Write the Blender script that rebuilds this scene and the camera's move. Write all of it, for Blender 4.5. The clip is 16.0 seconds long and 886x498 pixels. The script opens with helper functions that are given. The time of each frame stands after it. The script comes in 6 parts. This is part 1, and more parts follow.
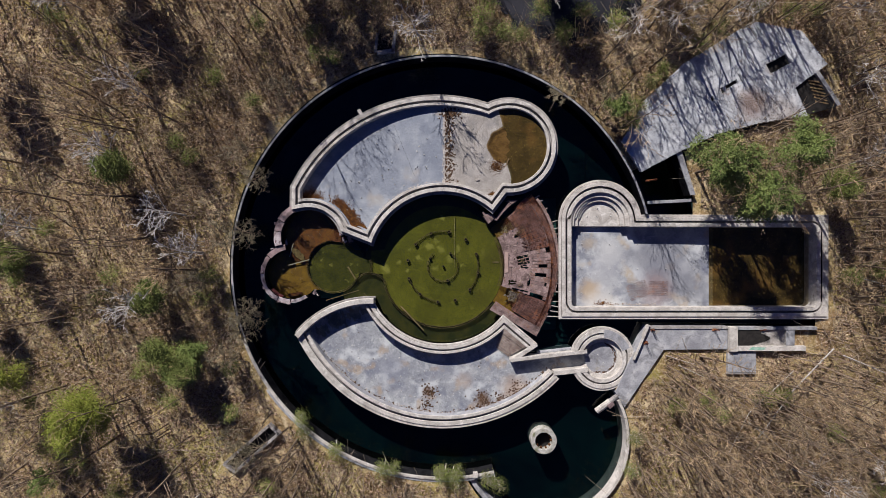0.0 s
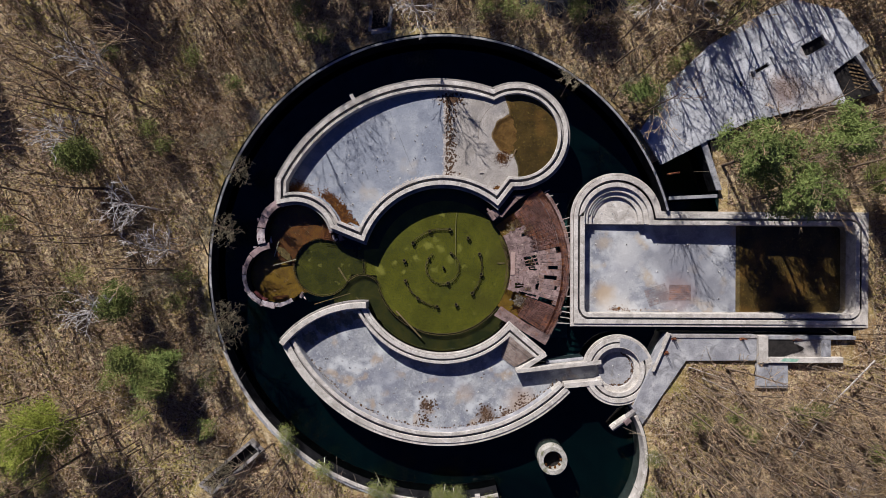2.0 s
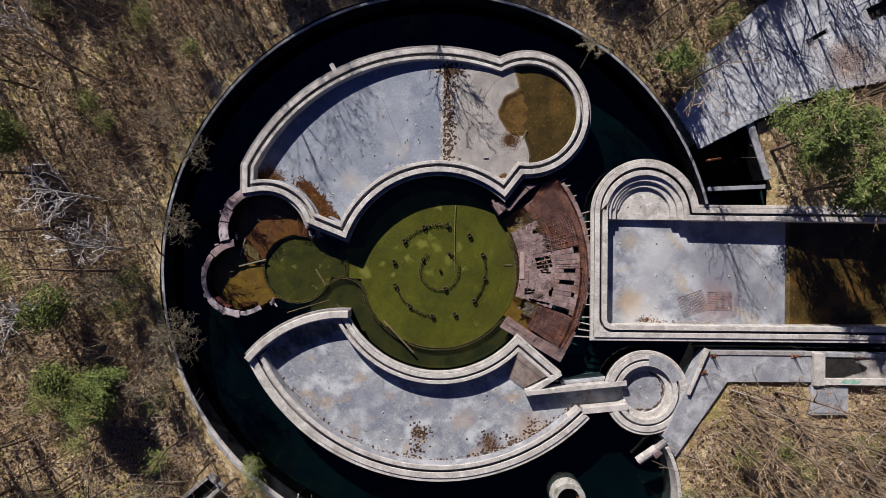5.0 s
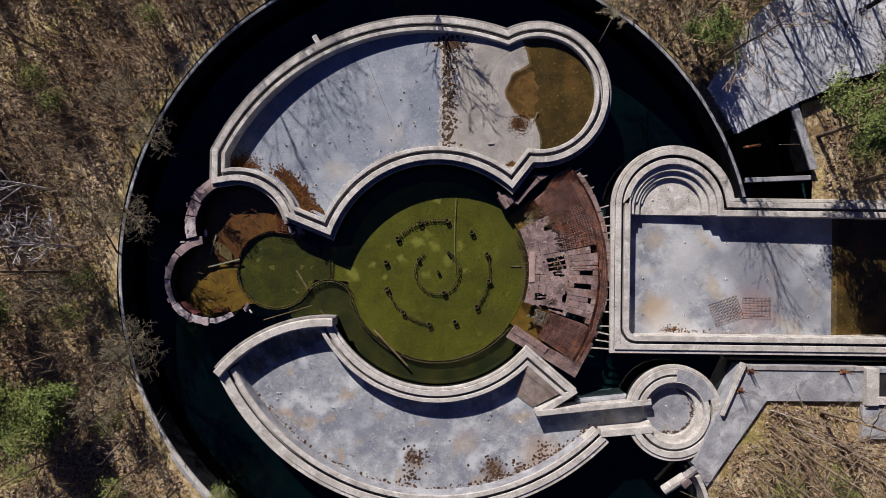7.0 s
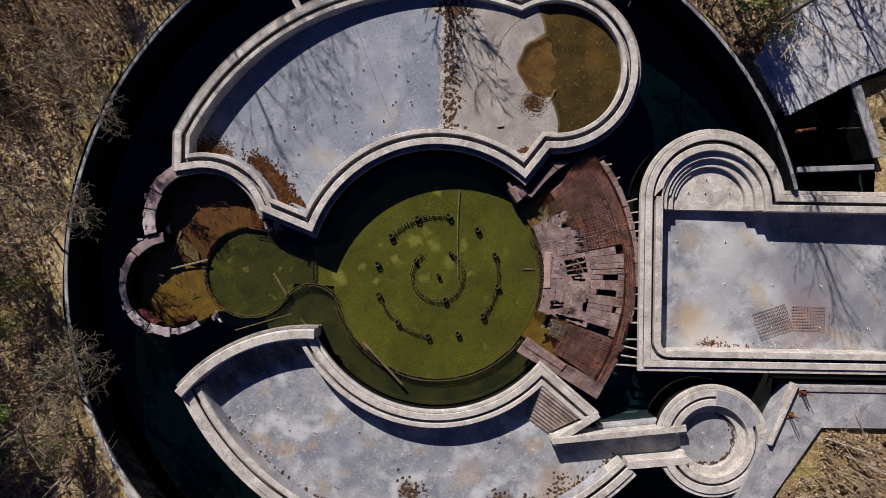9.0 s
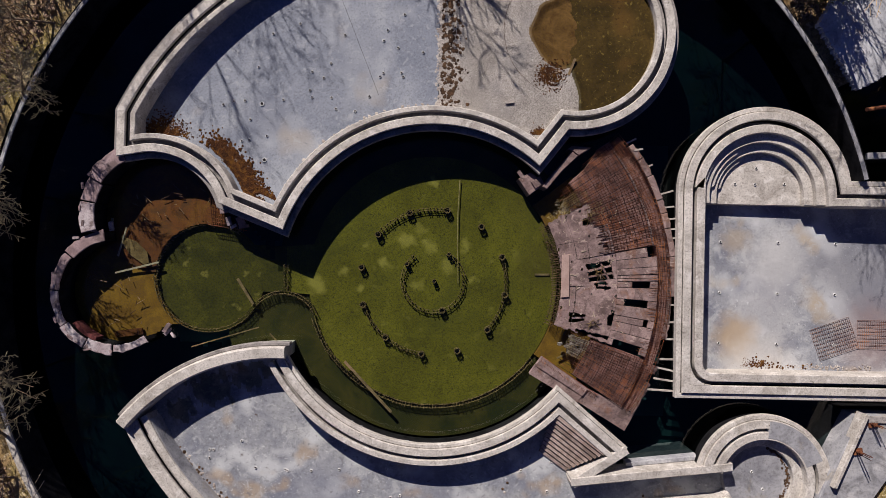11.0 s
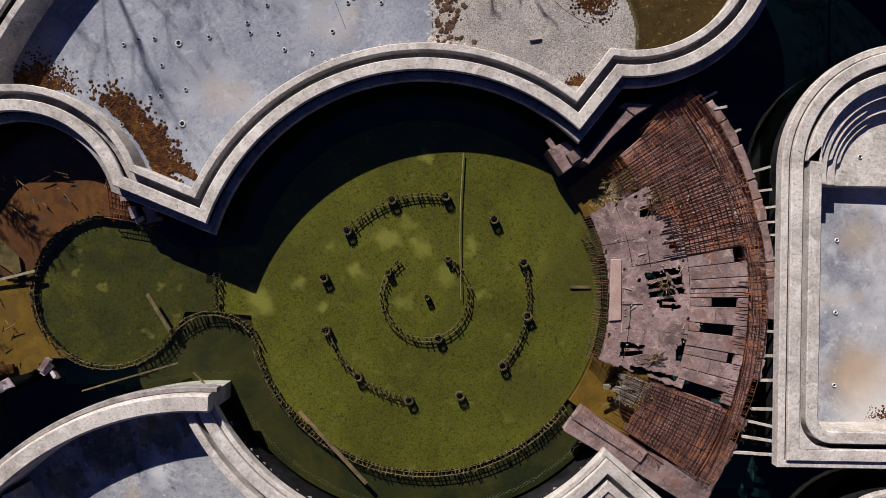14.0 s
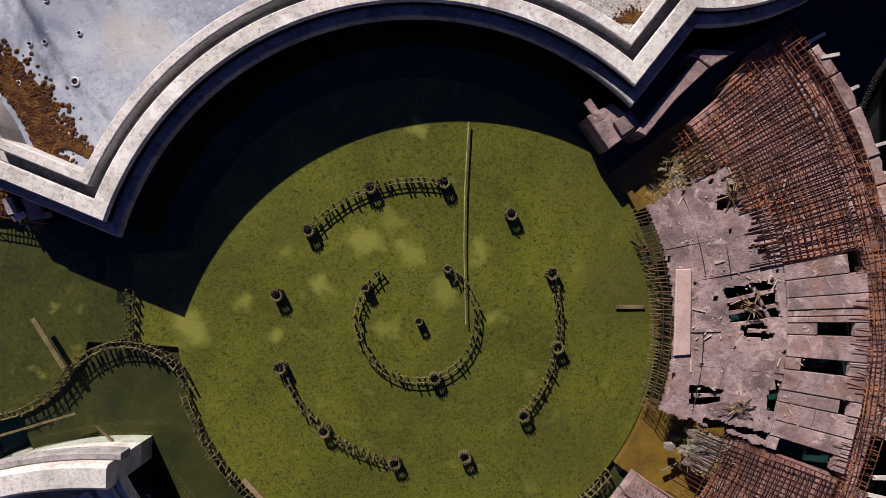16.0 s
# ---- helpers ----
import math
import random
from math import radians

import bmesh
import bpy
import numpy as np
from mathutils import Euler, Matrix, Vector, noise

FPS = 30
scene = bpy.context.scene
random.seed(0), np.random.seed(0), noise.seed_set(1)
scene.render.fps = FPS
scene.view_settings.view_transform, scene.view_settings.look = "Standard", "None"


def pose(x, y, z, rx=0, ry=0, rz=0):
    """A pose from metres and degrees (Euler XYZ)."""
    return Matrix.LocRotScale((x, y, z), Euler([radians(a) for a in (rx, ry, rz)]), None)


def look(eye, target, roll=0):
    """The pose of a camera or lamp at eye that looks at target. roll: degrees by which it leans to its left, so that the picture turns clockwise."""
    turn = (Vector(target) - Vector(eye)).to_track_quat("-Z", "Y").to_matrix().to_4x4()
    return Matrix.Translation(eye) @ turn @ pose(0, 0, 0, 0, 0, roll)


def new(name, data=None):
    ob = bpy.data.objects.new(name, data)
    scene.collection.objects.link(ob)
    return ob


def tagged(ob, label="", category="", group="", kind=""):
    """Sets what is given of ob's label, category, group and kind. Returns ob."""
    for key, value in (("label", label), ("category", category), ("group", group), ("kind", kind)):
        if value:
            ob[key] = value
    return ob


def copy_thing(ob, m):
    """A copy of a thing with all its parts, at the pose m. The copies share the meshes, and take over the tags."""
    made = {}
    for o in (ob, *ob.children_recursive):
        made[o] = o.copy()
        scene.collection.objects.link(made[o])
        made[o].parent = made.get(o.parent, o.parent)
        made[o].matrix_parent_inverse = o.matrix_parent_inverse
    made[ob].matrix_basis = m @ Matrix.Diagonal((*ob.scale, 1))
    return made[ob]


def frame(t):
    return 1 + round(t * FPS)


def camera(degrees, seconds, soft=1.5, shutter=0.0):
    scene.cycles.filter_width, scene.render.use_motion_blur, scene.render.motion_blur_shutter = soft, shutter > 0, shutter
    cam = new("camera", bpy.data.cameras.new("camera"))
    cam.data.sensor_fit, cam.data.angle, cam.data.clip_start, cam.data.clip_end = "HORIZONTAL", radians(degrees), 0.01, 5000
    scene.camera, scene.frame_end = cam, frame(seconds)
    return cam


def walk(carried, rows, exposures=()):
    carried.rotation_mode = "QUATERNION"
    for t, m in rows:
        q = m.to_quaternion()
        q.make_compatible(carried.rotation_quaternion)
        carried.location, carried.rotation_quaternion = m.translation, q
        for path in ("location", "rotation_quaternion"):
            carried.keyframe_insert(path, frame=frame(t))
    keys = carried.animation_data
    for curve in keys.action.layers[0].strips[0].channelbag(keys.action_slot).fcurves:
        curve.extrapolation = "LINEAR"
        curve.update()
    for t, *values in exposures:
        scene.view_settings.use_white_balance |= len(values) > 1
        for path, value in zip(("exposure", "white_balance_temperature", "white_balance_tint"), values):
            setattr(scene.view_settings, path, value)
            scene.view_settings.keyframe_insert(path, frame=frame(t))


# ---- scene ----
# ---- camera ----
cam = camera(73.0, 16.0, soft=0.5)
ROWS = [  # seconds, place, small turns about x, y and z; the camera looks straight down
    (0.0, -0.000, 0.000, 66.000, -0.087, -0.109, 0.000),
    (0.5, 0.056, -0.073, 64.509, -0.111, -0.073, 0.072),
    (1.0, 0.098, -0.127, 63.020, -0.101, -0.013, 0.125),
    (1.5, 0.148, -0.141, 61.525, -0.030, 0.031, 0.199),
    (2.0, 0.197, -0.169, 60.017, 0.007, 0.067, 0.277),
    (2.5, 0.242, -0.194, 58.493, 0.031, 0.090, 0.336),
    (3.0, 0.284, -0.205, 56.965, 0.057, 0.095, 0.377),
    (3.5, 0.330, -0.209, 55.429, 0.081, 0.073, 0.427),
    (4.0, 0.362, -0.230, 53.887, 0.081, 0.050, 0.483),
    (6.5, 0.477, -0.386, 46.061, 0.040, -0.047, 0.692),
    (7.0, 0.480, -0.379, 44.493, 0.066, -0.052, 0.737),
    (7.5, 0.476, -0.374, 42.926, 0.081, -0.054, 0.792),
    (8.0, 0.492, -0.382, 41.378, 0.075, -0.088, 0.861),
    (8.5, 0.474, -0.395, 39.836, 0.068, -0.082, 0.929),
    (9.0, 0.435, -0.396, 38.286, 0.076, -0.045, 0.975),
    (11.5, 0.596, -0.357, 30.395, 0.165, -0.151, 1.160),
    (12.0, 0.638, -0.360, 28.783, 0.141, -0.170, 1.187),
    (12.5, 0.608, -0.326, 27.142, 0.117, -0.106, 1.190),
    (13.0, 0.620, -0.260, 25.508, 0.089, -0.042, 1.140),
    (13.5, 0.687, -0.182, 23.928, 0.042, 0.002, 1.071),
    (14.0, 0.758, -0.159, 22.396, -0.067, 0.049, 1.003),
    (14.5, 0.825, -0.057, 20.853, -0.145, 0.097, 0.951),
    (15.0, 0.830, 0.046, 19.294, -0.228, 0.168, 0.912),
    (15.5, 0.833, 0.096, 17.715, -0.342, 0.229, 0.869),
    (16.0, 0.871, 0.119, 16.123, -0.470, 0.260, 0.819),
]
walk(cam, [(t, pose(x, y, z, rx, ry, rz)) for t, x, y, z, rx, ry, rz in ROWS], [(0.0, 0.33, 6250, 15), (4.0, 0.32, 6250, 15), (8.0, 0.20, 6400, 16.5), (12.0, 0.18, 6600, 18), (14.0, 0.32, 6500, 17.5), (15.0, 0.40, 6450, 18), (16.0, 0.66, 6450, 20)])

# ---- light ----
SUN_EL, SUN_AZ = radians(33.5), radians(25)  # the sun stands 25 degrees to the -x side of +y
world = bpy.data.worlds.new("world")
scene.world = world
world.use_nodes = True
sky = world.node_tree.nodes.new("ShaderNodeTexSky")
sky.sky_type, sky.sun_disc = "NISHITA", False
sky.ozone_density, sky.dust_density = 8.0, 0.2
sky.sun_elevation, sky.sun_rotation = SUN_EL, -SUN_AZ
blue = world.node_tree.nodes.new("ShaderNodeMix")  # a deep blue spring sky
blue.data_type, blue.blend_type = "RGBA", "MULTIPLY"
blue.inputs[0].default_value, blue.inputs[7].default_value = 1.0, (0.80, 0.88, 1.65, 1)
world.node_tree.links.new(sky.outputs[0], blue.inputs[6])
world.node_tree.links.new(blue.outputs[2], world.node_tree.nodes["Background"].inputs[0])
world.node_tree.nodes["Background"].inputs[1].default_value = 0.0175
sun = new("sun", bpy.data.lights.new("sun", "SUN"))
sun.data.energy, sun.data.angle, sun.data.color = 5.0, radians(0.5), (1.0, 0.95, 0.88)
sun.matrix_world = look((-60 * math.sin(SUN_AZ) * math.cos(SUN_EL), 60 * math.cos(SUN_AZ) * math.cos(SUN_EL), 60 * math.sin(SUN_EL)), (0, 0, 0))

# ---- materials ----
def ramp(nt, fac, stops):
    n = nt.nodes.new("ShaderNodeValToRGB")
    while len(n.color_ramp.elements) < len(stops):
        n.color_ramp.elements.new(0.5)
    for e, (p, c) in zip(n.color_ramp.elements, stops):
        e.position, e.color = p, (*c, 1)
    nt.links.new(fac, n.inputs[0])
    return n.outputs[0]


def noise_tex(nt, coord, scale, detail=6, rough=0.6, distort=0.0):
    n = nt.nodes.new("ShaderNodeTexNoise")
    n.inputs["Scale"].default_value, n.inputs["Detail"].default_value = scale, detail
    n.inputs["Roughness"].default_value, n.inputs["Distortion"].default_value = rough, distort
    nt.links.new(coord, n.inputs["Vector"])
    wide = nt.nodes.new("ShaderNodeMath")
    wide.operation = "MULTIPLY_ADD"
    wide.inputs[1].default_value, wide.inputs[2].default_value = 1.7, -0.35
    nt.links.new(n.outputs[0], wide.inputs[0])
    return wide.outputs[0]


def mix(nt, fac, a, b, blend="MIX"):
    n = nt.nodes.new("ShaderNodeMix")
    n.data_type, n.blend_type = "RGBA", blend
    for socket, v in ((n.inputs[0], fac), (n.inputs[6], a), (n.inputs[7], b)):
        if isinstance(v, bpy.types.NodeSocket):
            nt.links.new(v, socket)
        else:
            socket.default_value = v if isinstance(v, float) else (*v, 1)
    return n.outputs[2]


def surface(name, stops, scale=0.5, fine=None, fine_scale=9.0, fine_amount=0.5, rough=0.9, bump=0.3, bump_scale=12.0, bump_size=0.02,
            stains=(), metal=0.0, local=False, vary=0.0, stretch=None, specular=0.3, spots=()):
    """stops: the ramp of the large pattern. fine: a second ramp multiplied in. stains: (colour, scale, from, to, strength) rows laid over it, with a sixth entry for round soft ones.
    spots: (colour, x, y, radius, strength) rows of single soft-edged stains at known places."""
    m = bpy.data.materials.new(name)
    m.use_nodes = True
    nt = m.node_tree
    bs = nt.nodes["Principled BSDF"]
    if local:
        coord = nt.nodes.new("ShaderNodeTexCoord").outputs["Object"]
    else:
        coord = nt.nodes.new("ShaderNodeNewGeometry").outputs["Position"]
    if stretch:
        mp = nt.nodes.new("ShaderNodeMapping")
        mp.inputs["Scale"].default_value = stretch
        nt.links.new(coord, mp.inputs[0])
        coord = mp.outputs[0]
    col = ramp(nt, noise_tex(nt, coord, scale, 8, 0.62, 0.6), stops)
    if fine:
        col = mix(nt, fine_amount, col, ramp(nt, noise_tex(nt, coord, fine_scale, 8, 0.7), fine), "MULTIPLY")
    for c, sc, lo, hi, k, *soft in stains:
        mask = ramp(nt, noise_tex(nt, coord, sc, 2 if soft else 9, 0.5 if soft else 0.65, 0.0 if soft else 0.8), [(lo, (0, 0, 0)), (hi, (k, k, k))])
        col = mix(nt, mask, col, c)
    if spots:
        wob = nt.nodes.new("ShaderNodeTexNoise")
        wob.inputs["Scale"].default_value, wob.inputs["Detail"].default_value = 1.6, 5
        nt.links.new(coord, wob.inputs["Vector"])
        shift, lay = nt.nodes.new("ShaderNodeVectorMath"), nt.nodes.new("ShaderNodeVectorMath")
        shift.operation, lay.operation = "MULTIPLY_ADD", "MULTIPLY"
        shift.inputs[1].default_value = (1.1, 1.1, 0)
        nt.links.new(wob.outputs["Color"], shift.inputs[0])
        nt.links.new(coord, shift.inputs[2])
        lay.inputs[1].default_value = (1, 1, 0)
        nt.links.new(shift.outputs[0], lay.inputs[0])
        for c, x, y, r, k in spots:
            far = nt.nodes.new("ShaderNodeVectorMath")
            far.operation = "DISTANCE"
            far.inputs[1].default_value = (x + 0.55, y + 0.55, 0)
            nt.links.new(lay.outputs[0], far.inputs[0])
            edge = nt.nodes.new("ShaderNodeMapRange")
            edge.interpolation_type = "SMOOTHSTEP"
            for i, v in ((1, r * 0.25), (2, r * 1.15), (3, k), (4, 0.0)):
                edge.inputs[i].default_value = v
            nt.links.new(far.outputs["Value"], edge.inputs[0])
            col = mix(nt, edge.outputs[0], col, c)
    if vary:
        info = nt.nodes.new("ShaderNodeObjectInfo").outputs["Random"]
        col = mix(nt, 1.0, col, ramp(nt, info, [(0, (1 - vary,) * 3), (1, (1 + vary,) * 3)]), "MULTIPLY")
    nt.links.new(col, bs.inputs["Base Color"])
    bs.inputs["Roughness"].default_value, bs.inputs["Metallic"].default_value = rough, metal
    bs.inputs["Specular IOR Level"].default_value = specular
    if bump:
        b = nt.nodes.new("ShaderNodeBump")
        b.inputs["Strength"].default_value, b.inputs["Distance"].default_value = bump, bump_size
        nt.links.new(noise_tex(nt, coord, bump_scale, 8, 0.7), b.inputs["Height"])
        nt.links.new(b.outputs[0], bs.inputs["Normal"])
    return m


def water(name, tint, ripple=0.03):
    m = bpy.data.materials.new(name)
    m.use_nodes = True
    nt = m.node_tree
    nt.nodes.remove(nt.nodes["Principled BSDF"])
    clear, gloss = nt.nodes.new("ShaderNodeBsdfTransparent"), nt.nodes.new("ShaderNodeBsdfGlossy")
    clear.inputs[0].default_value = (*tint, 1)
    gloss.inputs["Roughness"].default_value = 0.06
    fr = nt.nodes.new("ShaderNodeLayerWeight")  # gloss grows towards grazing views
    fr.inputs[0].default_value = 0.5
    power, scaled = nt.nodes.new("ShaderNodeMath"), nt.nodes.new("ShaderNodeMath")
    power.operation, scaled.operation = "POWER", "MULTIPLY_ADD"
    power.inputs[1].default_value, scaled.inputs[1].default_value, scaled.inputs[2].default_value = 5.0, 0.9, 0.032
    nt.links.new(fr.outputs["Facing"], power.inputs[0])
    nt.links.new(power.outputs[0], scaled.inputs[0])
    b = nt.nodes.new("ShaderNodeBump")
    b.inputs["Strength"].default_value, b.inputs["Distance"].default_value = ripple, 0.05
    nt.links.new(noise_tex(nt, nt.nodes.new("ShaderNodeNewGeometry").outputs["Position"], 2.5, 3, 0.5), b.inputs["Height"])
    nt.links.new(b.outputs[0], gloss.inputs["Normal"])
    ms = nt.nodes.new("ShaderNodeMixShader")
    nt.links.new(scaled.outputs[0], ms.inputs[0])
    nt.links.new(clear.outputs[0], ms.inputs[1])
    nt.links.new(gloss.outputs[0], ms.inputs[2])
    nt.links.new(ms.outputs[0], nt.nodes["Material Output"].inputs[0])
    return m


GRIT = [(0.25, (0.55, 0.55, 0.55)), (0.5, (0.95, 0.95, 0.95)), (0.75, (1.0, 1.0, 1.0))]
COPING = surface("pale_concrete", [(0.2, (0.364, 0.333, 0.292)), (0.5, (0.516, 0.482, 0.431)), (0.8, (0.649, 0.610, 0.549))], 0.9, [(0.25, (0.456, 0.451, 0.442)), (0.5, (0.933, 0.943, 0.944)), (0.75, (1.08, 1.08, 1.08))], 11, 0.75, 0.85, 0.35, 18, bump_size=0.02,
                 stains=[((0.244, 0.210, 0.179), 0.7, 0.58, 0.9, 0.6), ((0.730, 0.707, 0.658), 1.7, 0.60, 0.74, 0.6), ((0.132, 0.118, 0.103), 5.0, 0.70, 0.80, 0.75), ((0.101, 0.092, 0.081), 14.0, 0.72, 0.80, 0.8)])
WALL = surface("weathered_concrete", [(0.3, (0.245, 0.228, 0.215)), (0.7, (0.39, 0.365, 0.34))], 0.8, GRIT, 10, 0.8, 0.9, 0.5, 14,
               stains=[((0.08, 0.075, 0.07), 1.5, 0.5, 0.7, 0.6), ((0.05, 0.045, 0.04), 9.0, 0.66, 0.78, 0.7)])
FLOOR_BLUE = surface("screed_bluish", [(0.15, (0.164, 0.187, 0.230)), (0.42, (0.220, 0.245, 0.289)), (0.6, (0.277, 0.303, 0.342)), (0.85, (0.347, 0.374, 0.402))], 0.25, GRIT, 9, 0.75, 0.75, 0.35, 16,
                     stains=[((0.451, 0.475, 0.486), 0.30, 0.58, 0.86, 0.6, 1), ((0.122, 0.141, 0.187), 0.27, 0.58, 0.86, 0.55, 1), ((0.376, 0.313, 0.225), 0.33, 0.72, 0.92, 0.5, 1), ((0.394, 0.414, 0.428), 2.4, 0.60, 0.76, 0.5), ((0.132, 0.146, 0.176), 3.2, 0.64, 0.78, 0.5), ((0.620, 0.646, 0.653), 9.0, 0.70, 0.80, 0.8), ((0.075, 0.071, 0.070), 9.0, 0.73, 0.80, 0.7)])
FLOOR_MOTTLED = surface("screed_mottled", [(0.15, (0.178, 0.192, 0.225)), (0.42, (0.254, 0.268, 0.295)), (0.6, (0.329, 0.343, 0.359)), (0.85, (0.433, 0.444, 0.444))], 0.3, GRIT, 9, 0.75, 0.75, 0.35, 16,
                        stains=[((0.563, 0.581, 0.583), 0.40, 0.52, 0.74, 0.75, 1), ((0.132, 0.146, 0.198), 0.36, 0.56, 0.80, 0.75, 1), ((0.413, 0.328, 0.214), 0.42, 0.64, 0.82, 0.7, 1), ((0.470, 0.485, 0.486), 1.3, 0.56, 0.74, 0.55), ((0.161, 0.167, 0.187), 1.6, 0.60, 0.74, 0.5), ((0.620, 0.646, 0.642), 7.0, 0.70, 0.80, 0.8)],
                        spots=[((0.54, 0.54, 0.52), 18.5, -0.6, 2.3, 0.55), ((0.50, 0.50, 0.49), 17.6, -3.2, 2.2, 0.4), ((0.40, 0.30, 0.19), 16.3, -4.7, 1.5, 0.85), ((0.38, 0.31, 0.22), 16.2, 0.5, 1.0, 0.6), ((0.62, 0.60, 0.55), 17.5, -6.3, 2.4, 0.6),
                               ((0.20, 0.205, 0.23), 24.6, -2.2, 3.8, 0.8), ((0.19, 0.195, 0.215), 27.8, -4.6, 3.0, 0.6), ((0.30, 0.21, 0.19), 23.6, -4.6, 2.4, 0.55), ((0.23, 0.235, 0.25), 21.5, -0.8, 1.9, 0.5)])
FLOOR_TAN = surface("screed_stained", [(0.15, (0.178, 0.192, 0.225)), (0.42, (0.259, 0.273, 0.295)), (0.6, (0.329, 0.343, 0.353)), (0.85, (0.433, 0.439, 0.433))], 0.4, GRIT, 9, 0.8, 0.8, 0.35, 16,
                    stains=[((0.132, 0.146, 0.193), 0.42, 0.54, 0.80, 0.65, 1), ((0.545, 0.566, 0.563), 0.55, 0.54, 0.78, 0.7, 1), ((0.357, 0.268, 0.176), 0.5, 0.66, 0.84, 0.65, 1), ((0.470, 0.485, 0.481), 1.8, 0.58, 0.74, 0.5), ((0.150, 0.151, 0.161), 3.0, 0.62, 0.74, 0.6), ((0.094, 0.061, 0.037), 1.1, 0.77, 0.83, 0.85), ((0.620, 0.646, 0.642), 8.0, 0.68, 0.78, 0.8)],
                    spots=[((0.13, 0.075, 0.045), -1.5, -15.9, 0.7, 0.8), ((0.12, 0.07, 0.04), 4.5, -16.7, 1.0, 0.8), ((0.34, 0.25, 0.18), 8.0, -15.5, 2.0, 0.7), ((0.15, 0.085, 0.05), 6.6, -16.9, 0.9, 0.7), ((0.36, 0.27, 0.2), 2.4, -14.6, 1.2, 0.4), ((0.19, 0.205, 0.25), -5.5, -13.3, 2.2, 0.5), ((0.20, 0.21, 0.25), 0.4, -12.9, 1.9, 0.45)])
SAND = surface("gravelly_screed", [(0.3, (0.33, 0.305, 0.27)), (0.7, (0.47, 0.435, 0.39))], 0.6, [(0.3, (0.35, 0.34, 0.33)), (0.5, (0.9, 0.9, 0.9)), (0.7, (1.25, 1.25, 1.25))], 22, 1.0, 0.95, 1.0, 26, bump_size=0.03,
               stains=[((0.22, 0.215, 0.21), 0.5, 0.55, 0.8, 0.5, 1), ((0.60, 0.57, 0.53), 11.0, 0.64, 0.74, 0.7)])
SLAB = surface("old_slab", [(0.3, (0.237, 0.240, 0.257)), (0.6, (0.370, 0.375, 0.385)), (0.75, (0.475, 0.475, 0.476))], 0.6, GRIT, 8, 0.8, 0.9, 0.4, 14,
               stains=[((0.114, 0.115, 0.118), 0.7, 0.56, 0.74, 0.6), ((0.285, 0.250, 0.182), 0.5, 0.62, 0.8, 0.6)])
PINKISH = surface("stained_deck_concrete", [(0.2, (0.145, 0.100, 0.094)), (0.5, (0.252, 0.178, 0.164)), (0.8, (0.390, 0.285, 0.260))], 0.9, GRIT, 9, 0.95, 0.92, 0.7, 14, bump_size=0.03,
                  stains=[((0.084, 0.057, 0.050), 1.3, 0.52, 0.72, 0.7), ((0.224, 0.107, 0.058), 0.8, 0.58, 0.75, 0.6), ((0.448, 0.347, 0.298), 2.6, 0.64, 0.76, 0.7)], vary=0.16)
RUST = surface("rusty_steel", [(0.25, (0.050, 0.020, 0.014)), (0.5, (0.16, 0.058, 0.030)), (0.75, (0.46, 0.19, 0.075))], 1.1, None, rough=0.85, bump=0.4, bump_scale=60, bump_size=0.004, metal=0.25)
RUST_DARK = surface("dark_rebar", [(0.25, (0.075, 0.052, 0.022)), (0.75, (0.27, 0.19, 0.085))], 4.0, None, rough=0.85, bump=0.3, bump_scale=60, bump_size=0.004, metal=0.2)
FORMWORK = surface("rust_stained_formwork", [(0.25, (0.10, 0.055, 0.048)), (0.5, (0.21, 0.118, 0.100)), (0.75, (0.34, 0.205, 0.175))], 0.8, GRIT, 9, 0.9, 0.95, 0.5, 20,
                   stains=[((0.30, 0.105, 0.040), 1.1, 0.58, 0.78, 0.6), ((0.045, 0.026, 0.020), 2.2, 0.6, 0.7, 0.8)])
PALE_ALGAE, DULL_ALGAE = (0.31, 0.27, 0.055), (0.075, 0.060, 0.010)
ALGAE = surface("algae_bed", [(0.25, (0.090, 0.082, 0.006)), (0.5, (0.126, 0.115, 0.009)), (0.75, (0.163, 0.147, 0.013))], 0.3, [(0.35, (0.426, 0.422, 0.380)), (0.5, (0.962, 0.954, 0.950)), (0.75, (1.1, 1.1, 1.0))], 14, 0.7, 0.95, 0.5, 14,
                stains=[((0.21, 0.185, 0.035), 1.4, 0.74, 0.92, 0.5, 1), ((0.035, 0.030, 0.006), 9.0, 0.62, 0.72, 0.85), ((0.059, 0.060, 0.009), 0.2, 0.5, 0.8, 0.6)],
                spots=[(DULL_ALGAE, 6.2, -1.0, 2.2, 0.55), (DULL_ALGAE, 4.6, -5.6, 1.8, 0.4), (DULL_ALGAE, 4.9, 1.8, 1.5, 0.35), (PALE_ALGAE, -1.32, 0.1, 0.55, 0.7), (PALE_ALGAE, -0.13, -0.12, 0.42, 0.55), (PALE_ALGAE, -0.62, 0.74, 0.4, 0.35),
                       (PALE_ALGAE, -4.68, -1.52, 0.4, 0.6), (PALE_ALGAE, -6.32, -2.25, 0.65, 0.7), (PALE_ALGAE, -2.56, -1.09, 0.38, 0.7), (PALE_ALGAE, 0.83, -1.2, 0.5, 0.5), (PALE_ALGAE, -3.88, -2.53, 0.38, 0.65),
                       (PALE_ALGAE, 1.83, -0.09, 0.36, 0.6), (PALE_ALGAE, 2.25, -1.97, 0.3, 0.5), (PALE_ALGAE, -0.07, 3.43, 0.34, 0.65), (PALE_ALGAE, -0.7, -2.2, 0.4, 0.4), (PALE_ALGAE, -3.6, -0.2, 0.3, 0.4)])
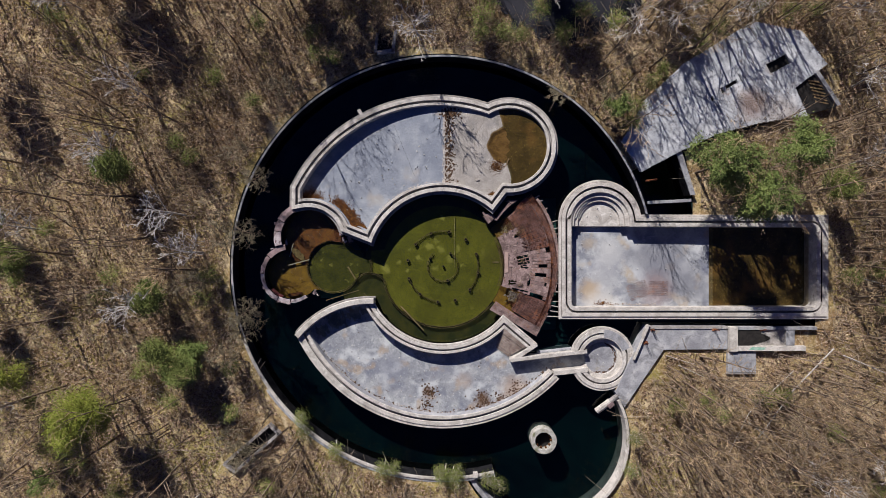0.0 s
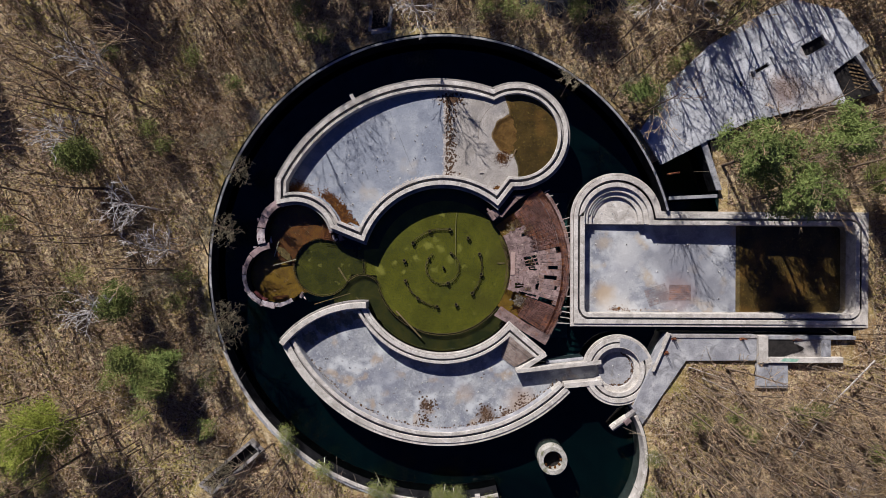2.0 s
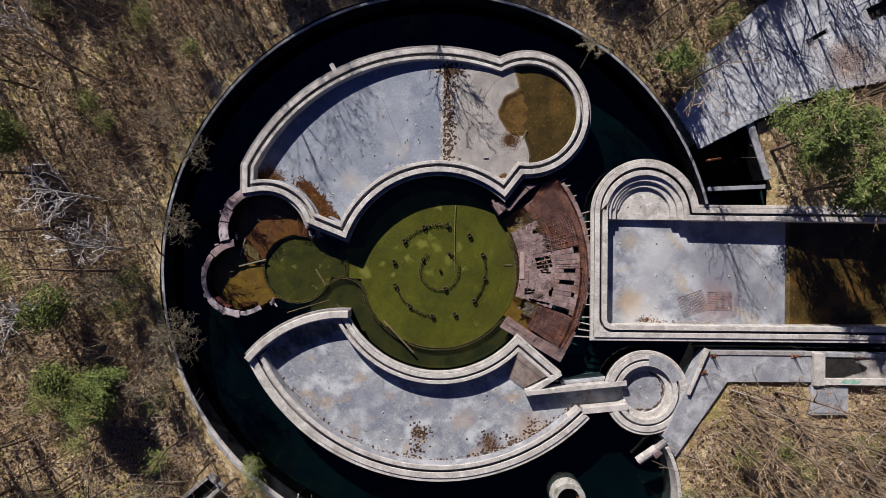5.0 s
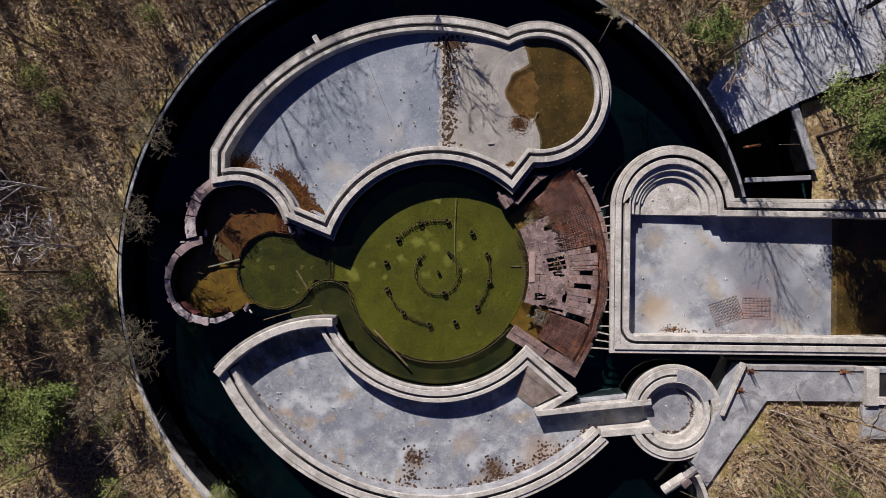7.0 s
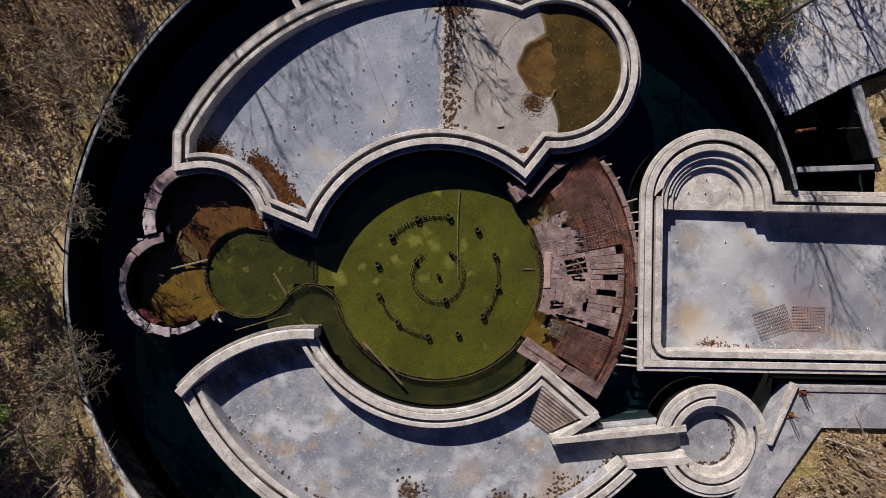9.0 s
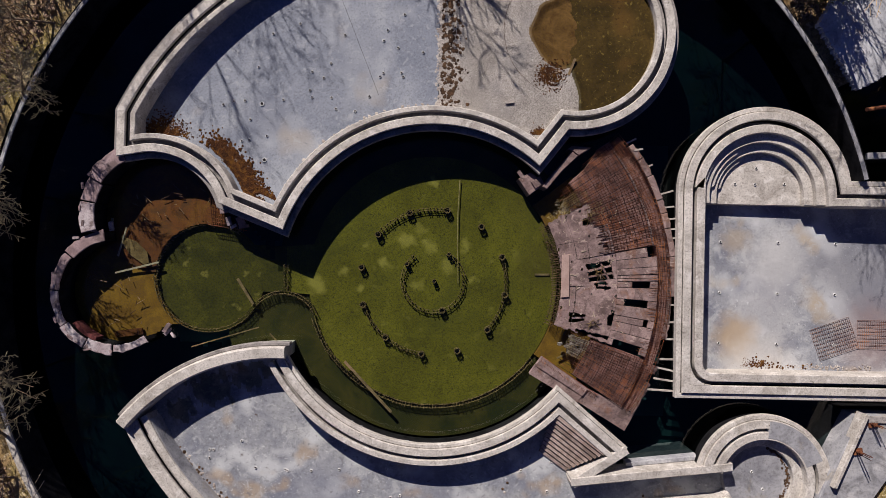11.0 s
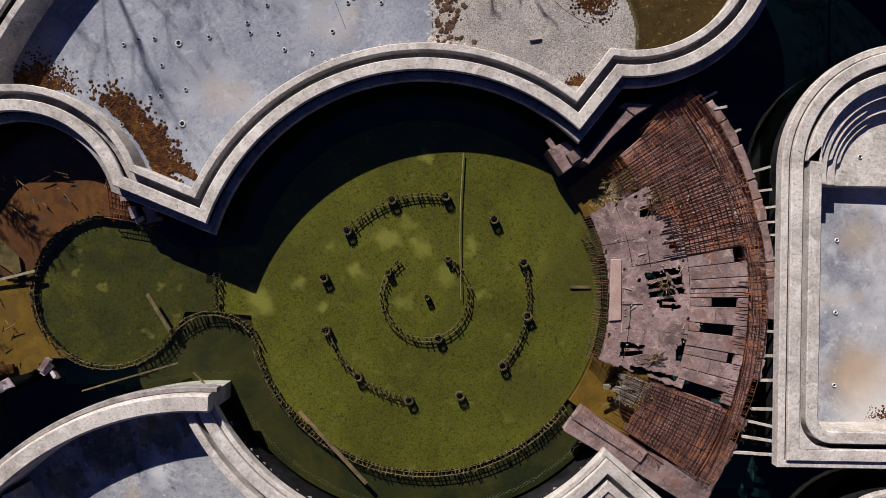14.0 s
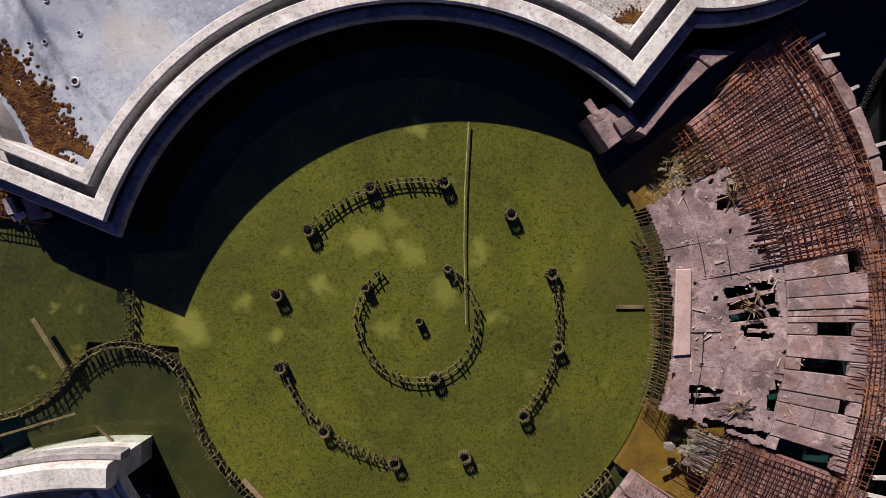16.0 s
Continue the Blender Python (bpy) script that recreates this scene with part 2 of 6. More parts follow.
RUST_BLACK = surface("blackened_rusty_steel", [(0.25, (0.022, 0.012, 0.010)), (0.75, (0.085, 0.036, 0.022))], 1.7, None, rough=0.85, bump=0.0, metal=0.2)
# shaded copy of the algae bed: shade put in as a darker colour
ALGAE_SHADED = surface("shaded_algae_bed", [(0.3, (0.037, 0.036, 0.005)), (0.55, (0.065, 0.060, 0.007)), (0.75, (0.106, 0.092, 0.010))], 0.5, [(0.35, (0.562, 0.517, 0.400)), (0.5, (1.000, 1.000, 0.950)), (0.75, (1.1, 1.1, 1.0))], 8, 0.75, 0.95, 0.4, 12,
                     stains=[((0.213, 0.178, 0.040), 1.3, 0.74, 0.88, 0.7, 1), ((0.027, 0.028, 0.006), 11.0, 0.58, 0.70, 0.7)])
WET_SAND = surface("wet_sand_bed", [(0.3, (0.13, 0.085, 0.035)), (0.7, (0.24, 0.16, 0.07))], 0.9, GRIT, 8, 0.6, 0.95, 0.4, 12, stains=[((0.09, 0.05, 0.02), 1.3, 0.55, 0.75, 0.6)])
CHANNEL = surface("deep_algae_bed", [(0.3, (0.016, 0.020, 0.003)), (0.7, (0.048, 0.042, 0.006))], 0.5, GRIT, 6, 0.5, 0.95, 0.3)
SILT = surface("dark_silt_bed", [(0.3, (0.004, 0.020, 0.026)), (0.7, (0.012, 0.060, 0.060))], 0.12, None, rough=0.95, bump=0.0)
BROWN_BED = surface("rusty_silt_bed", [(0.3, (0.101, 0.034, 0.010)), (0.55, (0.171, 0.059, 0.016)), (0.75, (0.217, 0.095, 0.018))], 0.35, GRIT, 5, 0.6, 0.95, 0.5, 10,
                    stains=[((0.093, 0.042, 0.017), 1.1, 0.55, 0.7, 0.7)])
YELLOW_BED = surface("ochre_silt_bed", [(0.3, (0.145, 0.069, 0.009)), (0.7, (0.246, 0.131, 0.016))], 0.5, GRIT, 6, 0.6, 0.95, 0.5, 10,
                     stains=[((0.131, 0.064, 0.015), 1.0, 0.55, 0.7, 0.6)])
OLIVE_BED = surface("olive_silt_bed", [(0.3, (0.058, 0.046, 0.018)), (0.7, (0.12, 0.090, 0.034))], 0.5, GRIT, 8, 0.7, 0.95, 0.4, 12,
                    stains=[((0.20, 0.125, 0.045), 0.35, 0.56, 0.85, 0.7, 1), ((0.28, 0.23, 0.08), 5.0, 0.66, 0.74, 0.8), ((0.03, 0.022, 0.01), 6.0, 0.64, 0.74, 0.7)])
LITTER = surface("leaf_litter", [(0.25, (0.200, 0.131, 0.064)), (0.45, (0.353, 0.245, 0.123)), (0.6, (0.507, 0.380, 0.197)), (0.8, (0.660, 0.528, 0.287))], 0.3,
                 [(0.25, (0.295, 0.282, 0.249)), (0.42, (0.825, 0.833, 0.745)), (0.58, (1, 1, 1)), (0.8, (1.2, 1.2, 1.2))], 5.0, 0.95, 1.0, 0.8, 9.0, bump_size=0.05,
                 stains=[((0.318, 0.294, 0.068), 0.10, 0.50, 0.74, 0.65), ((0.295, 0.177, 0.096), 0.08, 0.55, 0.8, 0.6), ((0.640, 0.520, 0.320), 0.5, 0.54, 0.70, 0.8), ((0.640, 0.530, 0.360), 4.0, 0.58, 0.70, 0.8), ((0.13, 0.085, 0.055), 0.9, 0.56, 0.72, 0.7), ((0.071, 0.055, 0.040), 9.0, 0.58, 0.70, 0.7)], specular=0.1)
BARK = surface("grey_brown_bark", [(0.3, (0.10, 0.073, 0.05)), (0.7, (0.24, 0.18, 0.125))], 3.0, None, rough=0.95, bump=0.4, bump_scale=20, vary=0.3, local=True)
TWIG = surface("twigs", [(0.3, (0.250, 0.175, 0.098)), (0.7, (0.470, 0.344, 0.200))], 1.0, None, rough=0.95, bump=0.0, vary=0.3, local=True)
PALE_BARK = surface("pale_bark", [(0.3, (0.38, 0.35, 0.31)), (0.7, (0.60, 0.565, 0.52))], 3.0, None, rough=0.9, bump=0.3, bump_scale=16, vary=0.15, local=True)
DEAD_WOOD = surface("dry_wood", [(0.3, (0.30, 0.24, 0.17)), (0.7, (0.50, 0.42, 0.31))], 3.0, GRIT, 12, 0.5, 0.9, 0.3, local=True)
WET_WOOD = surface("weathered_wood", [(0.3, (0.13, 0.085, 0.045)), (0.7, (0.26, 0.18, 0.09))], 3.0, GRIT, 12, 0.5, 0.9, 0.3, local=True)
STEP_WOOD = surface("stair_planks", [(0.3, (0.20, 0.15, 0.125)), (0.7, (0.37, 0.30, 0.26))], 1.5, GRIT, 14, 0.6, 0.9, 0.3, vary=0.2)
PINE = surface("evergreen_leaves", [(0.3, (0.095, 0.138, 0.03)), (0.7, (0.21, 0.26, 0.07))], 0.8, None, rough=0.75, bump=0.0, vary=0.15)
SPRING = surface("spring_leaves", [(0.3, (0.17, 0.20, 0.025)), (0.7, (0.30, 0.33, 0.05))], 0.8, None, rough=0.75, bump=0.0, vary=0.1)
SHRUB = surface("shrub_leaves", [(0.3, (0.12, 0.15, 0.032)), (0.7, (0.22, 0.25, 0.065))], 0.8, None, rough=0.8, bump=0.0, vary=0.3)
MOSS = surface("brown_moss", [(0.2, (0.035, 0.012, 0.004)), (0.5, (0.095, 0.034, 0.008)), (0.78, (0.22, 0.10, 0.015))], 4.0, GRIT, 12, 0.8, 1.0, 1.0, 14, bump_size=0.06)
DEBRIS = surface("dark_leaf_debris", [(0.3, (0.03, 0.017, 0.010)), (0.7, (0.11, 0.06, 0.03))], 4.0, None, rough=0.95, bump=0.5, bump_scale=25)
RUBBLE = surface("rubble", [(0.3, (0.30, 0.26, 0.23)), (0.7, (0.52, 0.48, 0.43))], 3.0, GRIT, 14, 0.5, 0.95, 0.4)
# near-black: the shade on wall faces under the copings is in this colour
BANK = surface("shade_dark_concrete", [(0.3, (0.007, 0.007, 0.008)), (0.7, (0.022, 0.022, 0.024))], 0.9, GRIT, 8, 0.7, 0.95, 0.5, 14, specular=0.05)
WET_BAR = surface("wet_dark_bars", [(0.3, (0.035, 0.024, 0.014)), (0.7, (0.11, 0.065, 0.035))], 3.0, None, rough=0.8, bump=0.0, metal=0.2)
STRAW = surface("dry_straw", [(0.3, (0.20, 0.15, 0.06)), (0.7, (0.42, 0.34, 0.17))], 2.0, None, rough=0.95, bump=0.0)
WEEDY = surface("weedy_rubble", [(0.25, (0.09, 0.075, 0.055)), (0.5, (0.20, 0.175, 0.14)), (0.75, (0.36, 0.33, 0.28))], 2.2, GRIT, 9, 0.9, 0.95, 0.8, 12, bump_size=0.06, stains=[((0.24, 0.165, 0.04), 0.9, 0.48, 0.66, 0.8)])
ROOF_SLAB = surface("bleached_roof_slab", [(0.3, (0.36, 0.375, 0.40)), (0.55, (0.52, 0.535, 0.55)), (0.8, (0.64, 0.645, 0.65))], 0.5, GRIT, 8, 0.8, 0.9, 0.4, 14,
                    stains=[((0.22, 0.225, 0.24), 0.8, 0.56, 0.74, 0.6), ((0.30, 0.21, 0.15), 0.45, 0.64, 0.8, 0.5)], spots=[((0.24, 0.16, 0.13), 33.3, 15.5, 2.2, 0.7), ((0.40, 0.33, 0.27), 36.5, 14.6, 2.2, 0.5)])
# near-black for joints and water; the shade of cellar and openings is in it
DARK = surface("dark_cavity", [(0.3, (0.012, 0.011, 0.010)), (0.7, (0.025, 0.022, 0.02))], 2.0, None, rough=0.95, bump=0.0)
WHITE = surface("white_plastic", [(0.3, (0.6, 0.6, 0.58)), (0.7, (0.78, 0.78, 0.75))], 6.0, None, rough=0.5, bump=0.0)
MOAT_WATER = water("moat_water", (0.20, 0.26, 0.26))
LAGOON_WATER = water("lagoon_water", (0.80, 0.86, 0.80))
BROWN_WATER = water("brown_water", (0.80, 0.74, 0.60))

# ---- shape helpers ----
OX, OY = 0.1, -2.0  # the common centre of the round works
RIM, RIM_LOW, RIM_POOL = 1.32, 1.15, 1.35
WATER = -0.15


class Geo:
    """Vertices and faces of one mesh."""
    def __init__(self):
        self.v, self.f = [], []

    def add(self, verts, faces):
        k = len(self.v)
        self.v += [tuple(p) for p in verts]
        self.f += [tuple(i + k for i in q) for q in faces]
        return self

    def mesh(self, name, smooth=False):
        me = bpy.data.meshes.new(name)
        me.from_pydata(self.v, [], self.f)
        me.validate()
        if smooth:
            me.polygons.foreach_set("use_smooth", [True] * len(me.polygons))
        me.update()
        return me


def part(name, geo, material, parent=None, label="", smooth=False, fix=True):
    me = geo.mesh(name, smooth)
    if fix:
        bm = bmesh.new()
        bm.from_mesh(me)
        bmesh.ops.recalc_face_normals(bm, faces=bm.faces)
        bm.to_mesh(me)
        bm.free()
    me.materials.append(material)
    ob = new(name, me)
    if parent:
        ob.parent = parent
    return tagged(ob, label)


def thing(name, label, category, group="", at=(0, 0, 0), kind=""):
    ob = tagged(new(name), label, category, group, kind)
    ob.location = at
    return ob


def arc(cx, cy, r, a0, a1, step=0.35):
    n = max(3, int(abs(radians(a1 - a0)) * r / step) + 1)
    return [(cx + r * math.cos(radians(a0 + (a1 - a0) * i / n)), cy + r * math.sin(radians(a0 + (a1 - a0) * i / n))) for i in range(n + 1)]


def chain(geo, pts, r, sides=3):
    """A bent bar through points, as one skin."""
    pts = [Vector(q) for q in pts]
    n, vs = len(pts), []
    for i, q in enumerate(pts):
        d = (pts[min(i + 1, n - 1)] - pts[max(i - 1, 0)]).normalized()
        a = d.cross(Vector((0, 0, 1))) if abs(d.z) < 0.9 else d.cross(Vector((1, 0, 0)))
        a.normalize()
        b = d.cross(a)
        vs += [q + (a * math.cos(6.2832 * k / sides) + b * math.sin(6.2832 * k / sides)) * (r if isinstance(r, float) else r[i]) for k in range(sides)]
    fs = [(i * sides + k, i * sides + (k + 1) % sides, (i + 1) * sides + (k + 1) % sides, (i + 1) * sides + k) for i in range(n - 1) for k in range(sides)]
    return geo.add(vs, fs + [tuple(range(sides))[::-1], tuple(range((n - 1) * sides, n * sides))])


def tidy(poly, eps=0.2):
    out = []
    for p in poly:
        if not out or math.hypot(p[0] - out[-1][0], p[1] - out[-1][1]) > eps:
            out.append(p)
    if math.hypot(out[0][0] - out[-1][0], out[0][1] - out[-1][1]) < eps:
        out.pop()
    return out


def mitres(poly, closed=True):
    """For a counter-clockwise line, the inward (left) mitre of each vertex."""
    n, out = len(poly), []
    for i in range(n):
        a, b, c = poly[i - 1], poly[i], poly[(i + 1) % n]
        if not closed and i == 0:
            a = (2 * b[0] - c[0], 2 * b[1] - c[1])
        if not closed and i == n - 1:
            c = (2 * b[0] - a[0], 2 * b[1] - a[1])
        d1, d2 = Vector((b[0] - a[0], b[1] - a[1])).normalized(), Vector((c[0] - b[0], c[1] - b[1])).normalized()
        n1, n2 = Vector((-d1.y, d1.x)), Vector((-d2.y, d2.x))
        m = (n1 + n2)
        m = m.normalized() if m.length > 1e-6 else n1
        out.append(m / max(0.3, m.dot(n1)))
    return out


def inset(poly, d):
    return [(p[0] + m.x * d, p[1] + m.y * d) for p, m in zip(poly, mitres(poly))]


class Path:
    """A line of straight ("line", p, q) and curved ("arc", cx, cy, r, a0, a1) pieces that can be offset to its left with true corners."""
    def __init__(self, pieces, closed=True, step=0.35):
        self.pieces, self.closed, self.counts = pieces, closed, []
        for q in pieces:
            length = math.dist(q[1], q[2]) if q[0] == "line" else abs(radians(q[5] - q[4])) * q[3]
            self.counts.append(max(1, round(length / (1.2 if q[0] == "line" else step))))

    def ends(self, q):
        if q[0] == "line":
            return q[1], q[2]
        return tuple((q[1] + q[3] * math.cos(radians(a)), q[2] + q[3] * math.sin(radians(a))) for a in (q[4], q[5]))

    def moved(self, q, d):
        if q[0] == "line":
            (x0, y0), (x1, y1) = q[1], q[2]
            k = d / math.hypot(x1 - x0, y1 - y0)
            return ("line", (x0 - (y1 - y0) * k, y0 + (x1 - x0) * k), (x1 - (y1 - y0) * k, y1 + (x1 - x0) * k))
        return ("arc", q[1], q[2], q[3] - d if q[5] > q[4] else q[3] + d, q[4], q[5])

    def meet(self, a, b, near):
        """The crossing of two offset pieces next to a point."""
        found = []
        if a[0] == "arc" and b[0] == "line":
            a, b = b, a
        if a[0] == "line":
            (x0, y0), (x1, y1) = a[1], a[2]
            dx, dy = x1 - x0, y1 - y0
            if b[0] == "line":
                ex, ey = b[2][0] - b[1][0], b[2][1] - b[1][1]
                den = dx * ey - dy * ex
                if abs(den) > 1e-6:
                    t = ((b[1][0] - x0) * ey - (b[1][1] - y0) * ex) / den
                    found.append((x0 + t * dx, y0 + t * dy))
            else:
                fx, fy, A = x0 - b[1], y0 - b[2], dx * dx + dy * dy
                B, C = fx * dx + fy * dy, fx * fx + fy * fy - b[3] ** 2
                if B * B - A * C >= 0:
                    for s in (-1, 1):
                        t = (-B + s * math.sqrt(B * B - A * C)) / A
                        found.append((x0 + t * dx, y0 + t * dy))
        else:
            ex, ey = b[1] - a[1], b[2] - a[2]
            D = math.hypot(ex, ey)
            u = (D * D + a[3] ** 2 - b[3] ** 2) / (2 * D)
            if a[3] ** 2 - u * u >= 0:
                h = math.sqrt(a[3] ** 2 - u * u)
                for s in (-1, 1):
                    found.append((a[1] + (ex * u - s * ey * h) / D, a[2] + (ey * u + s * ex * h) / D))
        return min(found, key=lambda c: math.dist(c, near)) if found else None

    def loop(self, d):
        ps = [self.moved(q, d) for q in self.pieces]
        n = len(ps)
        starts, stops = [], []
        for i in range(n):
            s, e = self.ends(ps[i])
            if self.closed or i > 0:
                s = self.meet(ps[i - 1], ps[i], self.ends(self.pieces[i])[0]) or s
            if self.closed or i < n - 1:
                e = self.meet(ps[i], ps[(i + 1) % n], self.ends(self.pieces[i])[1]) or e
            starts.append(s), stops.append(e)
        out = []
        for q, s, e, k in zip(ps, starts, stops, self.counts):
            if q[0] == "line":
                out += [(s[0] + (e[0] - s[0]) * j / k, s[1] + (e[1] - s[1]) * j / k) for j in range(k)]
            else:
                a0, a1 = (math.degrees(math.atan2(c[1] - q[2], c[0] - q[1])) for c in (s, e))
                if q[5] > q[4]:
                    a1 += 360 * math.ceil((a0 - a1) / 360)
                else:
                    a1 -= 360 * math.ceil((a1 - a0) / 360)
                out += [(q[1] + q[3] * math.cos(radians(a0 + (a1 - a0) * j / k)), q[2] + q[3] * math.sin(radians(a0 + (a1 - a0) * j / k))) for j in range(k)]
        return out if self.closed else out + [stops[-1]]


def sweep(poly, profile, closed=True, geo=None):
    """A solid: the closed profile of (inward distance, height) carried along the line."""
    geo = geo or Geo()
    k = len(profile)
    if isinstance(poly, Path):
        closed, loops = poly.closed, {d: poly.loop(d) for d, z in profile}
        n = len(loops[profile[0][0]])
        vs = [(*loops[d][i], z) for i in range(n) for d, z in profile]
    else:
        ms, n = mitres(poly, closed), len(poly)
        vs = [(p[0] + m.x * d, p[1] + m.y * d, z) for p, m in zip(poly, ms) for d, z in profile]
    fs = [(i * k + j, i * k + (j + 1) % k, (i + 1) % n * k + (j + 1) % k, (i + 1) % n * k + j) for i in range(n if closed else n - 1) for j in range(k)]
    if not closed:
        fs += [tuple(range(k)), tuple(range((n - 1) * k, n * k))]
    return geo.add(vs, fs)


def block(d0, d1, z0, z1, b=0.03):
    """A profile with chamfered upper edges."""
    return [(d0, z0), (d0, z1 - b), (d0 + b, z1), (d1 - b, z1), (d1, z1 - b), (d1, z0)]


def prism(poly, z0, z1, geo=None, b=0.025):
    geo = geo or Geo()
    n, top = len(poly), inset(poly, b)
    vs = [(x, y, z0) for x, y in poly] + [(x, y, z1 - b) for x, y in poly] + [(x, y, z1) for x, y in top]
    fs = [tuple(range(n))[::-1], tuple(range(2 * n, 3 * n))]
    for i in range(n):
        j = (i + 1) % n
        fs += [(i, j, n + j, n + i), (n + i, n + j, 2 * n + j, 2 * n + i)]
    return geo.add(vs, fs)


def box(geo, c, size, rz=0.0, tilt=(0, 0), b=0.0):
    m = pose(*c, tilt[0], tilt[1], rz)
    x, y, z = (s / 2 for s in size)
    vs = [m @ Vector((sx * x, sy * y, sz * z)) for sz in (-1, 1) for sx, sy in ((-1, -1), (1, -1), (1, 1), (-1, 1))]
    return geo.add(vs, [(3, 2, 1, 0), (4, 5, 6, 7), (0, 1, 5, 4), (1, 2, 6, 5), (2, 3, 7, 6), (3, 0, 4, 7)])


def rod(geo, p, q, r0, r1=None, sides=4):
    """A tapered bar from p to q."""
    p, q = Vector(p), Vector(q)
    r1 = r0 if r1 is None else r1
    d = (q - p).normalized()
    a = d.orthogonal().normalized()
    b = d.cross(a)
    vs = []
    for c, r in ((p, r0), (q, r1)):
        vs += [c + (a * math.cos(6.2832 * i / sides) + b * math.sin(6.2832 * i / sides)) * r for i in range(sides)]
    return geo.add(vs, [(i, (i + 1) % sides, sides + (i + 1) % sides, sides + i) for i in range(sides)] + [tuple(range(sides))[::-1], tuple(range(sides, 2 * sides))])


def inside(poly, x, y):
    """For arrays of points: which lie inside the polygon."""
    hit = np.zeros(x.shape, bool)
    for i in range(len(poly)):
        (x1, y1), (x2, y2) = poly[i - 1], poly[i]
        if y1 != y2:
            hit ^= ((y1 > y) != (y2 > y)) & (x < (x2 - x1) * (y - y1) / (y2 - y1) + x1)
    return hit


def sheet(test, x0, y0, x1, y1, step, height):
    """A grid of the cells for which test(x, y) holds, at height(x, y)."""
    nx, ny = int((x1 - x0) / step) + 1, int((y1 - y0) / step) + 1
    X, Y = np.meshgrid(x0 + np.arange(nx) * step, y0 + np.arange(ny) * step)
    keep = test(X[:-1, :-1] + step / 2, Y[:-1, :-1] + step / 2)
    Z = height(X, Y) + 0 * X
    rows, cols = np.nonzero(keep)
    quads = np.stack([rows * nx + cols, rows * nx + cols + 1, (rows + 1) * nx + cols + 1, (rows + 1) * nx + cols], 1)
    used, back = np.unique(quads, return_inverse=True)
    P = np.stack([X.ravel(), Y.ravel(), Z.ravel()], 1)[used]
    return Geo().add(P.tolist(), back.reshape(-1, 4).tolist())


def smooth(a, b, x):
    t = np.clip((x - a) / (b - a), 0, 1)
    return t * t * (3 - 2 * t)


def disk(x, y, cx, cy, r):
    return (x - cx) ** 2 + (y - cy) ** 2 < r * r


def polar(r, a):
    return OX + r * math.cos(radians(a)), OY + r * math.sin(radians(a))


# ---- plans of the basins ----
UPPER_PATH = Path([("line", (-16.23, 6.5), (-16.25, 4.15)), ("line", (-16.25, 4.15), (-14.96, 4.38)), ("arc", -14.45, 0.72, 3.7, 98, 17.8), ("line", (-10.93, 1.85), (-7.66, 0.56)), ("arc", OX, OY, 8.13, 161.5, 48.5),
                   ("line", (5.58, 4.2), (7.0, 6.05)), ("arc", 7.31, 11.04, 5.05, -93.5, 110), ("arc", -0.5, -1.1, 17.5, 71, 154.2)])
UPPER = UPPER_PATH.loop(0)
LAGOON_RIM = Path([("line", (10.35, -10.35), (6.5, -7.1)), ("arc", OX, OY, 8.4, 321.5, 207.5)], False)
LOWER = tidy(arc(OX, OY, 17.4, 205.5, 317) + [(12.3, -13.2), (7.45, -12.3), (10.3, -10.3)]
             + arc(OX, OY, 8.2, 322, 205) + arc(-7.72, -15.83, 10.48, 90, 140))
POOL = [(12.98, -7.42), (41.62, -7.42), (41.62, 3.35), (21.35, 3.35)] + arc(17.15, 2.9, 4.2, 6, 180)[1:]

# ---- ground, moat ----
def ground_z(x, y):
    return 1.55 - 0.48 * smooth(-2, 20, x) + 0.10 * np.sin(x * 0.21 + 1) * np.sin(y * 0.17) + 0.05 * np.sin(x * 0.9) * np.sin(y * 0.8 + 2)


def exit_disk(a, cx, cy, r):
    dx, dy, ex, ey = math.cos(a), math.sin(a), OX - cx, OY - cy
    b, c = dx * ex + dy * ey, ex * ex + ey * ey - r * r
    return -b + math.sqrt(b * b - c) if b * b - c > 0 else 0


def exit_poly(a, poly):
    dx, dy, best = math.cos(a), math.sin(a), 0
    for i in range(len(poly)):
        (x1, y1), (x2, y2) = poly[i - 1], poly[i]
        ex, ey = x2 - x1, y2 - y1
        den = dx * ey - dy * ex
        if abs(den) > 1e-9:
            t = ((x1 - OX) * ey - (y1 - OY) * ex) / den
            u = ((x1 - OX) * dy - (y1 - OY) * dx) / den
            if t > 0 and -1e-6 <= u <= 1 + 1e-6:
                best = max(best, t)
    return best


PIT = [(20.9, 8.4), (26.2, 11.0), (27.2, 5.6), (27.2, 3.0), (21.6, 3.0)]
LOBE = (11.1, -20.7, 9.2)
geo, NA = Geo(), 900
steps = [0, 0.15, 0.5] + [1.0 * 1.09 ** k * k for k in range(1, 42)] + [800, 2500]
vs = []
for i in range(NA):
    a = 2 * math.pi * i / NA
    r0 = max(22.95, exit_disk(a, *LOBE[:2], LOBE[2] + 0.15), exit_poly(a, [(12, -8.55), (40.6, -8.55), (40.6, -7.4), (41.7, -7.4), (41.7, 3.4), (12, 3.4)]), exit_poly(a, PIT))
    for s in steps:
        x, y = OX + (r0 + s) * math.cos(a), OY + (r0 + s) * math.sin(a)
        vs.append((x, y, float(ground_z(x, y)) + 0.10 * noise.noise((x * 0.6, y * 0.6, 0)) + 0.05 * noise.noise((x * 2.3, y * 2.3, 3))))
k = len(steps)
geo.add(vs, [(i * k + j, i * k + j + 1, (i + 1) % NA * k + j + 1, (i + 1) % NA * k + j) for i in range(NA) for j in range(k - 1)])
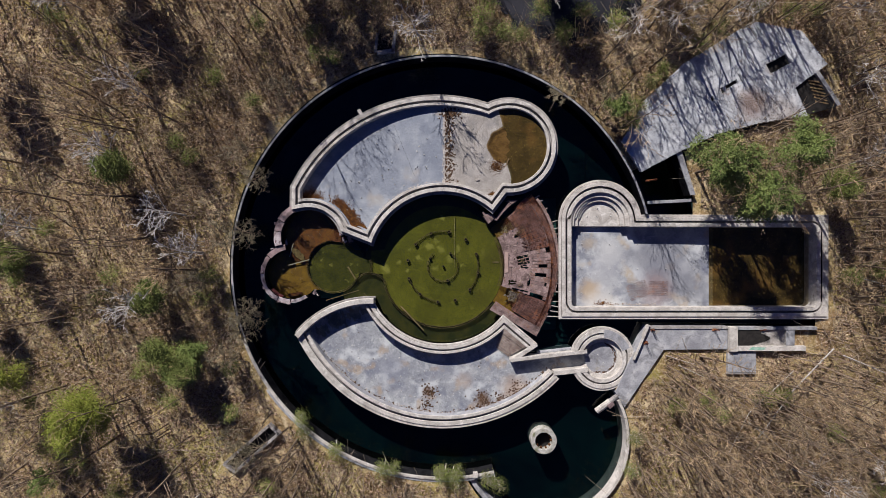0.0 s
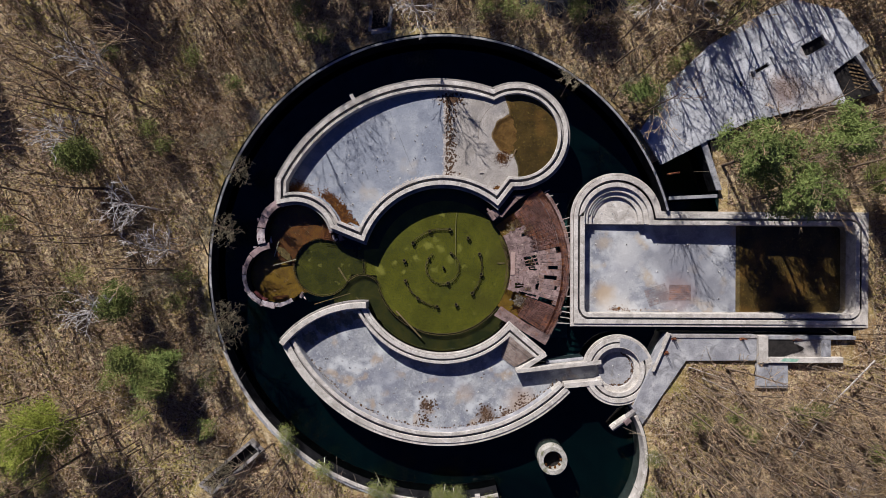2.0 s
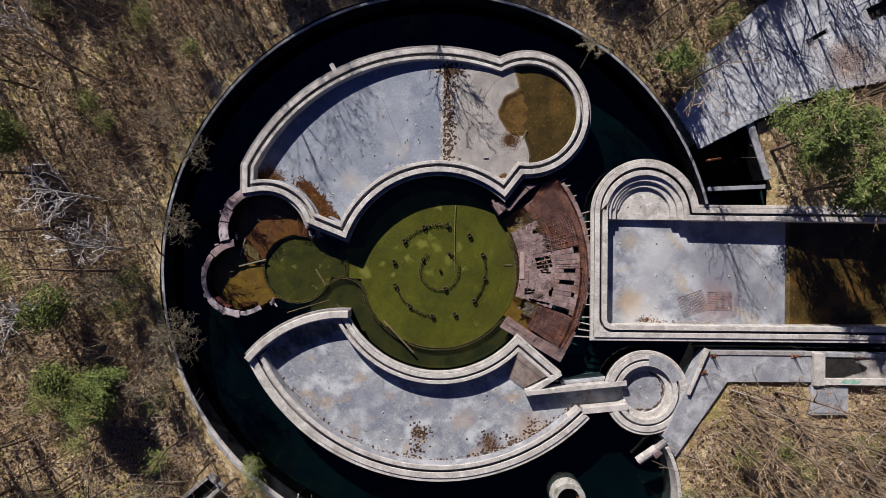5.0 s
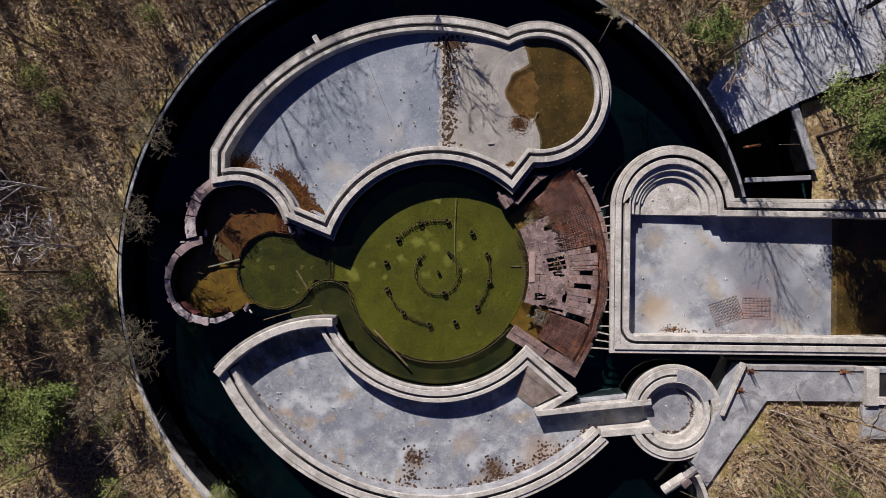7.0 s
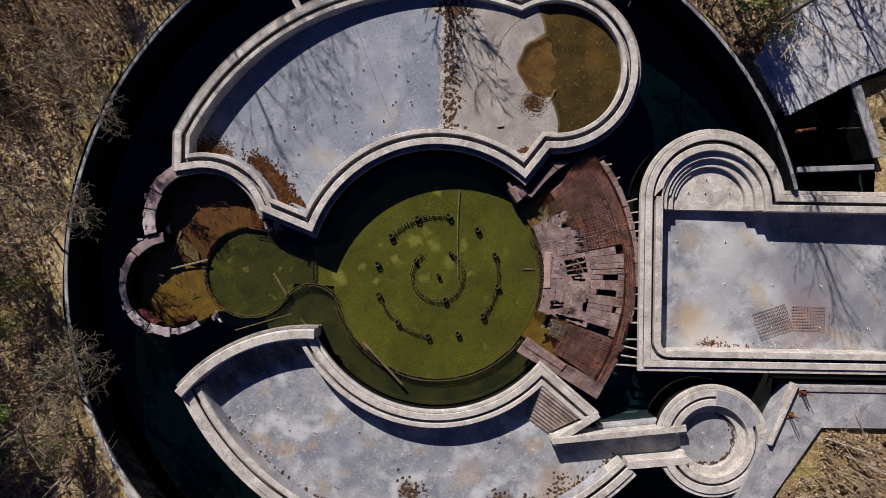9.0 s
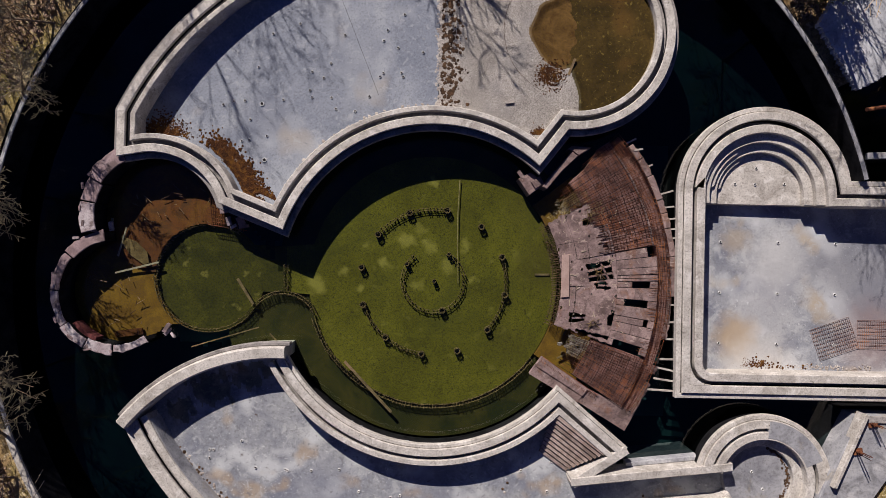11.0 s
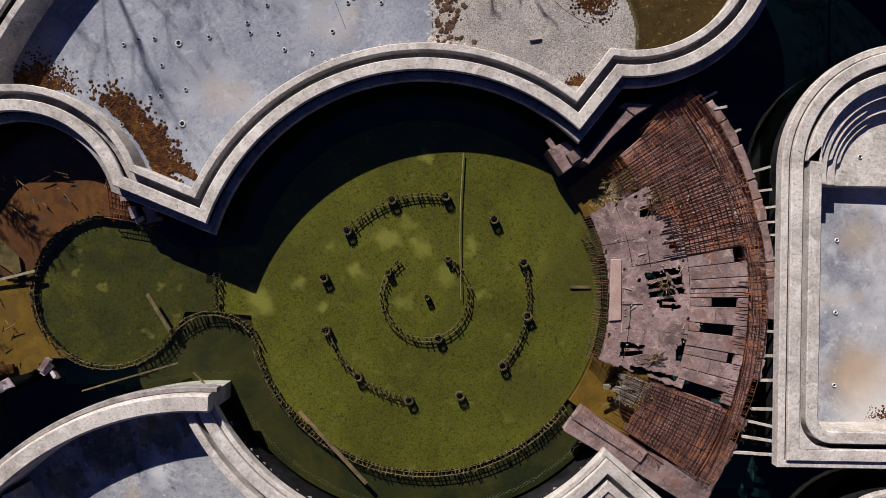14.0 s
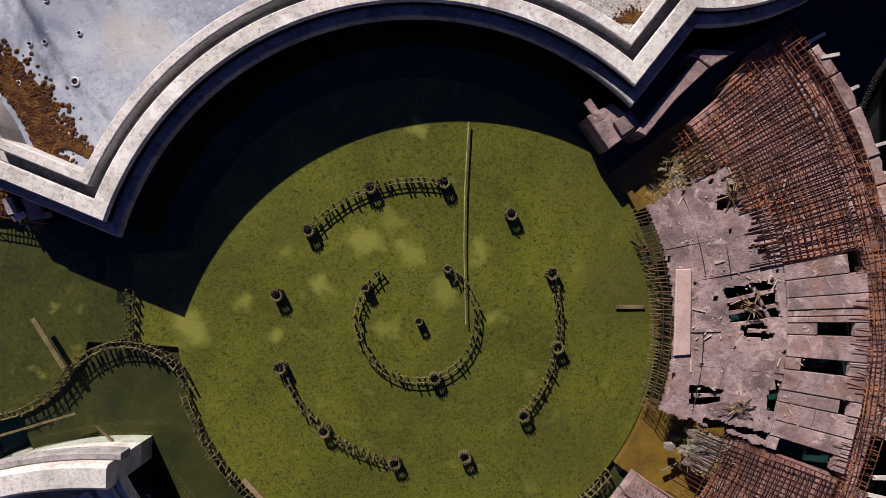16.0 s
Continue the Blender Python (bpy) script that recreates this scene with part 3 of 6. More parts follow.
ground = part("ground", geo, LITTER)
tagged(ground, "forest floor of brown leaf litter and dry grass", "ground", kind="structure")

inner_pool, inner_up, inner_low = inset(POOL, 0.3), UPPER_PATH.loop(0.4), inset(LOWER, 0.2)
wet = lambda x, y: (disk(x, y, OX, OY, 23.1) | disk(x, y, *LOBE[:2], LOBE[2] + 0.25) | inside(PIT, x, y) | ((x > 12) & (x < 41) & (y > -8.7) & (y < -7))) & ~inside(inner_pool, x, y) & ~inside(inner_up, x, y) & ~inside(inner_low, x, y)
shallow = lambda x, y: disk(x, y, OX, OY, 8.6) | disk(x, y, -8.6, -4.8, 2.6) | disk(x, y, -12.0, -2.03, 3.6) | disk(x, y, -14.5, 1.0, 3.6) | disk(x, y, -16.43, -2.86, 2.95) | ((x > 4) & (x < 12.6) & (y > -9) & (y < 5.5))
moat = part("water", sheet(lambda x, y: wet(x, y) & ~shallow(x, y), -23.4, -30.5, 41.5, 21.5, 0.25, lambda x, y: WATER + 0 * x), MOAT_WATER, fix=False)
tagged(moat, "still dark green water of the round moat", "water", kind="structure")
clear = part("water", sheet(lambda x, y: wet(x, y) & shallow(x, y), -23.4, -30.5, 41.5, 21.5, 0.25, lambda x, y: WATER + 0 * x), LAGOON_WATER, fix=False)
tagged(clear, "clear shallow water over the green lagoon beds", "water", kind="structure")
bed = part("moat_bed", Geo().add([(x, y, -2.0) for x, y in ((-24, -31), (42, -31), (42, 22), (-24, 22))], [(0, 1, 2, 3)]), SILT)
tagged(bed, "dark silt bed under the moat water", "moat bed", kind="structure")

def flat(line, z):
    return Geo().add([(x, y, z) for x, y in line], [tuple(range(len(line)))])


lagoon = part("lagoon_bed", flat(arc(OX, OY, 6.74, 0, 359, 0.25), -0.6), ALGAE)
tagged(lagoon, "shallow lagoon bed covered with green algae", "lagoon bed", kind="structure")
neck = part("lagoon_bed", flat([(-7.88, -2.8), (-5.2, -2.95), (-5.2, 0.0), (-7.88, -0.3)], -0.606), ALGAE)
tagged(neck, "shallow algae bed of the narrows", "lagoon bed", kind="structure")
neck_west = part("lagoon_bed", flat([(-10.4, -2.75), (-7.885, -2.8), (-7.885, -0.3), (-10.4, -0.2)], -0.63), ALGAE_SHADED)
tagged(neck_west, "darker algae bed of the narrows", "lagoon bed", kind="structure")
small_bed = part("lagoon_bed", flat(arc(-12.0, -2.03, 2.95, 0, 355, 0.25), -0.625), ALGAE_SHADED)
tagged(small_bed, "small lagoon bed of green algae in a darker, shaded tone", "lagoon bed", kind="structure")
channel = part("channel_bed", flat(arc(OX, OY, 8.5, 0, 358, 0.4), -0.75), CHANNEL)
tagged(channel, "deeper green algae bed along the lagoon wall", "channel bed", kind="structure")
bay = part("channel_bed", flat(arc(-8.6, -4.8, 2.4, 0, 355, 0.3), -0.76), CHANNEL)
tagged(bay, "deeper green algae bed beside the narrows", "channel bed", kind="structure")
west_in = lambda x, y: (disk(x, y, -14.5, 1.0, 3.3) | disk(x, y, -16.43, -2.86, 2.8) | ((x > -17) & (x < -12) & (abs(y + 2) < 2.6))) & ~disk(x, y, -12.0, -2.03, 2.9)
rusty_side = lambda x, y: y > -1.55 - 0.45 * (x + 15.6) + 0.22 * np.sin(2.2 * x + y) * np.sin(1.7 * y)
rusty = part("basin_bed", sheet(lambda x, y: west_in(x, y) & rusty_side(x, y), -20, -7, -9, 5, 0.07, lambda x, y: -0.32 + 0.05 * np.sin(x * 2.1 + y)), BROWN_BED)
tagged(rusty, "rust-brown silt bed of the broken side basin", "basin bed", kind="structure")
ochre = part("basin_bed", sheet(lambda x, y: west_in(x, y), -20, -7, -9, 5, 0.07, lambda x, y: -0.45 + 0.05 * np.sin(x * 2.1 + y)), YELLOW_BED)
tagged(ochre, "ochre silt bed of the broken side basin", "basin bed", kind="structure")

# retaining wall round the moat
bank = thing("moat_wall", "weathered concrete retaining wall round the moat", "retaining wall", kind="structure")
a_end = 284
ring_line = arc(OX, OY, 22.85, 14.5, a_end, 0.5)[::-1]
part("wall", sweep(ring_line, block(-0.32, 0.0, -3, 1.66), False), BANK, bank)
part("cap", sweep(arc(OX, OY, 22.85, 14.5, 200, 0.5)[::-1], block(-0.3, -0.08, 1.655, 1.69), False), SLAB, bank, "worn grey cap")
part("kerb", sweep(arc(OX, OY, 22.85, 200, a_end, 0.5)[::-1], block(-0.28, 0.04, 1.64, 1.8), False), COPING, bank, "pale raised kerb")
part("footing", sweep(arc(OX, OY, 23.2, 215, a_end, 0.5)[::-1], block(-0.62, -0.003, 0.6, 1.66), False), SLAB, bank, "broad concrete strip behind the kerb")
part("lobe_wall", sweep(arc(*LOBE[:2], 9.2, -70, 28, 0.5)[::-1], block(-0.32, 0.0, -3, 1.45), False), COPING, bank, "narrow pale wall top")
part("far_wall", sweep(arc(*LOBE[:2], 9.2, 206, 290, 0.5)[::-1], block(-0.45, 0.0, -3, 1.3), False), SLAB, bank)


# ---- basins ----
def rim(ob, line, closed, top, floor_z, coping=0.5, gutter=0.26, lip=0.37, base=-2.7, ledge=0.0):
    """The edge of a pool along a line: outer wall with coping, a gutter, and an inner lip down to the floor."""
    g0, g1, d1 = coping, coping + gutter, coping + gutter + lip
    if ledge:
        part("ledge", sweep(line, block(0, ledge - 0.02, top - 0.45, top - 0.1, 0.02), closed), COPING, ob, "slightly lower outer ledge")
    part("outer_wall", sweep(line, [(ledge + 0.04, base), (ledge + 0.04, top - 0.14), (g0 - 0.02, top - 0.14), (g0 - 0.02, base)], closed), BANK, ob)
    part("coping", sweep(line, block(ledge, g0, top - 0.137, top), closed), COPING, ob, "pale concrete coping")
    part("gutter", sweep(line, [(g0 - 0.017, base), (g0 - 0.017, top - 0.34), (g1 + 0.017, top - 0.34), (g1 + 0.017, base)], closed), WALL, ob, "dark overflow gutter")
    part("inner_lip", sweep(line, [(g1, floor_z - 0.4), (g1, top - 0.03), (g1 + 0.03, top - 0.004), (d1 - 0.03, top - 0.004), (d1, top - 0.04), (d1, floor_z - 0.4)], closed), COPING, ob, "pale inner lip of the gutter")


UP_Z, LOW_Z = 0.25, 0.06
upper = thing("kidney_pool", "empty kidney-shaped concrete pool with a pale rim", "pool")
rim(upper, UPPER_PATH, True, RIM, UP_Z, 0.43, 0.25, 0.28)
part("ledge", sweep(UPPER_PATH, block(-0.28, 0.03, RIM - 0.55, RIM - 0.33)), WALL, upper, "grey lower ledge outside the rim")
part("nub", box(Geo(), (-8.75, 14.55, RIM - 0.12), (0.36, 0.95, 0.3), 30, b=0.02), COPING, upper, "short concrete stub on the outer edge")
up_fill = UPPER_PATH.loop(0.82)


def up_z(x):
    """The screed falls gently towards the west end."""
    return RIM - 0.46 + 0.04 * (np.minimum(x, 4.0) - 1.0)


def sunk(x, y):
    """How far the round end is hollowed out, from 0 to 1."""
    return np.maximum(smooth(-0.05, 0.7, x - 6.2 - 0.16 * (15 - y) + 0.1 * np.sin(2.2 * y)), smooth(2.05, 1.4, np.hypot(x - 6.95, y - 11.2) + 0.12 * np.sin(3.1 * y + x) * np.sin(2.3 * x)))


def upper_z(x, y):
    return up_z(x) - 0.16 * sunk(x, y)


END_Z = float(up_z(6.0)) - 0.03
damp = lambda x, y: (x > 4.3) & (sunk(x, y) > 0.02)
silty = lambda x, y: (x >= 7.05 + 0.25 * np.sin(1.3 * y) + 0.18 * np.sin(2.6 * y) * np.sin(4.1 * y + x)) | (y > 13.1) | (y < 9.0)
part("floor", sheet(lambda x, y: inside(up_fill, x, y) & (x < 0.25), -17, 0, 13, 17, 0.2, upper_z), FLOOR_BLUE, upper, "bluish grey screed floor")
part("floor", sheet(lambda x, y: inside(up_fill, x, y) & (x >= 0.25) & ~damp(x, y), -16.75, 0, 13, 17, 0.06, upper_z), SAND, upper, "gravelly tan screed floor")
part("pool_bed", sheet(lambda x, y: inside(up_fill, x, y) & damp(x, y) & ~silty(x, y), -16.75, 0, 13, 17, 0.06, upper_z), WET_SAND, upper, "wet brown sand")
part("pool_bed", sheet(lambda x, y: inside(up_fill, x, y) & damp(x, y) & silty(x, y), -16.75, 0, 13, 17, 0.06, upper_z), OLIVE_BED, upper, "olive silt")
puddle = part("puddle", sheet(lambda x, y: inside(up_fill, x, y) & (x > 4.3) & (upper_z(x, y) < END_Z), -16.75, 0, 13, 17, 0.06, lambda x, y: END_Z + 0 * x), BROWN_WATER, fix=False)
tagged(puddle, "shallow brown rainwater standing in the round pool end", "water", kind="structure")

lower = thing("crescent_pool", "empty crescent-shaped concrete pool with a pale rim", "pool")
rim(lower, arc(OX, OY, 17.58, 206, 316), False, RIM_LOW, LOW_Z, 0.78, 0.22, 0.37, ledge=0.3)
part("skirt", sweep(arc(OX, OY, 16.25, 207, 312), [(0.0, LOW_Z - 0.3), (0.0, RIM_LOW - 0.12), (0.06, RIM_LOW - 0.14), (0.12, LOW_Z + 0.02), (0.12, LOW_Z - 0.3)], False), SLAB, lower, "sloping bluish inner wall face")
rim(lower, LAGOON_RIM, False, RIM_LOW, LOW_Z, 0.6, 0.18, 0.29, ledge=0.2)
low_fill = inset(LOWER, 0.5)
part("floor", sheet(lambda x, y: inside(low_fill, x, y) | ((x > 6.9) & (x < 15.9) & (y > -13.6 + 0.12 * (x - 12)) & (y < -11.95 + 0.11 * (x - 9))) | inside([(5.0, -9.0), (8.9, -10.8), (7.9, -12.2), (7.2, -13.4), (4.5, -12.5)], x, y), -17, -20, 16.5, -5, 0.25, lambda x, y: LOW_Z + 0 * x), FLOOR_TAN, lower, "stained blue-grey screed floor")
for px0, py0, s0 in ((-11.6, -7.9, 0.9), (-9.6, -7.2, 0.7), (-13.2, -9.1, 0.6), (-8.3, -6.8, 0.4)):
    pool_of = lambda x, y: np.hypot((x - px0) * 0.8, y - py0) < s0 * (1 + 0.3 * np.sin(5 * x) * np.sin(6 * y) + 0.2 * np.sin(11 * x + 4 * y))
    pud = part("puddle", sheet(pool_of, px0 - 2, py0 - 2, px0 + 2, py0 + 2, 0.08, lambda x, y: LOW_Z + 0.008 + 0 * x), BROWN_WATER, fix=False)
    tagged(pud, "thin rain puddle on the shaded pool floor", "water", kind="structure")
part("end_wall", sweep(arc(-7.72, -15.83, 10.4, 88, 141.5), block(-0.02, 0.62, -2.7, 1.55, 0.08), False), COPING, lower, "higher rounded end wall")
part("outer_ledge", sweep(arc(-7.72, -15.83, 10.4, 87, 140.5), block(-0.22, -0.03, 0.8, 1.25, 0.03), False), WALL, lower, "grey lower ledge outside the end wall")
part("notch_wall", sweep([(7.5, -12.3), (10.3, -10.45)], block(-0.22, 0.24, -2.7, RIM_LOW + 0.004), False), COPING, lower, "pale pointed end of the rim")
for i in range(10):  # plank stairs down to the floor
    f = i / 9
    a, b = Vector((6.42 - 0.45 * f, -8.62 - 2.2 * f)), Vector((9.15 - 1.75 * f, -10.7 - 1.15 * f))
    c, d = (a + b) / 2, b - a
    stair = box(Geo(), (c.x, c.y, RIM_LOW - 0.12 - 0.098 * i), (d.length, 0.19, 0.10), math.degrees(math.atan2(d.y, d.x)))
    part("stair_plank", stair, STEP_WOOD, lower, "worn brownish stair plank")
pool = thing("swimming_pool", "empty rectangular concrete swimming pool with rounded corners", "pool")


def rounded(x0, y0, x1, y1, r):
    """Corners south-west, south-east and north-east are round; the north-west one meets the stairs."""
    return arc(x0 + r, y0 + r, r, 180, 270, 0.15) + arc(x1 - r, y0 + r, r, 270, 360, 0.15) + arc(x1 - r, y1 - r, r, 0, 90, 0.15)


LIP_LINE = tidy([(13.4, 2.95)] + rounded(13.4, -7.0, 41.2, 2.93, 1.15) + arc(17.12, 2.8, 3.84, 2, 178, 0.25), 0.06)
part("ledge", sweep(POOL, block(-0.28, -0.02, RIM_POOL - 0.5, RIM_POOL - 0.12)), COPING, pool, "slightly lower outer ledge")
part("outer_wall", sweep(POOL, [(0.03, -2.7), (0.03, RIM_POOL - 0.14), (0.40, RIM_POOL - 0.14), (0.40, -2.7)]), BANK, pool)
part("coping", sweep(POOL, block(0, 0.42, RIM_POOL - 0.137, RIM_POOL)), COPING, pool, "pale concrete coping")
for cx, cy, a0 in ((13.4, -7.0, 180), (41.2, -7.0, 270), (41.2, 2.93, 0)):  # rounded inner corners of the coping
    sx, sy = (1 if cx < 20 else -1), (1 if cy < 0 else -1)
    corner = [(cx, cy)] + arc(cx + sx * 1.15, cy + sy * 1.15, 1.15, a0, a0 + 90, 0.15)[::-1]
    part("coping_corner", prism(corner, RIM_POOL - 0.4, RIM_POOL - 0.002, b=0.002), COPING, pool)
part("gutter", sweep(LIP_LINE, [(-0.02, -1.5), (-0.02, RIM_POOL - 0.6), (0.22, RIM_POOL - 0.6), (0.22, -1.5)]), WALL, pool, "dark overflow gutter")
part("inner_lip", sweep(LIP_LINE, [(0.2, -1.6), (0.2, RIM_POOL - 0.03), (0.23, RIM_POOL - 0.004), (0.6, RIM_POOL - 0.004), (0.63, RIM_POOL - 0.04), (0.63, -1.6)]), COPING, pool, "pale inner lip of the gutter")


def pool_z(x, y):
    return 0.08 - 0.012 * (x - 14) - 0.75 * smooth(29.3, 33.5, x)


pool_fill = inset(POOL, 0.8)
part("floor", sheet(lambda x, y: inside(pool_fill, x, y) & (y < 2.5) & (x < 29.5), 13, -7.5, 42, 4, 0.25, pool_z), FLOOR_MOTTLED, pool, "mottled grey and tan screed floor")
part("deep_floor", sheet(lambda x, y: inside(pool_fill, x, y) & (x >= 29.5), 13, -7.5, 42, 4, 0.25, pool_z), OLIVE_BED, pool, "silted deep end")
deep = part("puddle", sheet(lambda x, y: inside(pool_fill, x, y) & (x > 29.25), 13, -7.5, 42, 4, 0.25, lambda x, y: -0.16 + 0 * x), BROWN_WATER, fix=False)
tagged(deep, "brown rainwater standing in the deep end of the pool", "water", kind="structure")
for i, (r0, r1, z) in enumerate(((2.76, 3.3, 1.07), (2.28, 2.756, 0.79), (0.0, 2.276, 0.51))):
    line = [(17.12 + r1 * math.cos(radians(a)), 2.8 + r1 * math.sin(radians(a))) for a in range(0, 181, 5)]
    back = [(17.12 + r0 * math.cos(radians(a)), 2.8 + r0 * math.sin(radians(a))) for a in range(180, -1, -5)] if r0 else []
    plan = [(17.12 + r1, 2.36)] + line + [(17.12 - r1, 2.36)] + ([(17.12 - r0, 2.36)] + back + [(17.12 + r0, 2.36)] if r0 else [])
    part("platform" if not r0 else "step", prism(plan, -0.6, z), COPING, pool, "curved concrete step" if r0 else "paddling platform")

for r1, z, tread in ((3.28, 1.21, 0.22), (2.754, 0.93, 0.23), (2.274, 0.65, 0.21)):  # narrow half steps on one side, rounded at both ends
    n, plan_out, plan_in = 24, [], []
    for k in range(n + 1):
        a = 117 + 55 * k / n
        w = tread * min(1.0, math.sqrt(max(0.0, 1 - max(0.0, 1 - min(k, n - k) / 3.0) ** 2)) + 0.05)
        plan_out.append((17.12 + r1 * math.cos(radians(a)), 2.8 + r1 * math.sin(radians(a))))
        plan_in.append((17.12 + (r1 - w) * math.cos(radians(a)), 2.8 + (r1 - w) * math.sin(radians(a))))
    part("half_step", prism(plan_out + plan_in[::-1], z - 0.3, z, b=0.006), COPING, pool, "narrow curved half step")

# round plunge pool with its ramp
pod = thing("plunge_pool", "round concrete plunge pool with a stepped rim", "pool")
PX, PY = 17.4, -12.0
for nm, r0, r1, z in (("ledge", 3.27, 3.5, 1.1), ("coping", 2.8, 3.25, 1.2), ("gutter", 2.6, 2.82, 0.9), ("inner_lip", 2.22, 2.62, 1.19), ("seat", 1.75, 2.24, 0.72)):
    line = arc(PX, PY, r1, -155, 168, 0.25)
    part(nm, sweep(line, block(0, r1 - r0, z - 0.25 if nm in ("ledge", "coping") else -0.2, z, 0.02), False), WALL if nm == "gutter" else COPING, pod)
part("outer_wall", sweep(arc(PX, PY, 3.44, -155, 168, 0.25), [(0, 0.5), (0, 0.84), (0.6, 0.84), (1.3, -2.6), (0.9, -2.6)], False), BANK, pod, "undercut wall with its shade in a near-black colour")
part("bridge", sweep(arc(PX, PY, 3.2, 22, 86, 0.2), block(0, 0.9, 0.9, 1.204, 0.01), False), SLAB, pod, "smooth patch closing the gutter")
part("floor", prism(arc(PX, PY, 1.8, 0, 350, 0.3), -0.3, 0.42), SLAB, pod)
ramp_thing = thing("ramp_wall", "pale concrete parapets of the ramp into the plunge pool", "wall")
part("parapet", sweep([(7.45, -12.36), (15.75, -11.42)], block(-0.0, 0.42, -0.4, 1.215), False), COPING, ramp_thing)
part("parapet", sweep([(12.15, -13.72), (15.85, -13.35)], block(-0.1, 0.42, -0.4, 1.215), False), COPING, ramp_thing)
part("ledge", sweep([(10.5, -11.58), (14.3, -11.15)], block(0.0, 0.24, -2.6, 0.4), False), SLAB, ramp_thing, "narrow lower grey ledge")

# ---- deck over the lagoon ----
DECK = 0.48


def slab_sheet(test, x0, y0, x1, y1, step, z0, z1, wob=0.0):
    """A slab of the cells for which test holds, with its underside and broken edges."""
    nx, ny = int((x1 - x0) / step) + 1, int((y1 - y0) / step) + 1
    X, Y = np.meshgrid(x0 + np.arange(nx) * step, y0 + np.arange(ny) * step)
    keep = test(X[:-1, :-1] + step / 2, Y[:-1, :-1] + step / 2)
    Z = z1 + wob * np.sin(X * 1.7 + Y) * np.sin(Y * 2.3)
    rr = np.random.RandomState(3)
    X, Y = X + rr.uniform(-0.2, 0.2, X.shape) * step, Y + rr.uniform(-0.2, 0.2, X.shape) * step
    top = np.stack([X.ravel(), Y.ravel(), Z.ravel()], 1)
    n = nx * ny
    P = np.concatenate([top, np.stack([X.ravel(), Y.ravel(), 0 * X.ravel() + z0], 1)])
    F = []
    R, C = keep.shape
    for r, c in zip(*np.nonzero(keep)):
        a, b, d, e = r * nx + c, r * nx + c + 1, (r + 1) * nx + c + 1, (r + 1) * nx + c
        F.append((a, b, d, e))
        F.append((e + n, d + n, b + n, a + n))
        for (p, q), (rr2, cc2) in (((a, b), (r - 1, c)), ((b, d), (r, c + 1)), ((d, e), (r + 1, c)), ((e, a), (r, c - 1))):
            if not (0 <= rr2 < R and 0 <= cc2 < C and keep[rr2, cc2]):
                F.append((p, p + n, q + n, q))
    used = sorted({i for f in F for i in f})
    at = {u: i for i, u in enumerate(used)}
    return Geo().add(P[used].tolist(), [tuple(at[i] for i in f) for f in F])


def to_polar(x, y):
    return np.hypot(x - OX, y - OY), np.degrees(np.arctan2(y - OY, x - OX))


def ragged(x, y, k=0.12):
    return k * (np.sin(7 * x + 3 * y) * np.sin(5 * y - 2 * x) + 0.6 * np.sin(15 * x - 4 * y) * np.sin(13 * y + x))


def sector(r0, r1, a0, a1, z0, z1, geo=None):
    n = max(2, int((a1 - a0) / 2))
    plan = [polar(r1, a0 + (a1 - a0) * i / n) for i in range(n + 1)] + [polar(r0, a1 + (a0 - a1) * i / n) for i in range(n + 1)]
    return prism(plan, z0, z1, geo, 0.012)


deck = thing("deck", "ruined sector-shaped concrete deck with rusty reinforcement", "deck")


def inner_deck(x, y):
    r, a = to_polar(x, y)
    j = ragged(x, y)
    jh = 0.3 * j
    ok = (r > 6.78) & (r < 9.72) & (a > -18.3 + 3 * j) & (a < 28 + 6 * j) & ~((r > 9.1) & (a > 19.5))
    for hx, hy, w, h, turn in ((8.65, 1.62, 0.85, 0.5, 0.16), (8.15, 1.3, 0.45, 0.35, 0.1), (8.9, -1.3, 1.32, 1.0, 0.22), (8.95, -1.85, 0.7, 0.3, 0.05), (7.72, -3.78, 0.85, 0.52, -0.12), (9.55, -3.75, 0.42, 0.85, -0.12), (8.6, -4.62, 1.9, 0.2, -0.22), (9.2, 0.0, 0.3, 0.3, 0.5), (9.1, -2.15, 0.8, 0.14, 0)):
        u, v = (x - hx) * math.cos(turn) + (y - hy) * math.sin(turn), -(x - hx) * math.sin(turn) + (y - hy) * math.cos(turn)
        ok &= ~((abs(u) < w / 2 + jh) & (abs(v) < h / 2 + jh))
    return ok & (ragged(x + 3, y * 0.8, 1.0) < 1.27)


main_slab = part("slab", slab_sheet(inner_deck, 5.5, -5.5, 11, 3, 0.045, DECK - 0.13, DECK - 0.02, 0.02), PINKISH, deck, "cracked and holed deck slab")
# deck panels laid out from the centre, some of them missing
edges = [10.2, 7.6, 4.9, 3.0, 2.0, 1.1, -0.7, -4.1, -6.0, -9.2, -11.1, -14.0, -16.5, -18.5]
missing = {5: (10.52, 11.48), 7: (10.14, 11.42), 12: (10.0, 11.51)}
r_deck = random.Random(5)
for i in range(len(edges) - 1):
    spans = [(9.74, 11.86)]
    if i in missing:
        spans = [(9.74, missing[i][0]), (missing[i][1], 11.86)]
    elif i == 9:
        spans = [(9.74, 11.3), (11.56, 11.86)]
    elif i == 0:
        spans = [(9.74, 11.42)]
    elif r_deck.random() < 0.5:
        c = r_deck.uniform(10.3, 11.0)
        spans = [(9.74, c - 0.012), (c + 0.012, 11.86)]
    for r0, r1 in spans:
        a = sector(r0, r1, edges[i + 1] + 0.07, edges[i] - 0.07, DECK - 0.16, DECK + r_deck.uniform(-0.03, 0.02))
        part("panel", a, PINKISH, deck, "weathered concrete deck panel")
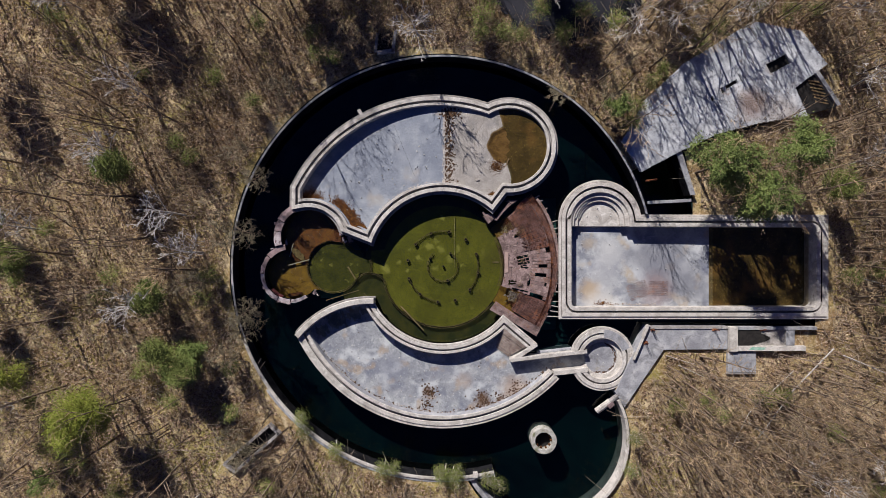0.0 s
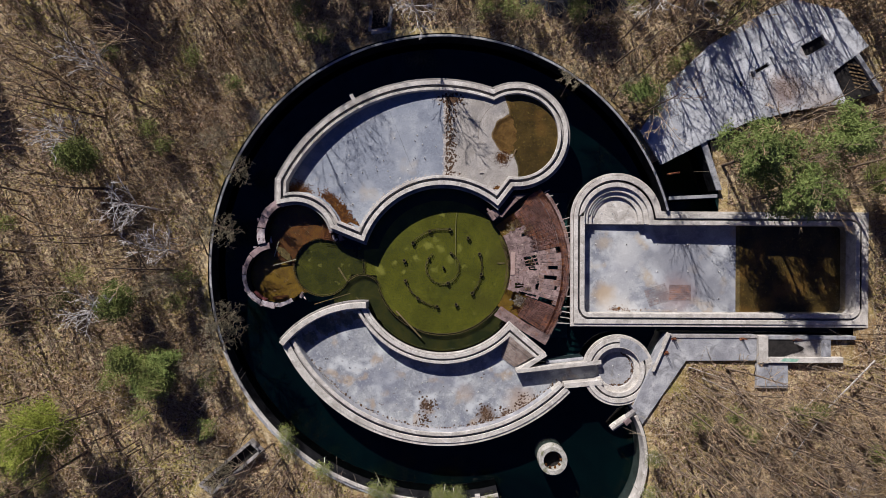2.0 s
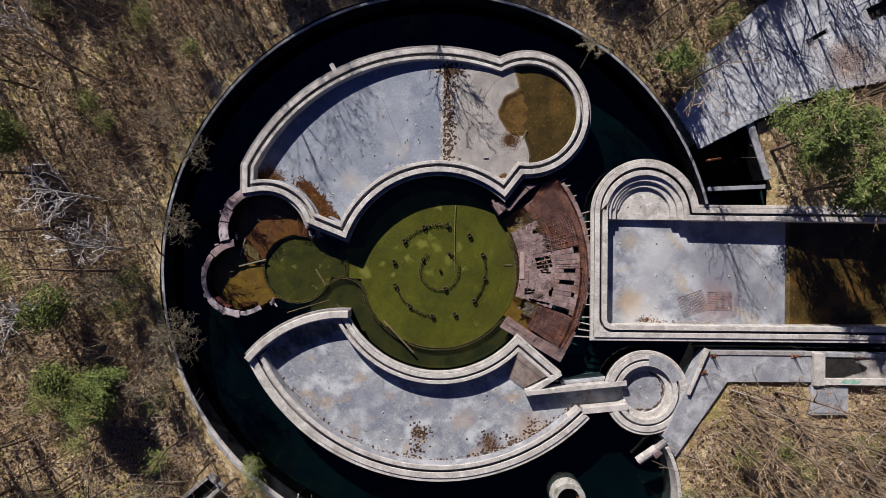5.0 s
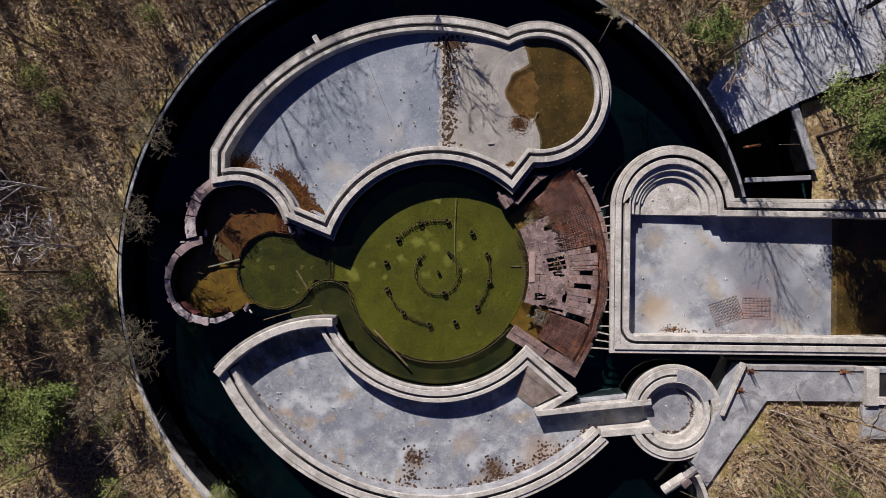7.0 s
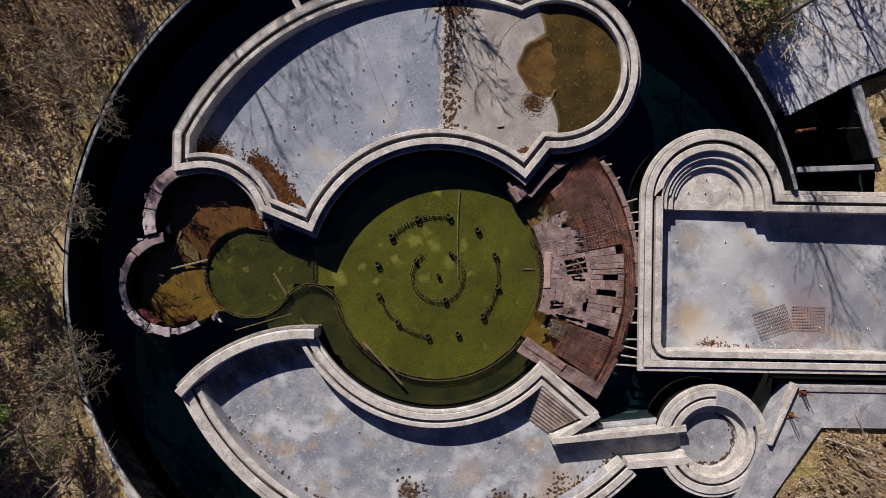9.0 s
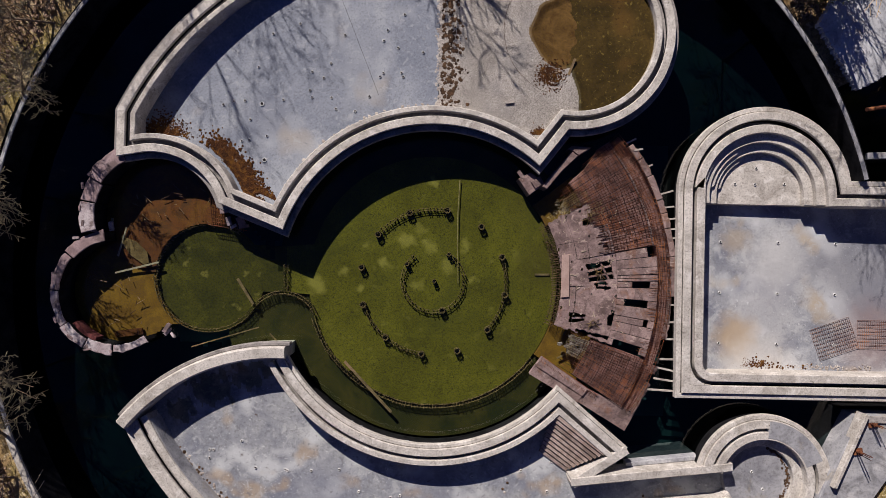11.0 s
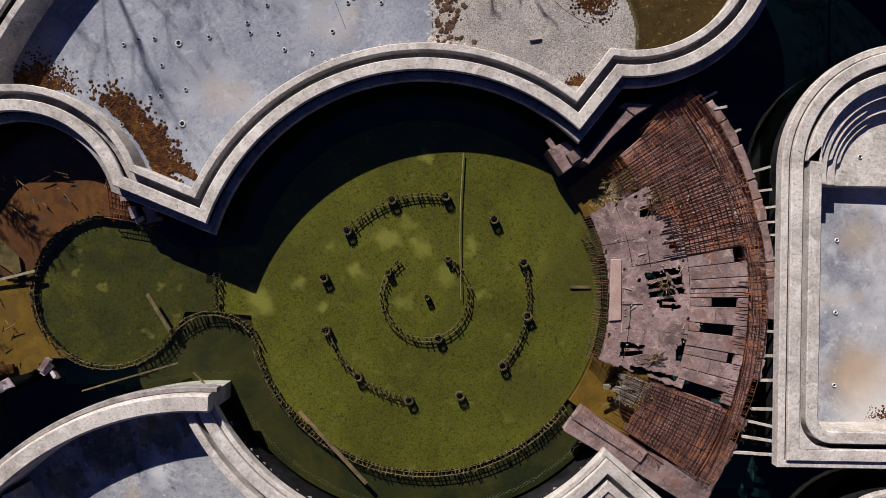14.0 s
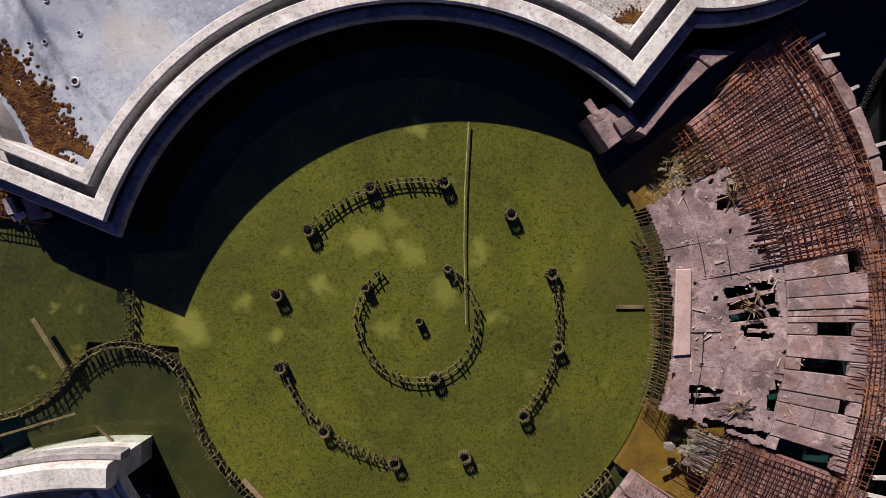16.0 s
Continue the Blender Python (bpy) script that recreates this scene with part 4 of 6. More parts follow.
part("formwork", sector(8.9, 11.9, 10.3, 37, 0.1, DECK - 0.15), FORMWORK, deck, "rust-stained formwork")
part("formwork", prism([polar(8.95, 37.1), polar(11.9, 37.1), polar(11.95, 39.5), polar(11.2, 39.9), polar(10.0, 37.6)], 0.1, DECK - 0.15), FORMWORK, deck, "rust-stained formwork")
part("formwork", sector(8.9, 11.9, -32.5, -19, 0.1, DECK - 0.15), FORMWORK, deck, "rust-stained formwork")
for a0, a1 in ((29, 33), (-27, -20)):
    crumbled = lambda x, y: (lambda r, a: (r > 7.9 + 4 * ragged(x, y)) & (r < 9.0) & (a > a0 + 5 * ragged(x, y)) & (a < a1))(*to_polar(x, y))
    part("rubble_edge", slab_sheet(crumbled, 5, -8, 11, 5, 0.07, 0.0, DECK - 0.2, 0.05), WEEDY, deck, "crumbled edge overgrown with straw")
straw, r_st = Geo(), random.Random(8)
for a0, a1, r0, r1, n_s in ((27.5, 34, 7.7, 9.4, 200), (-27.5, -19.5, 7.7, 9.2, 130), (27, 31, 7.0, 8.0, 120), (23, 27, 9.1, 9.9, 120)):
    for i in range(n_s):
        x, y = polar(r_st.uniform(r0, r1), r_st.uniform(a0, a1))
        a, l = r_st.uniform(0, 6.283), r_st.uniform(0.06, 0.24)
        rod(straw, (x, y, DECK - 0.2 + r_st.uniform(0, 0.16)), (x + l * math.cos(a), y + l * math.sin(a), DECK - 0.14 + r_st.uniform(0, 0.2)), 0.007, 0.004, 3)
tagged(part("straw", straw, STRAW, fix=False), "dry yellow straw growing through the broken deck", "dry grass", kind="stuff")
a_k = -33.0
while a_k < 35:  # broken kerb blocks
    w_k = r_deck.uniform(2.0, 7)
    if r_deck.random() < 0.88:
        n = 4
        ang = [a_k + (w_k - 0.15) * i / n for i in range(n + 1)]
        plan = [polar((12.9 if a_k > -6 else 12.7) + r_deck.uniform(-0.07, 0.03), a) for a in ang] + [polar(12.53 + r_deck.uniform(-0.03, 0.03), a) for a in ang[::-1]]
        part("kerb", prism(plan, 0.0, DECK + r_deck.uniform(-0.08, 0.02)), PINKISH, deck, "broken concrete kerb block")
    a_k += w_k
part("beam", sector(11.91, 12.55, -33, 39, -0.3, DECK - 0.38), FORMWORK, deck, "shadowed beam trough")
part("side_board", sector(11.76, 11.88, 10.3, 37.5, 0.1, DECK - 0.03), PINKISH, deck, "pinkish side board")


def bars(arcs, radials, z, r=0.011, jitter=0.03, seed=1):
    """Reinforcing bars, each a Geo: arcs of (radius, from, to) and radials of (angle, from, to)."""
    r4, out = random.Random(seed), []
    for rad, a0, a1 in arcs:
        n = max(2, int(abs(a1 - a0) / 4))
        out.append([(*polar(rad + r4.uniform(-jitter, jitter), a0 + (a1 - a0) * i / n), z + r4.uniform(0, jitter)) for i in range(n + 1)])
    for a, r0, r1 in radials:
        out.append([(*polar(rad, a + r4.uniform(-jitter, jitter) * 6), z + 0.02 + r4.uniform(0, jitter)) for rad in (r0 + r4.uniform(-0.3, 0.15), (r0 + r1) / 2, r1 + r4.uniform(-0.1, 0.12))])
    geos = []
    for pts in out:
        g = Geo()
        geos.append(chain(g, pts, r))
    return geos


def steps_of(a, b, s):
    n = int(abs(b - a) / s)
    return [a + (b - a) * i / n for i in range(n + 1)]


north = bars([(r, 10.5 if r > 9.2 else 28, 36.8 + (1.0 if r > 9.6 else 0) + (1.6 if r > 10.8 else 0)) for r in steps_of(8.3, 11.85, 0.17)], [(a, 9.1 if a < 28 else (8.2 if a < 36.8 else 9.9), 11.9) for a in steps_of(10.4, 39.2, 0.72)], DECK - 0.015, 0.019)
for i, g in enumerate(north):
    part("bar", g, RUST_BLACK if i % 3 == 0 else RUST, deck, "rusty reinforcing bar", fix=False)
south = bars([(r, -32.5, -19.2) for r in steps_of(8.6, 11.9, 0.14)], [(a, 8.0, 11.9) for a in steps_of(-32.5, -19.2, 0.75)], DECK - 0.02, 0.016, seed=2)
for i, g in enumerate(south):
    part("bar", g, RUST_BLACK if i % 3 == 0 else RUST, deck, "rusty reinforcing bar", fix=False)
cage, r_cage = Geo(), random.Random(9)
for a in steps_of(-32, 39.5, 0.6):  # stirrups of the edge beam
    ra, rb, z0, z1 = 11.9 + r_cage.uniform(-0.06, 0.04), 12.46 + r_cage.uniform(-0.04, 0.08), DECK - 0.2, DECK + 0.1 + r_cage.uniform(-0.06, 0.08)
    b = a + r_cage.uniform(-0.4, 0.4)
    pts = [(*polar(ra, a), z0), (*polar(ra, a), z1), (*polar(rb, b), z1), (*polar(rb, b), z0)]
    for p, q in zip(pts, pts[1:]):
        rod(cage, p, q, 0.012, 0.012, 3)
    if r_cage.random() < 0.5 and -18 < a < 9:  # hooked ends lying on the panels
        rod(cage, (*polar(11.4 + r_cage.uniform(-0.1, 0.2), a), DECK + 0.03), (*polar(11.9, b), DECK + 0.06), 0.012, 0.012, 3)
tagged(part("stirrup_cage", cage, RUST, deck, "rusty stirrups of the edge beam", fix=False), kind="stuff")
for g in bars([(r, -32.5, 39.6) for r in (11.9, 12.02, 12.18, 12.32, 12.48)], [], DECK + 0.06, 0.016, 0.04, 4):
    part("edge_bar", g, RUST, deck, "rusty long bar", fix=False)
fringe, r_fr = Geo(), random.Random(4)
for a in steps_of(-19, 28, 0.85):  # bars bent down along the inner edge
    for r0, z1 in ((6.72, DECK - 0.05), (6.5, 0.12)):
        p = polar(r0 + 0.05, a + r_fr.uniform(-0.3, 0.3))
        q = polar(r0 - 0.16, a + r_fr.uniform(-0.5, 0.5))
        rod(fringe, (*p, z1), (*q, -0.12), 0.014, 0.014, 3)
for a in steps_of(7.0, 9.4, 0.11):  # along the south and north cut edges
    p, q = polar(a, -18.6), polar(a + 0.1, -21.2)
    rod(fringe, (*p, DECK - 0.1), (q[0] + r_fr.uniform(-0.1, 0.1), q[1], -0.1), 0.012, 0.012, 3)
    p, q = polar(a, 28.2), polar(a - 0.05, 30.2)
    rod(fringe, (*p, DECK - 0.1), (q[0] + r_fr.uniform(-0.15, 0.15), q[1] + r_fr.uniform(0, 0.2), DECK - 0.2), 0.012, 0.012, 3)
for rad, z in ((6.7, DECK - 0.08), (6.58, 0.22), (6.42, 0.0)):
    part("tie_bar", chain(Geo(), [(*polar(rad + r_fr.uniform(-0.02, 0.02), a), z) for a in range(-19, 29, 3)], 0.014), WET_BAR, deck, "long tie bar", fix=False)
tagged(part("fringe", fringe, WET_BAR, deck, "bent rusty bar ends", fix=False), kind="stuff")
for cx, cy in ((8.28, 1.5), (8.85, -1.42), (8.55, -4.0)):  # bar stars left where columns stood
    for i in range(13):
        a, l = r_fr.uniform(0, 6.28), r_fr.uniform(0.25, 0.55)
        e = (cx + l * math.cos(a), cy + l * math.sin(a), DECK - 0.04 + r_fr.uniform(0, 0.06))
        part("star_bar", rod(Geo(), (cx + 0.1 * math.cos(a), cy + 0.1 * math.sin(a), DECK + 0.1), e, 0.012, 0.012, 3), RUST_DARK, deck, "splayed column bar", fix=False)
    stub = Geo()
    for i in range(14):
        a = 6.283 * i / 14
        rod(stub, (cx + 0.14 * math.cos(a), cy + 0.14 * math.sin(a), -0.3), (cx + 0.12 * math.cos(a + 0.5), cy + 0.12 * math.sin(a + 0.5), DECK + 0.14), 0.016, 0.016, 3)
    part("column_stub", stub, RUST_DARK, deck, "bundle of column bars", fix=False)
for r0, a0, r1, a1 in ((6.8, 17.5, 9.6, 15.5), (6.8, 9.5, 9.7, 10.2), (6.8, -1.0, 8.0, -0.5), (7.4, -7.5, 9.7, -6.8), (7.75, 27, 7.7, 10), (8.35, 9, 8.4, 20), (7.55, -1, 7.6, -17)):
    pts = [(*polar(r0 + (r1 - r0) * i / 6, a0 + (a1 - a0) * i / 6), DECK - 0.018) for i in range(7)]
    g = chain(Geo(), pts, 0.014)
    part("seam", g, DARK, main_slab, "open joint between slabs", fix=False)
for i, (x, y, l, rz) in enumerate(((8.85, -1.15, 1.5, 14), (8.9, -1.5, 1.5, 10), (8.8, -1.85, 1.55, 8), (9.2, -1.3, 1.2, -62), (9.3, -3.8, 1.2, 80), (8.1, -3.75, 1.2, 4))):
    part("joist", box(Geo(), (x, y, DECK - 0.19), (l, 0.09, 0.1), rz), PINKISH, deck, "joist under the broken slab")
for i, (x, y, w, h, rz) in enumerate(((9.2, -3.35, 0.62, 0.5, 8), (8.55, -4.0, 0.55, 0.62, -5), (8.05, -4.1, 0.5, 0.35, 12))):
    part("loose_slab", box(Geo(), (x, y, DECK - 0.03), (w, h, 0.07), rz, (3, -2)), PINKISH, deck, "tilted broken slab")
board = part("board", prism([(6.86, -2.72), (7.3, -2.68), (7.28, -0.43), (6.88, -0.45)], DECK - 0.015, DECK + 0.05), surface("pinkish_board", [(0.3, (0.34, 0.235, 0.20)), (0.7, (0.43, 0.31, 0.265))], 1.5, GRIT, 14, 0.4, 0.85))
tagged(board, "long flat pinkish board lying on the deck", "board")
scraps = Geo()
for i in range(150):
    r, a = r_fr.uniform(6.95, 10.6), r_fr.uniform(-17, 27)
    l = r_fr.uniform(0.02, 0.10) if r_fr.random() < 0.88 else r_fr.uniform(0.2, 0.4)
    box(scraps, (*polar(r, a), DECK - 0.006), (l, r_fr.uniform(0.015, 0.04), 0.02), r_fr.uniform(0, 180))
tagged(part("wood_scraps", scraps, DEAD_WOOD, fix=False), "pale splinters and scraps of wood scattered over the deck", "debris", kind="stuff")

# concrete beam and fragments at the deck's two ends
south_beam = thing("edge_beam", "grey concrete beam along the deck's cut edge", "beam")
part("beam", prism([(5.3, -6.75), (5.6, -6.33), (8.06, -7.86), (7.8, -8.2)], 0.05, DECK - 0.04), PINKISH, south_beam)
part("beam", prism([(5.63, -6.3), (5.95, -5.85), (8.35, -7.45), (8.08, -7.83)], 0.05, DECK + 0.03), PINKISH, south_beam)
part("beam", prism([(7.85, -8.15), (8.4, -7.5), (10.85, -8.75), (10.35, -9.65)], 0.1, DECK - 0.08), PINKISH, south_beam)
bent = Geo()
for i in range(46):
    f = i / 45
    x, y = 5.95 + 2.9 * f, -5.85 - 1.95 * f
    rod(bent, (x, y, DECK), (x - 0.12 + r_fr.uniform(-0.06, 0.06), y - 0.22, DECK + 0.05), 0.011, 0.011, 3)
part("bar_ends", bent, RUST, south_beam, "row of rusty bar ends", fix=False)
part("bar", rod(Geo(), (5.95, -5.83, DECK + 0.03), (8.9, -7.8, DECK + 0.05), 0.02, 0.02, 4), RUST, south_beam)
north_beam = thing("edge_beam", "broken concrete strip beneath the kidney pool's tip", "beam")
part("block", prism([(4.5, 3.5), (5.1, 2.65), (5.95, 3.3), (5.15, 3.85)], -0.6, DECK), PINKISH, north_beam)
part("stub", box(Geo(), (4.68, 3.66, DECK - 0.04), (0.62, 0.2, 0.14), -52, (4, 3)), PINKISH, north_beam, "broken slab end")
part("block", box(Geo(), (5.5, 3.32, DECK + 0.06), (0.55, 0.4, 0.14), 35, (5, 4)), PINKISH, north_beam, "tilted broken lump")
part("strip", prism([(5.75, 3.1), (6.0, 2.98), (6.75, 3.92), (7.6, 4.75), (7.28, 4.98), (6.4, 3.95)], -0.6, 0.62), PINKISH, north_beam)
part("strip", prism([(7.32, 5.0), (7.64, 4.78), (8.3, 5.2), (7.25, 5.26), (7.05, 5.08)], -0.6, 0.63), PINKISH, north_beam, "cracked end of the strip")
joists = [(12.95, 0.55, 0.4, 3), (12.95, -0.3, 0.4, 0), (12.95, -1.1, 0.4, 0), (12.9, -1.9, 0.4, 4), (12.85, -3.0, 0.5, 0), (12.85, -3.9, 0.5, 0), (12.75, -4.8, 0.6, 0), (12.6, -5.86, 0.9, 0), (12.5, -6.4, 0.95, -12), (12.4, -6.95, 1.1, -8), (12.3, -7.5, 1.7, -3)]
joists += [(*polar(12.85, 36.4), 0.55, 28), (*polar(12.9, 33.8), 0.5, 12), (*polar(12.95, 29.2), 0.4, 25), (*polar(13.1, 22.0), 0.95, 17), (*polar(13.1, 18.6), 0.5, 8), (*polar(13.05, 15.8), 0.5, 8), (*polar(13.0, 13.4), 0.45, 5)]
for x, y, l, rz in joists:
    j = part("joist", box(Geo(), (x, y, DECK - 0.1), (l, 0.085, 0.12), rz), RUBBLE)
    tagged(j, "short pale concrete joist between deck and pool wall", "joist", "joists beside the deck")


# ---- bar cages and fences in the lagoon ----
def fence(name, label, line, seed, rows=(0.0, 0.24), gap=0.17, z0=-0.66, z1=-0.35, lean=0.07):
    """Two rows of short upright bars with long bars tied along them."""
    r4, g, long_bars = random.Random(seed), Geo(), Geo()
    ms = mitres(line, False)
    lines = [[(p[0] + m.x * off, p[1] + m.y * off) for p, m in zip(line, ms)] for off in rows]
    for (a, b), (c, d) in zip(zip(lines[0], lines[0][1:]), zip(lines[1], lines[1][1:])):
        n = max(1, round(math.dist(a, b) / gap))
        for i in range(n):
            f = (i + r4.uniform(-0.15, 0.15)) / n
            ends = []
            for (ax, ay), (bx, by) in ((a, b), (c, d)):
                x, y = ax + (bx - ax) * f, ay + (by - ay) * f
                t = (r4.uniform(-lean, lean), r4.uniform(-lean, lean))
                top = (x + t[0], y + t[1], z1 + r4.uniform(-0.05, 0.05))
                rod(g, (x, y, z0), top, 0.030, 0.024, 5)
                ends.append((x, y, z1 - 0.06))
            if r4.random() < 0.2:
                rod(g, ends[0], ends[1], 0.014, 0.014, 3)
        rod(long_bars, (*a, z1 - 0.06), (*b, z1 - 0.06), 0.015, 0.015, 3)
        rod(long_bars, (*c, z1 - 0.06), (*d, z1 - 0.06), 0.018, 0.018, 3)
    ob = thing(name, label, "reinforcing bars")
    tagged(part("upright_bars", g, RUST_DARK, ob, fix=False), kind="stuff")
    part("tie_bar", long_bars, RUST_DARK, ob, fix=False)
    return ob


fence("bar_fence", "double row of rusty upright bars along the lagoon edge", arc(OX, OY, 6.8, 322, 198, 0.5), 1, (-0.08, 0.08))
fence("bar_fence", "double row of rusty upright bars round the small lagoon", arc(-8.0, -4.73, 1.95, 22, 145, 0.3) + arc(-12.0, -2.03, 2.9, 322, 54, 0.4), 2, (-0.07, 0.08))
fence("bar_fence", "short row of rusty upright bars across the narrows", [(-7.87, -1.27), (-7.9, -1.9), (-7.86, -2.75)], 3, (-0.08, 0.1))
fence("bar_fence", "curved double row of rusty bars standing in shallow water", arc(OX, OY, 3.88, 79, 141, 0.4), 4, (-0.06, 0.06))
fence("bar_fence", "curved double row of rusty bars standing in shallow water", arc(OX, OY, 3.95, 20, -41, 0.4), 5, (-0.06, 0.06))
fence("bar_fence", "curved double row of rusty bars standing in shallow water", arc(OX, OY, 4.0, 200, 262, 0.4), 6, (-0.06, 0.06))
fence("bar_fence", "rusty bars in an open ring on the lagoon bed", arc(OX, OY, 1.67, 62, -235, 0.25), 7, (-0.07, 0.07), 0.16)


def bar_cage():
    ob = thing("bar_cage", "round cage of rusty column bars in the lagoon", "reinforcing cage", "column cages in the lagoon")
    r = 0.15
    for i in range(14):
        a = 6.2832 * i / 14
        part("bar", rod(Geo(), (r * math.cos(a), r * math.sin(a), -0.6), (r * math.cos(a) * 1.1, r * math.sin(a) * 1.1, -0.27 + 0.02 * (i % 3)), 0.024, 0.022, 4), RUST_DARK, ob, fix=False)
    for z in (-0.47, -0.32):
        part("hoop", sweep([(r * 1.05 * math.cos(6.2832 * i / 12), r * 1.05 * math.sin(6.2832 * i / 12)) for i in range(12)], block(0, 0.04, z, z + 0.04, 0.01)), RUST_DARK, ob, fix=False)
    part("core", prism([(r * 0.8 * math.cos(6.2832 * i / 10), r * 0.8 * math.sin(6.2832 * i / 10)) for i in range(10)], -0.6, -0.42), DARK, ob, "dark core")
    return ob


cages = [(polar(3.88, 141), 0.15), (polar(3.88, 110), 0.15), (polar(3.88, 79.5), 0.15), ((2.66, 0.97), 0.14), ((-3.77, -1.36), 0.14), ((0.16, -2.02), 0.1), (polar(3.95, 20), 0.15), (polar(3.95, -10), 0.14),
         (polar(3.95, -41), 0.15), ((1.48, -5.76), 0.14), (polar(4.0, 200), 0.15), (polar(4.0, 231), 0.15), (polar(4.0, 262), 0.15), (polar(1.67, 148), 0.09), (polar(1.67, -72), 0.13), (polar(1.67, 60), 0.09)]
wide_cage, slim_cage = bar_cage(), bar_cage()
slim_cage.scale = (0.66, 0.66, 1)
for i, ((x, y), r) in enumerate(cages):
    base = wide_cage if r > 0.11 else slim_cage
    if i in (0, 5):
        base.location = (x, y, 0)
    else:
        copy_thing(base, pose(x, y, 0, 0, 0, 25 * i))


def stick(name, label, pts, r, material, category="branch", taper=0.6):
    n = len(pts) - 1
    g = chain(Geo(), pts, [r * (1 - (1 - taper) * i / n) for i in range(n + 1)], 7)
    return tagged(part(name, g, material), label, category)


stick("pole", "long pale cane standing in the lagoon shallows", [(1.46, 3.5, -0.46), (1.38, 1.6, -0.45), (1.38, 0.0, -0.45), (1.46, -2.1, -0.44)], 0.028, STRAW)
for a, b, wdt in (((-4.56, -6.4), (-2.0, -9.1), 0.14), ((5.63, -1.56), (6.42, -1.55), 0.1), ((-10.39, -2.07), (-9.53, -3.43), 0.14), ((6.84, -6.01), (7.9, -5.5), 0.08), ((-16.94, -1.89), (-14.65, -1.28), 0.1), ((-16.83, -0.99), (-16.41, 0.55), 0.08), ((-17.25, 0.41), (-17.18, 1.05), 0.12), ((-12.77, -5.77), (-9.21, -4.67), 0.06), ((-8.6, -5.0), (-7.6, -6.0), 0.06)):
    l = math.hypot(b[0] - a[0], b[1] - a[1])
    p = part("plank", box(Geo(), ((a[0] + b[0]) / 2, (a[1] + b[1]) / 2, -0.56 if -8 < a[0] < 6 and a[1] > -6 else -0.2), (l, wdt, 0.06), math.degrees(math.atan2(b[1] - a[1], b[0] - a[0])), (2, 1)), WET_WOOD if a[1] < -2.0 or a[0] > 0 else DEAD_WOOD)
    tagged(p, "weathered plank floating at the water's edge", "plank", "planks in the water")

# ---- broken side basin ----
broken = thing("broken_wall", "broken pinkish concrete wall of the side basin", "wall")
r_br = random.Random(12)


def chunk(cx, cy, r0, r1, a0, a1, z0, z1, rag=0.055):
    n = max(2, int((a1 - a0) / 4))
    ang = [a0 + (a1 - a0) * i / n for i in range(n + 1)]
    plan = [(cx + (r1 + r_br.uniform(-rag, rag)) * math.cos(radians(a)), cy + (r1 + r_br.uniform(-rag, rag)) * math.sin(radians(a))) for a in ang]
    plan += [(cx + (r0 + r_br.uniform(-rag, rag) * 0.4) * math.cos(radians(a)), cy + (r0 + r_br.uniform(-rag, rag) * 0.4) * math.sin(radians(a))) for a in ang[::-1]]
    return prism(plan, z0, z1)


PINK_WALL = surface("pinkish_wall_top", [(0.2, (0.17, 0.118, 0.118)), (0.5, (0.29, 0.21, 0.21)), (0.8, (0.41, 0.315, 0.315))], 1.0, GRIT, 10, 0.6, 0.9, 0.6, 14, stains=[((0.10, 0.075, 0.07), 1.2, 0.5, 0.68, 0.7)])
LILAC = surface("bleached_wall_top", [(0.2, (0.27, 0.215, 0.22)), (0.5, (0.42, 0.36, 0.365)), (0.8, (0.58, 0.53, 0.53))], 1.2, GRIT, 9, 0.9, 0.9, 0.6, 14, stains=[((0.12, 0.085, 0.08), 1.6, 0.56, 0.7, 0.8)])
for cx, cy, r0, r1, a0, a1, z, pale in ((-14.5, 1.2, 3.05, 3.85, 116, 149, 1.12, 0), (-14.5, 1.2, 2.98, 3.78, 150, 169, 0.98, 0), (-14.5, 1.2, 2.95, 3.72, 170, 196, 1.10, 1), (-16.48, -2.88, 2.7, 3.32, 100, 140, 0.9, 0),
                                        (-16.48, -2.88, 2.78, 3.24, 141, 178, 0.95, 0), (-16.48, -2.88, 2.8, 3.17, 179, 214, 1.0, 1), (-16.48, -2.88, 2.72, 3.24, 215, 242, 1.0, 1), (-16.48, -2.88, 2.66, 3.22, 243, 270, 0.95, 1), (-16.48, -2.88, 2.72, 3.12, 271, 306, 0.85, 1)):
    body = part("wall_piece", chunk(cx, cy, r0 + 0.06, r1 - 0.14, a0, a1, -2.6, z - 0.07, 0.03), BANK, broken, "wall body with its shade in a near-black colour")
    part("cap", chunk(cx, cy, r0, r1, a0, a1, z - 0.068, z), LILAC if pale else PINK_WALL, body, "crumbling pinkish wall top")
    for i in range(int((a1 - a0) / 12)):  # flakes broken off along the outer side
        a = radians(r_br.uniform(a0, a1))
        rr = r1 + r_br.uniform(-0.25, 0.12)
        part("flake", box(Geo(), (cx + rr * math.cos(a), cy + rr * math.sin(a), z + r_br.uniform(-0.02, 0.03)), (r_br.uniform(0.12, 0.45), r_br.uniform(0.05, 0.14), 0.04), math.degrees(a) + 90 + r_br.uniform(-30, 30), (r_br.uniform(-6, 6), r_br.uniform(-6, 6))), LILAC if r_br.random() < 0.5 else PINK_WALL, body, "loose concrete flake")
lining = surface("red_lining", [(0.3, (0.09, 0.022, 0.022)), (0.7, (0.17, 0.05, 0.045))], 2.0, GRIT, 12, 0.6)
part("fallen_slab", chunk(-16.43, -2.86, 2.5, 2.7, 218, 250, 0.2, 0.86, 0.02), lining, broken, "dark red inner lining")
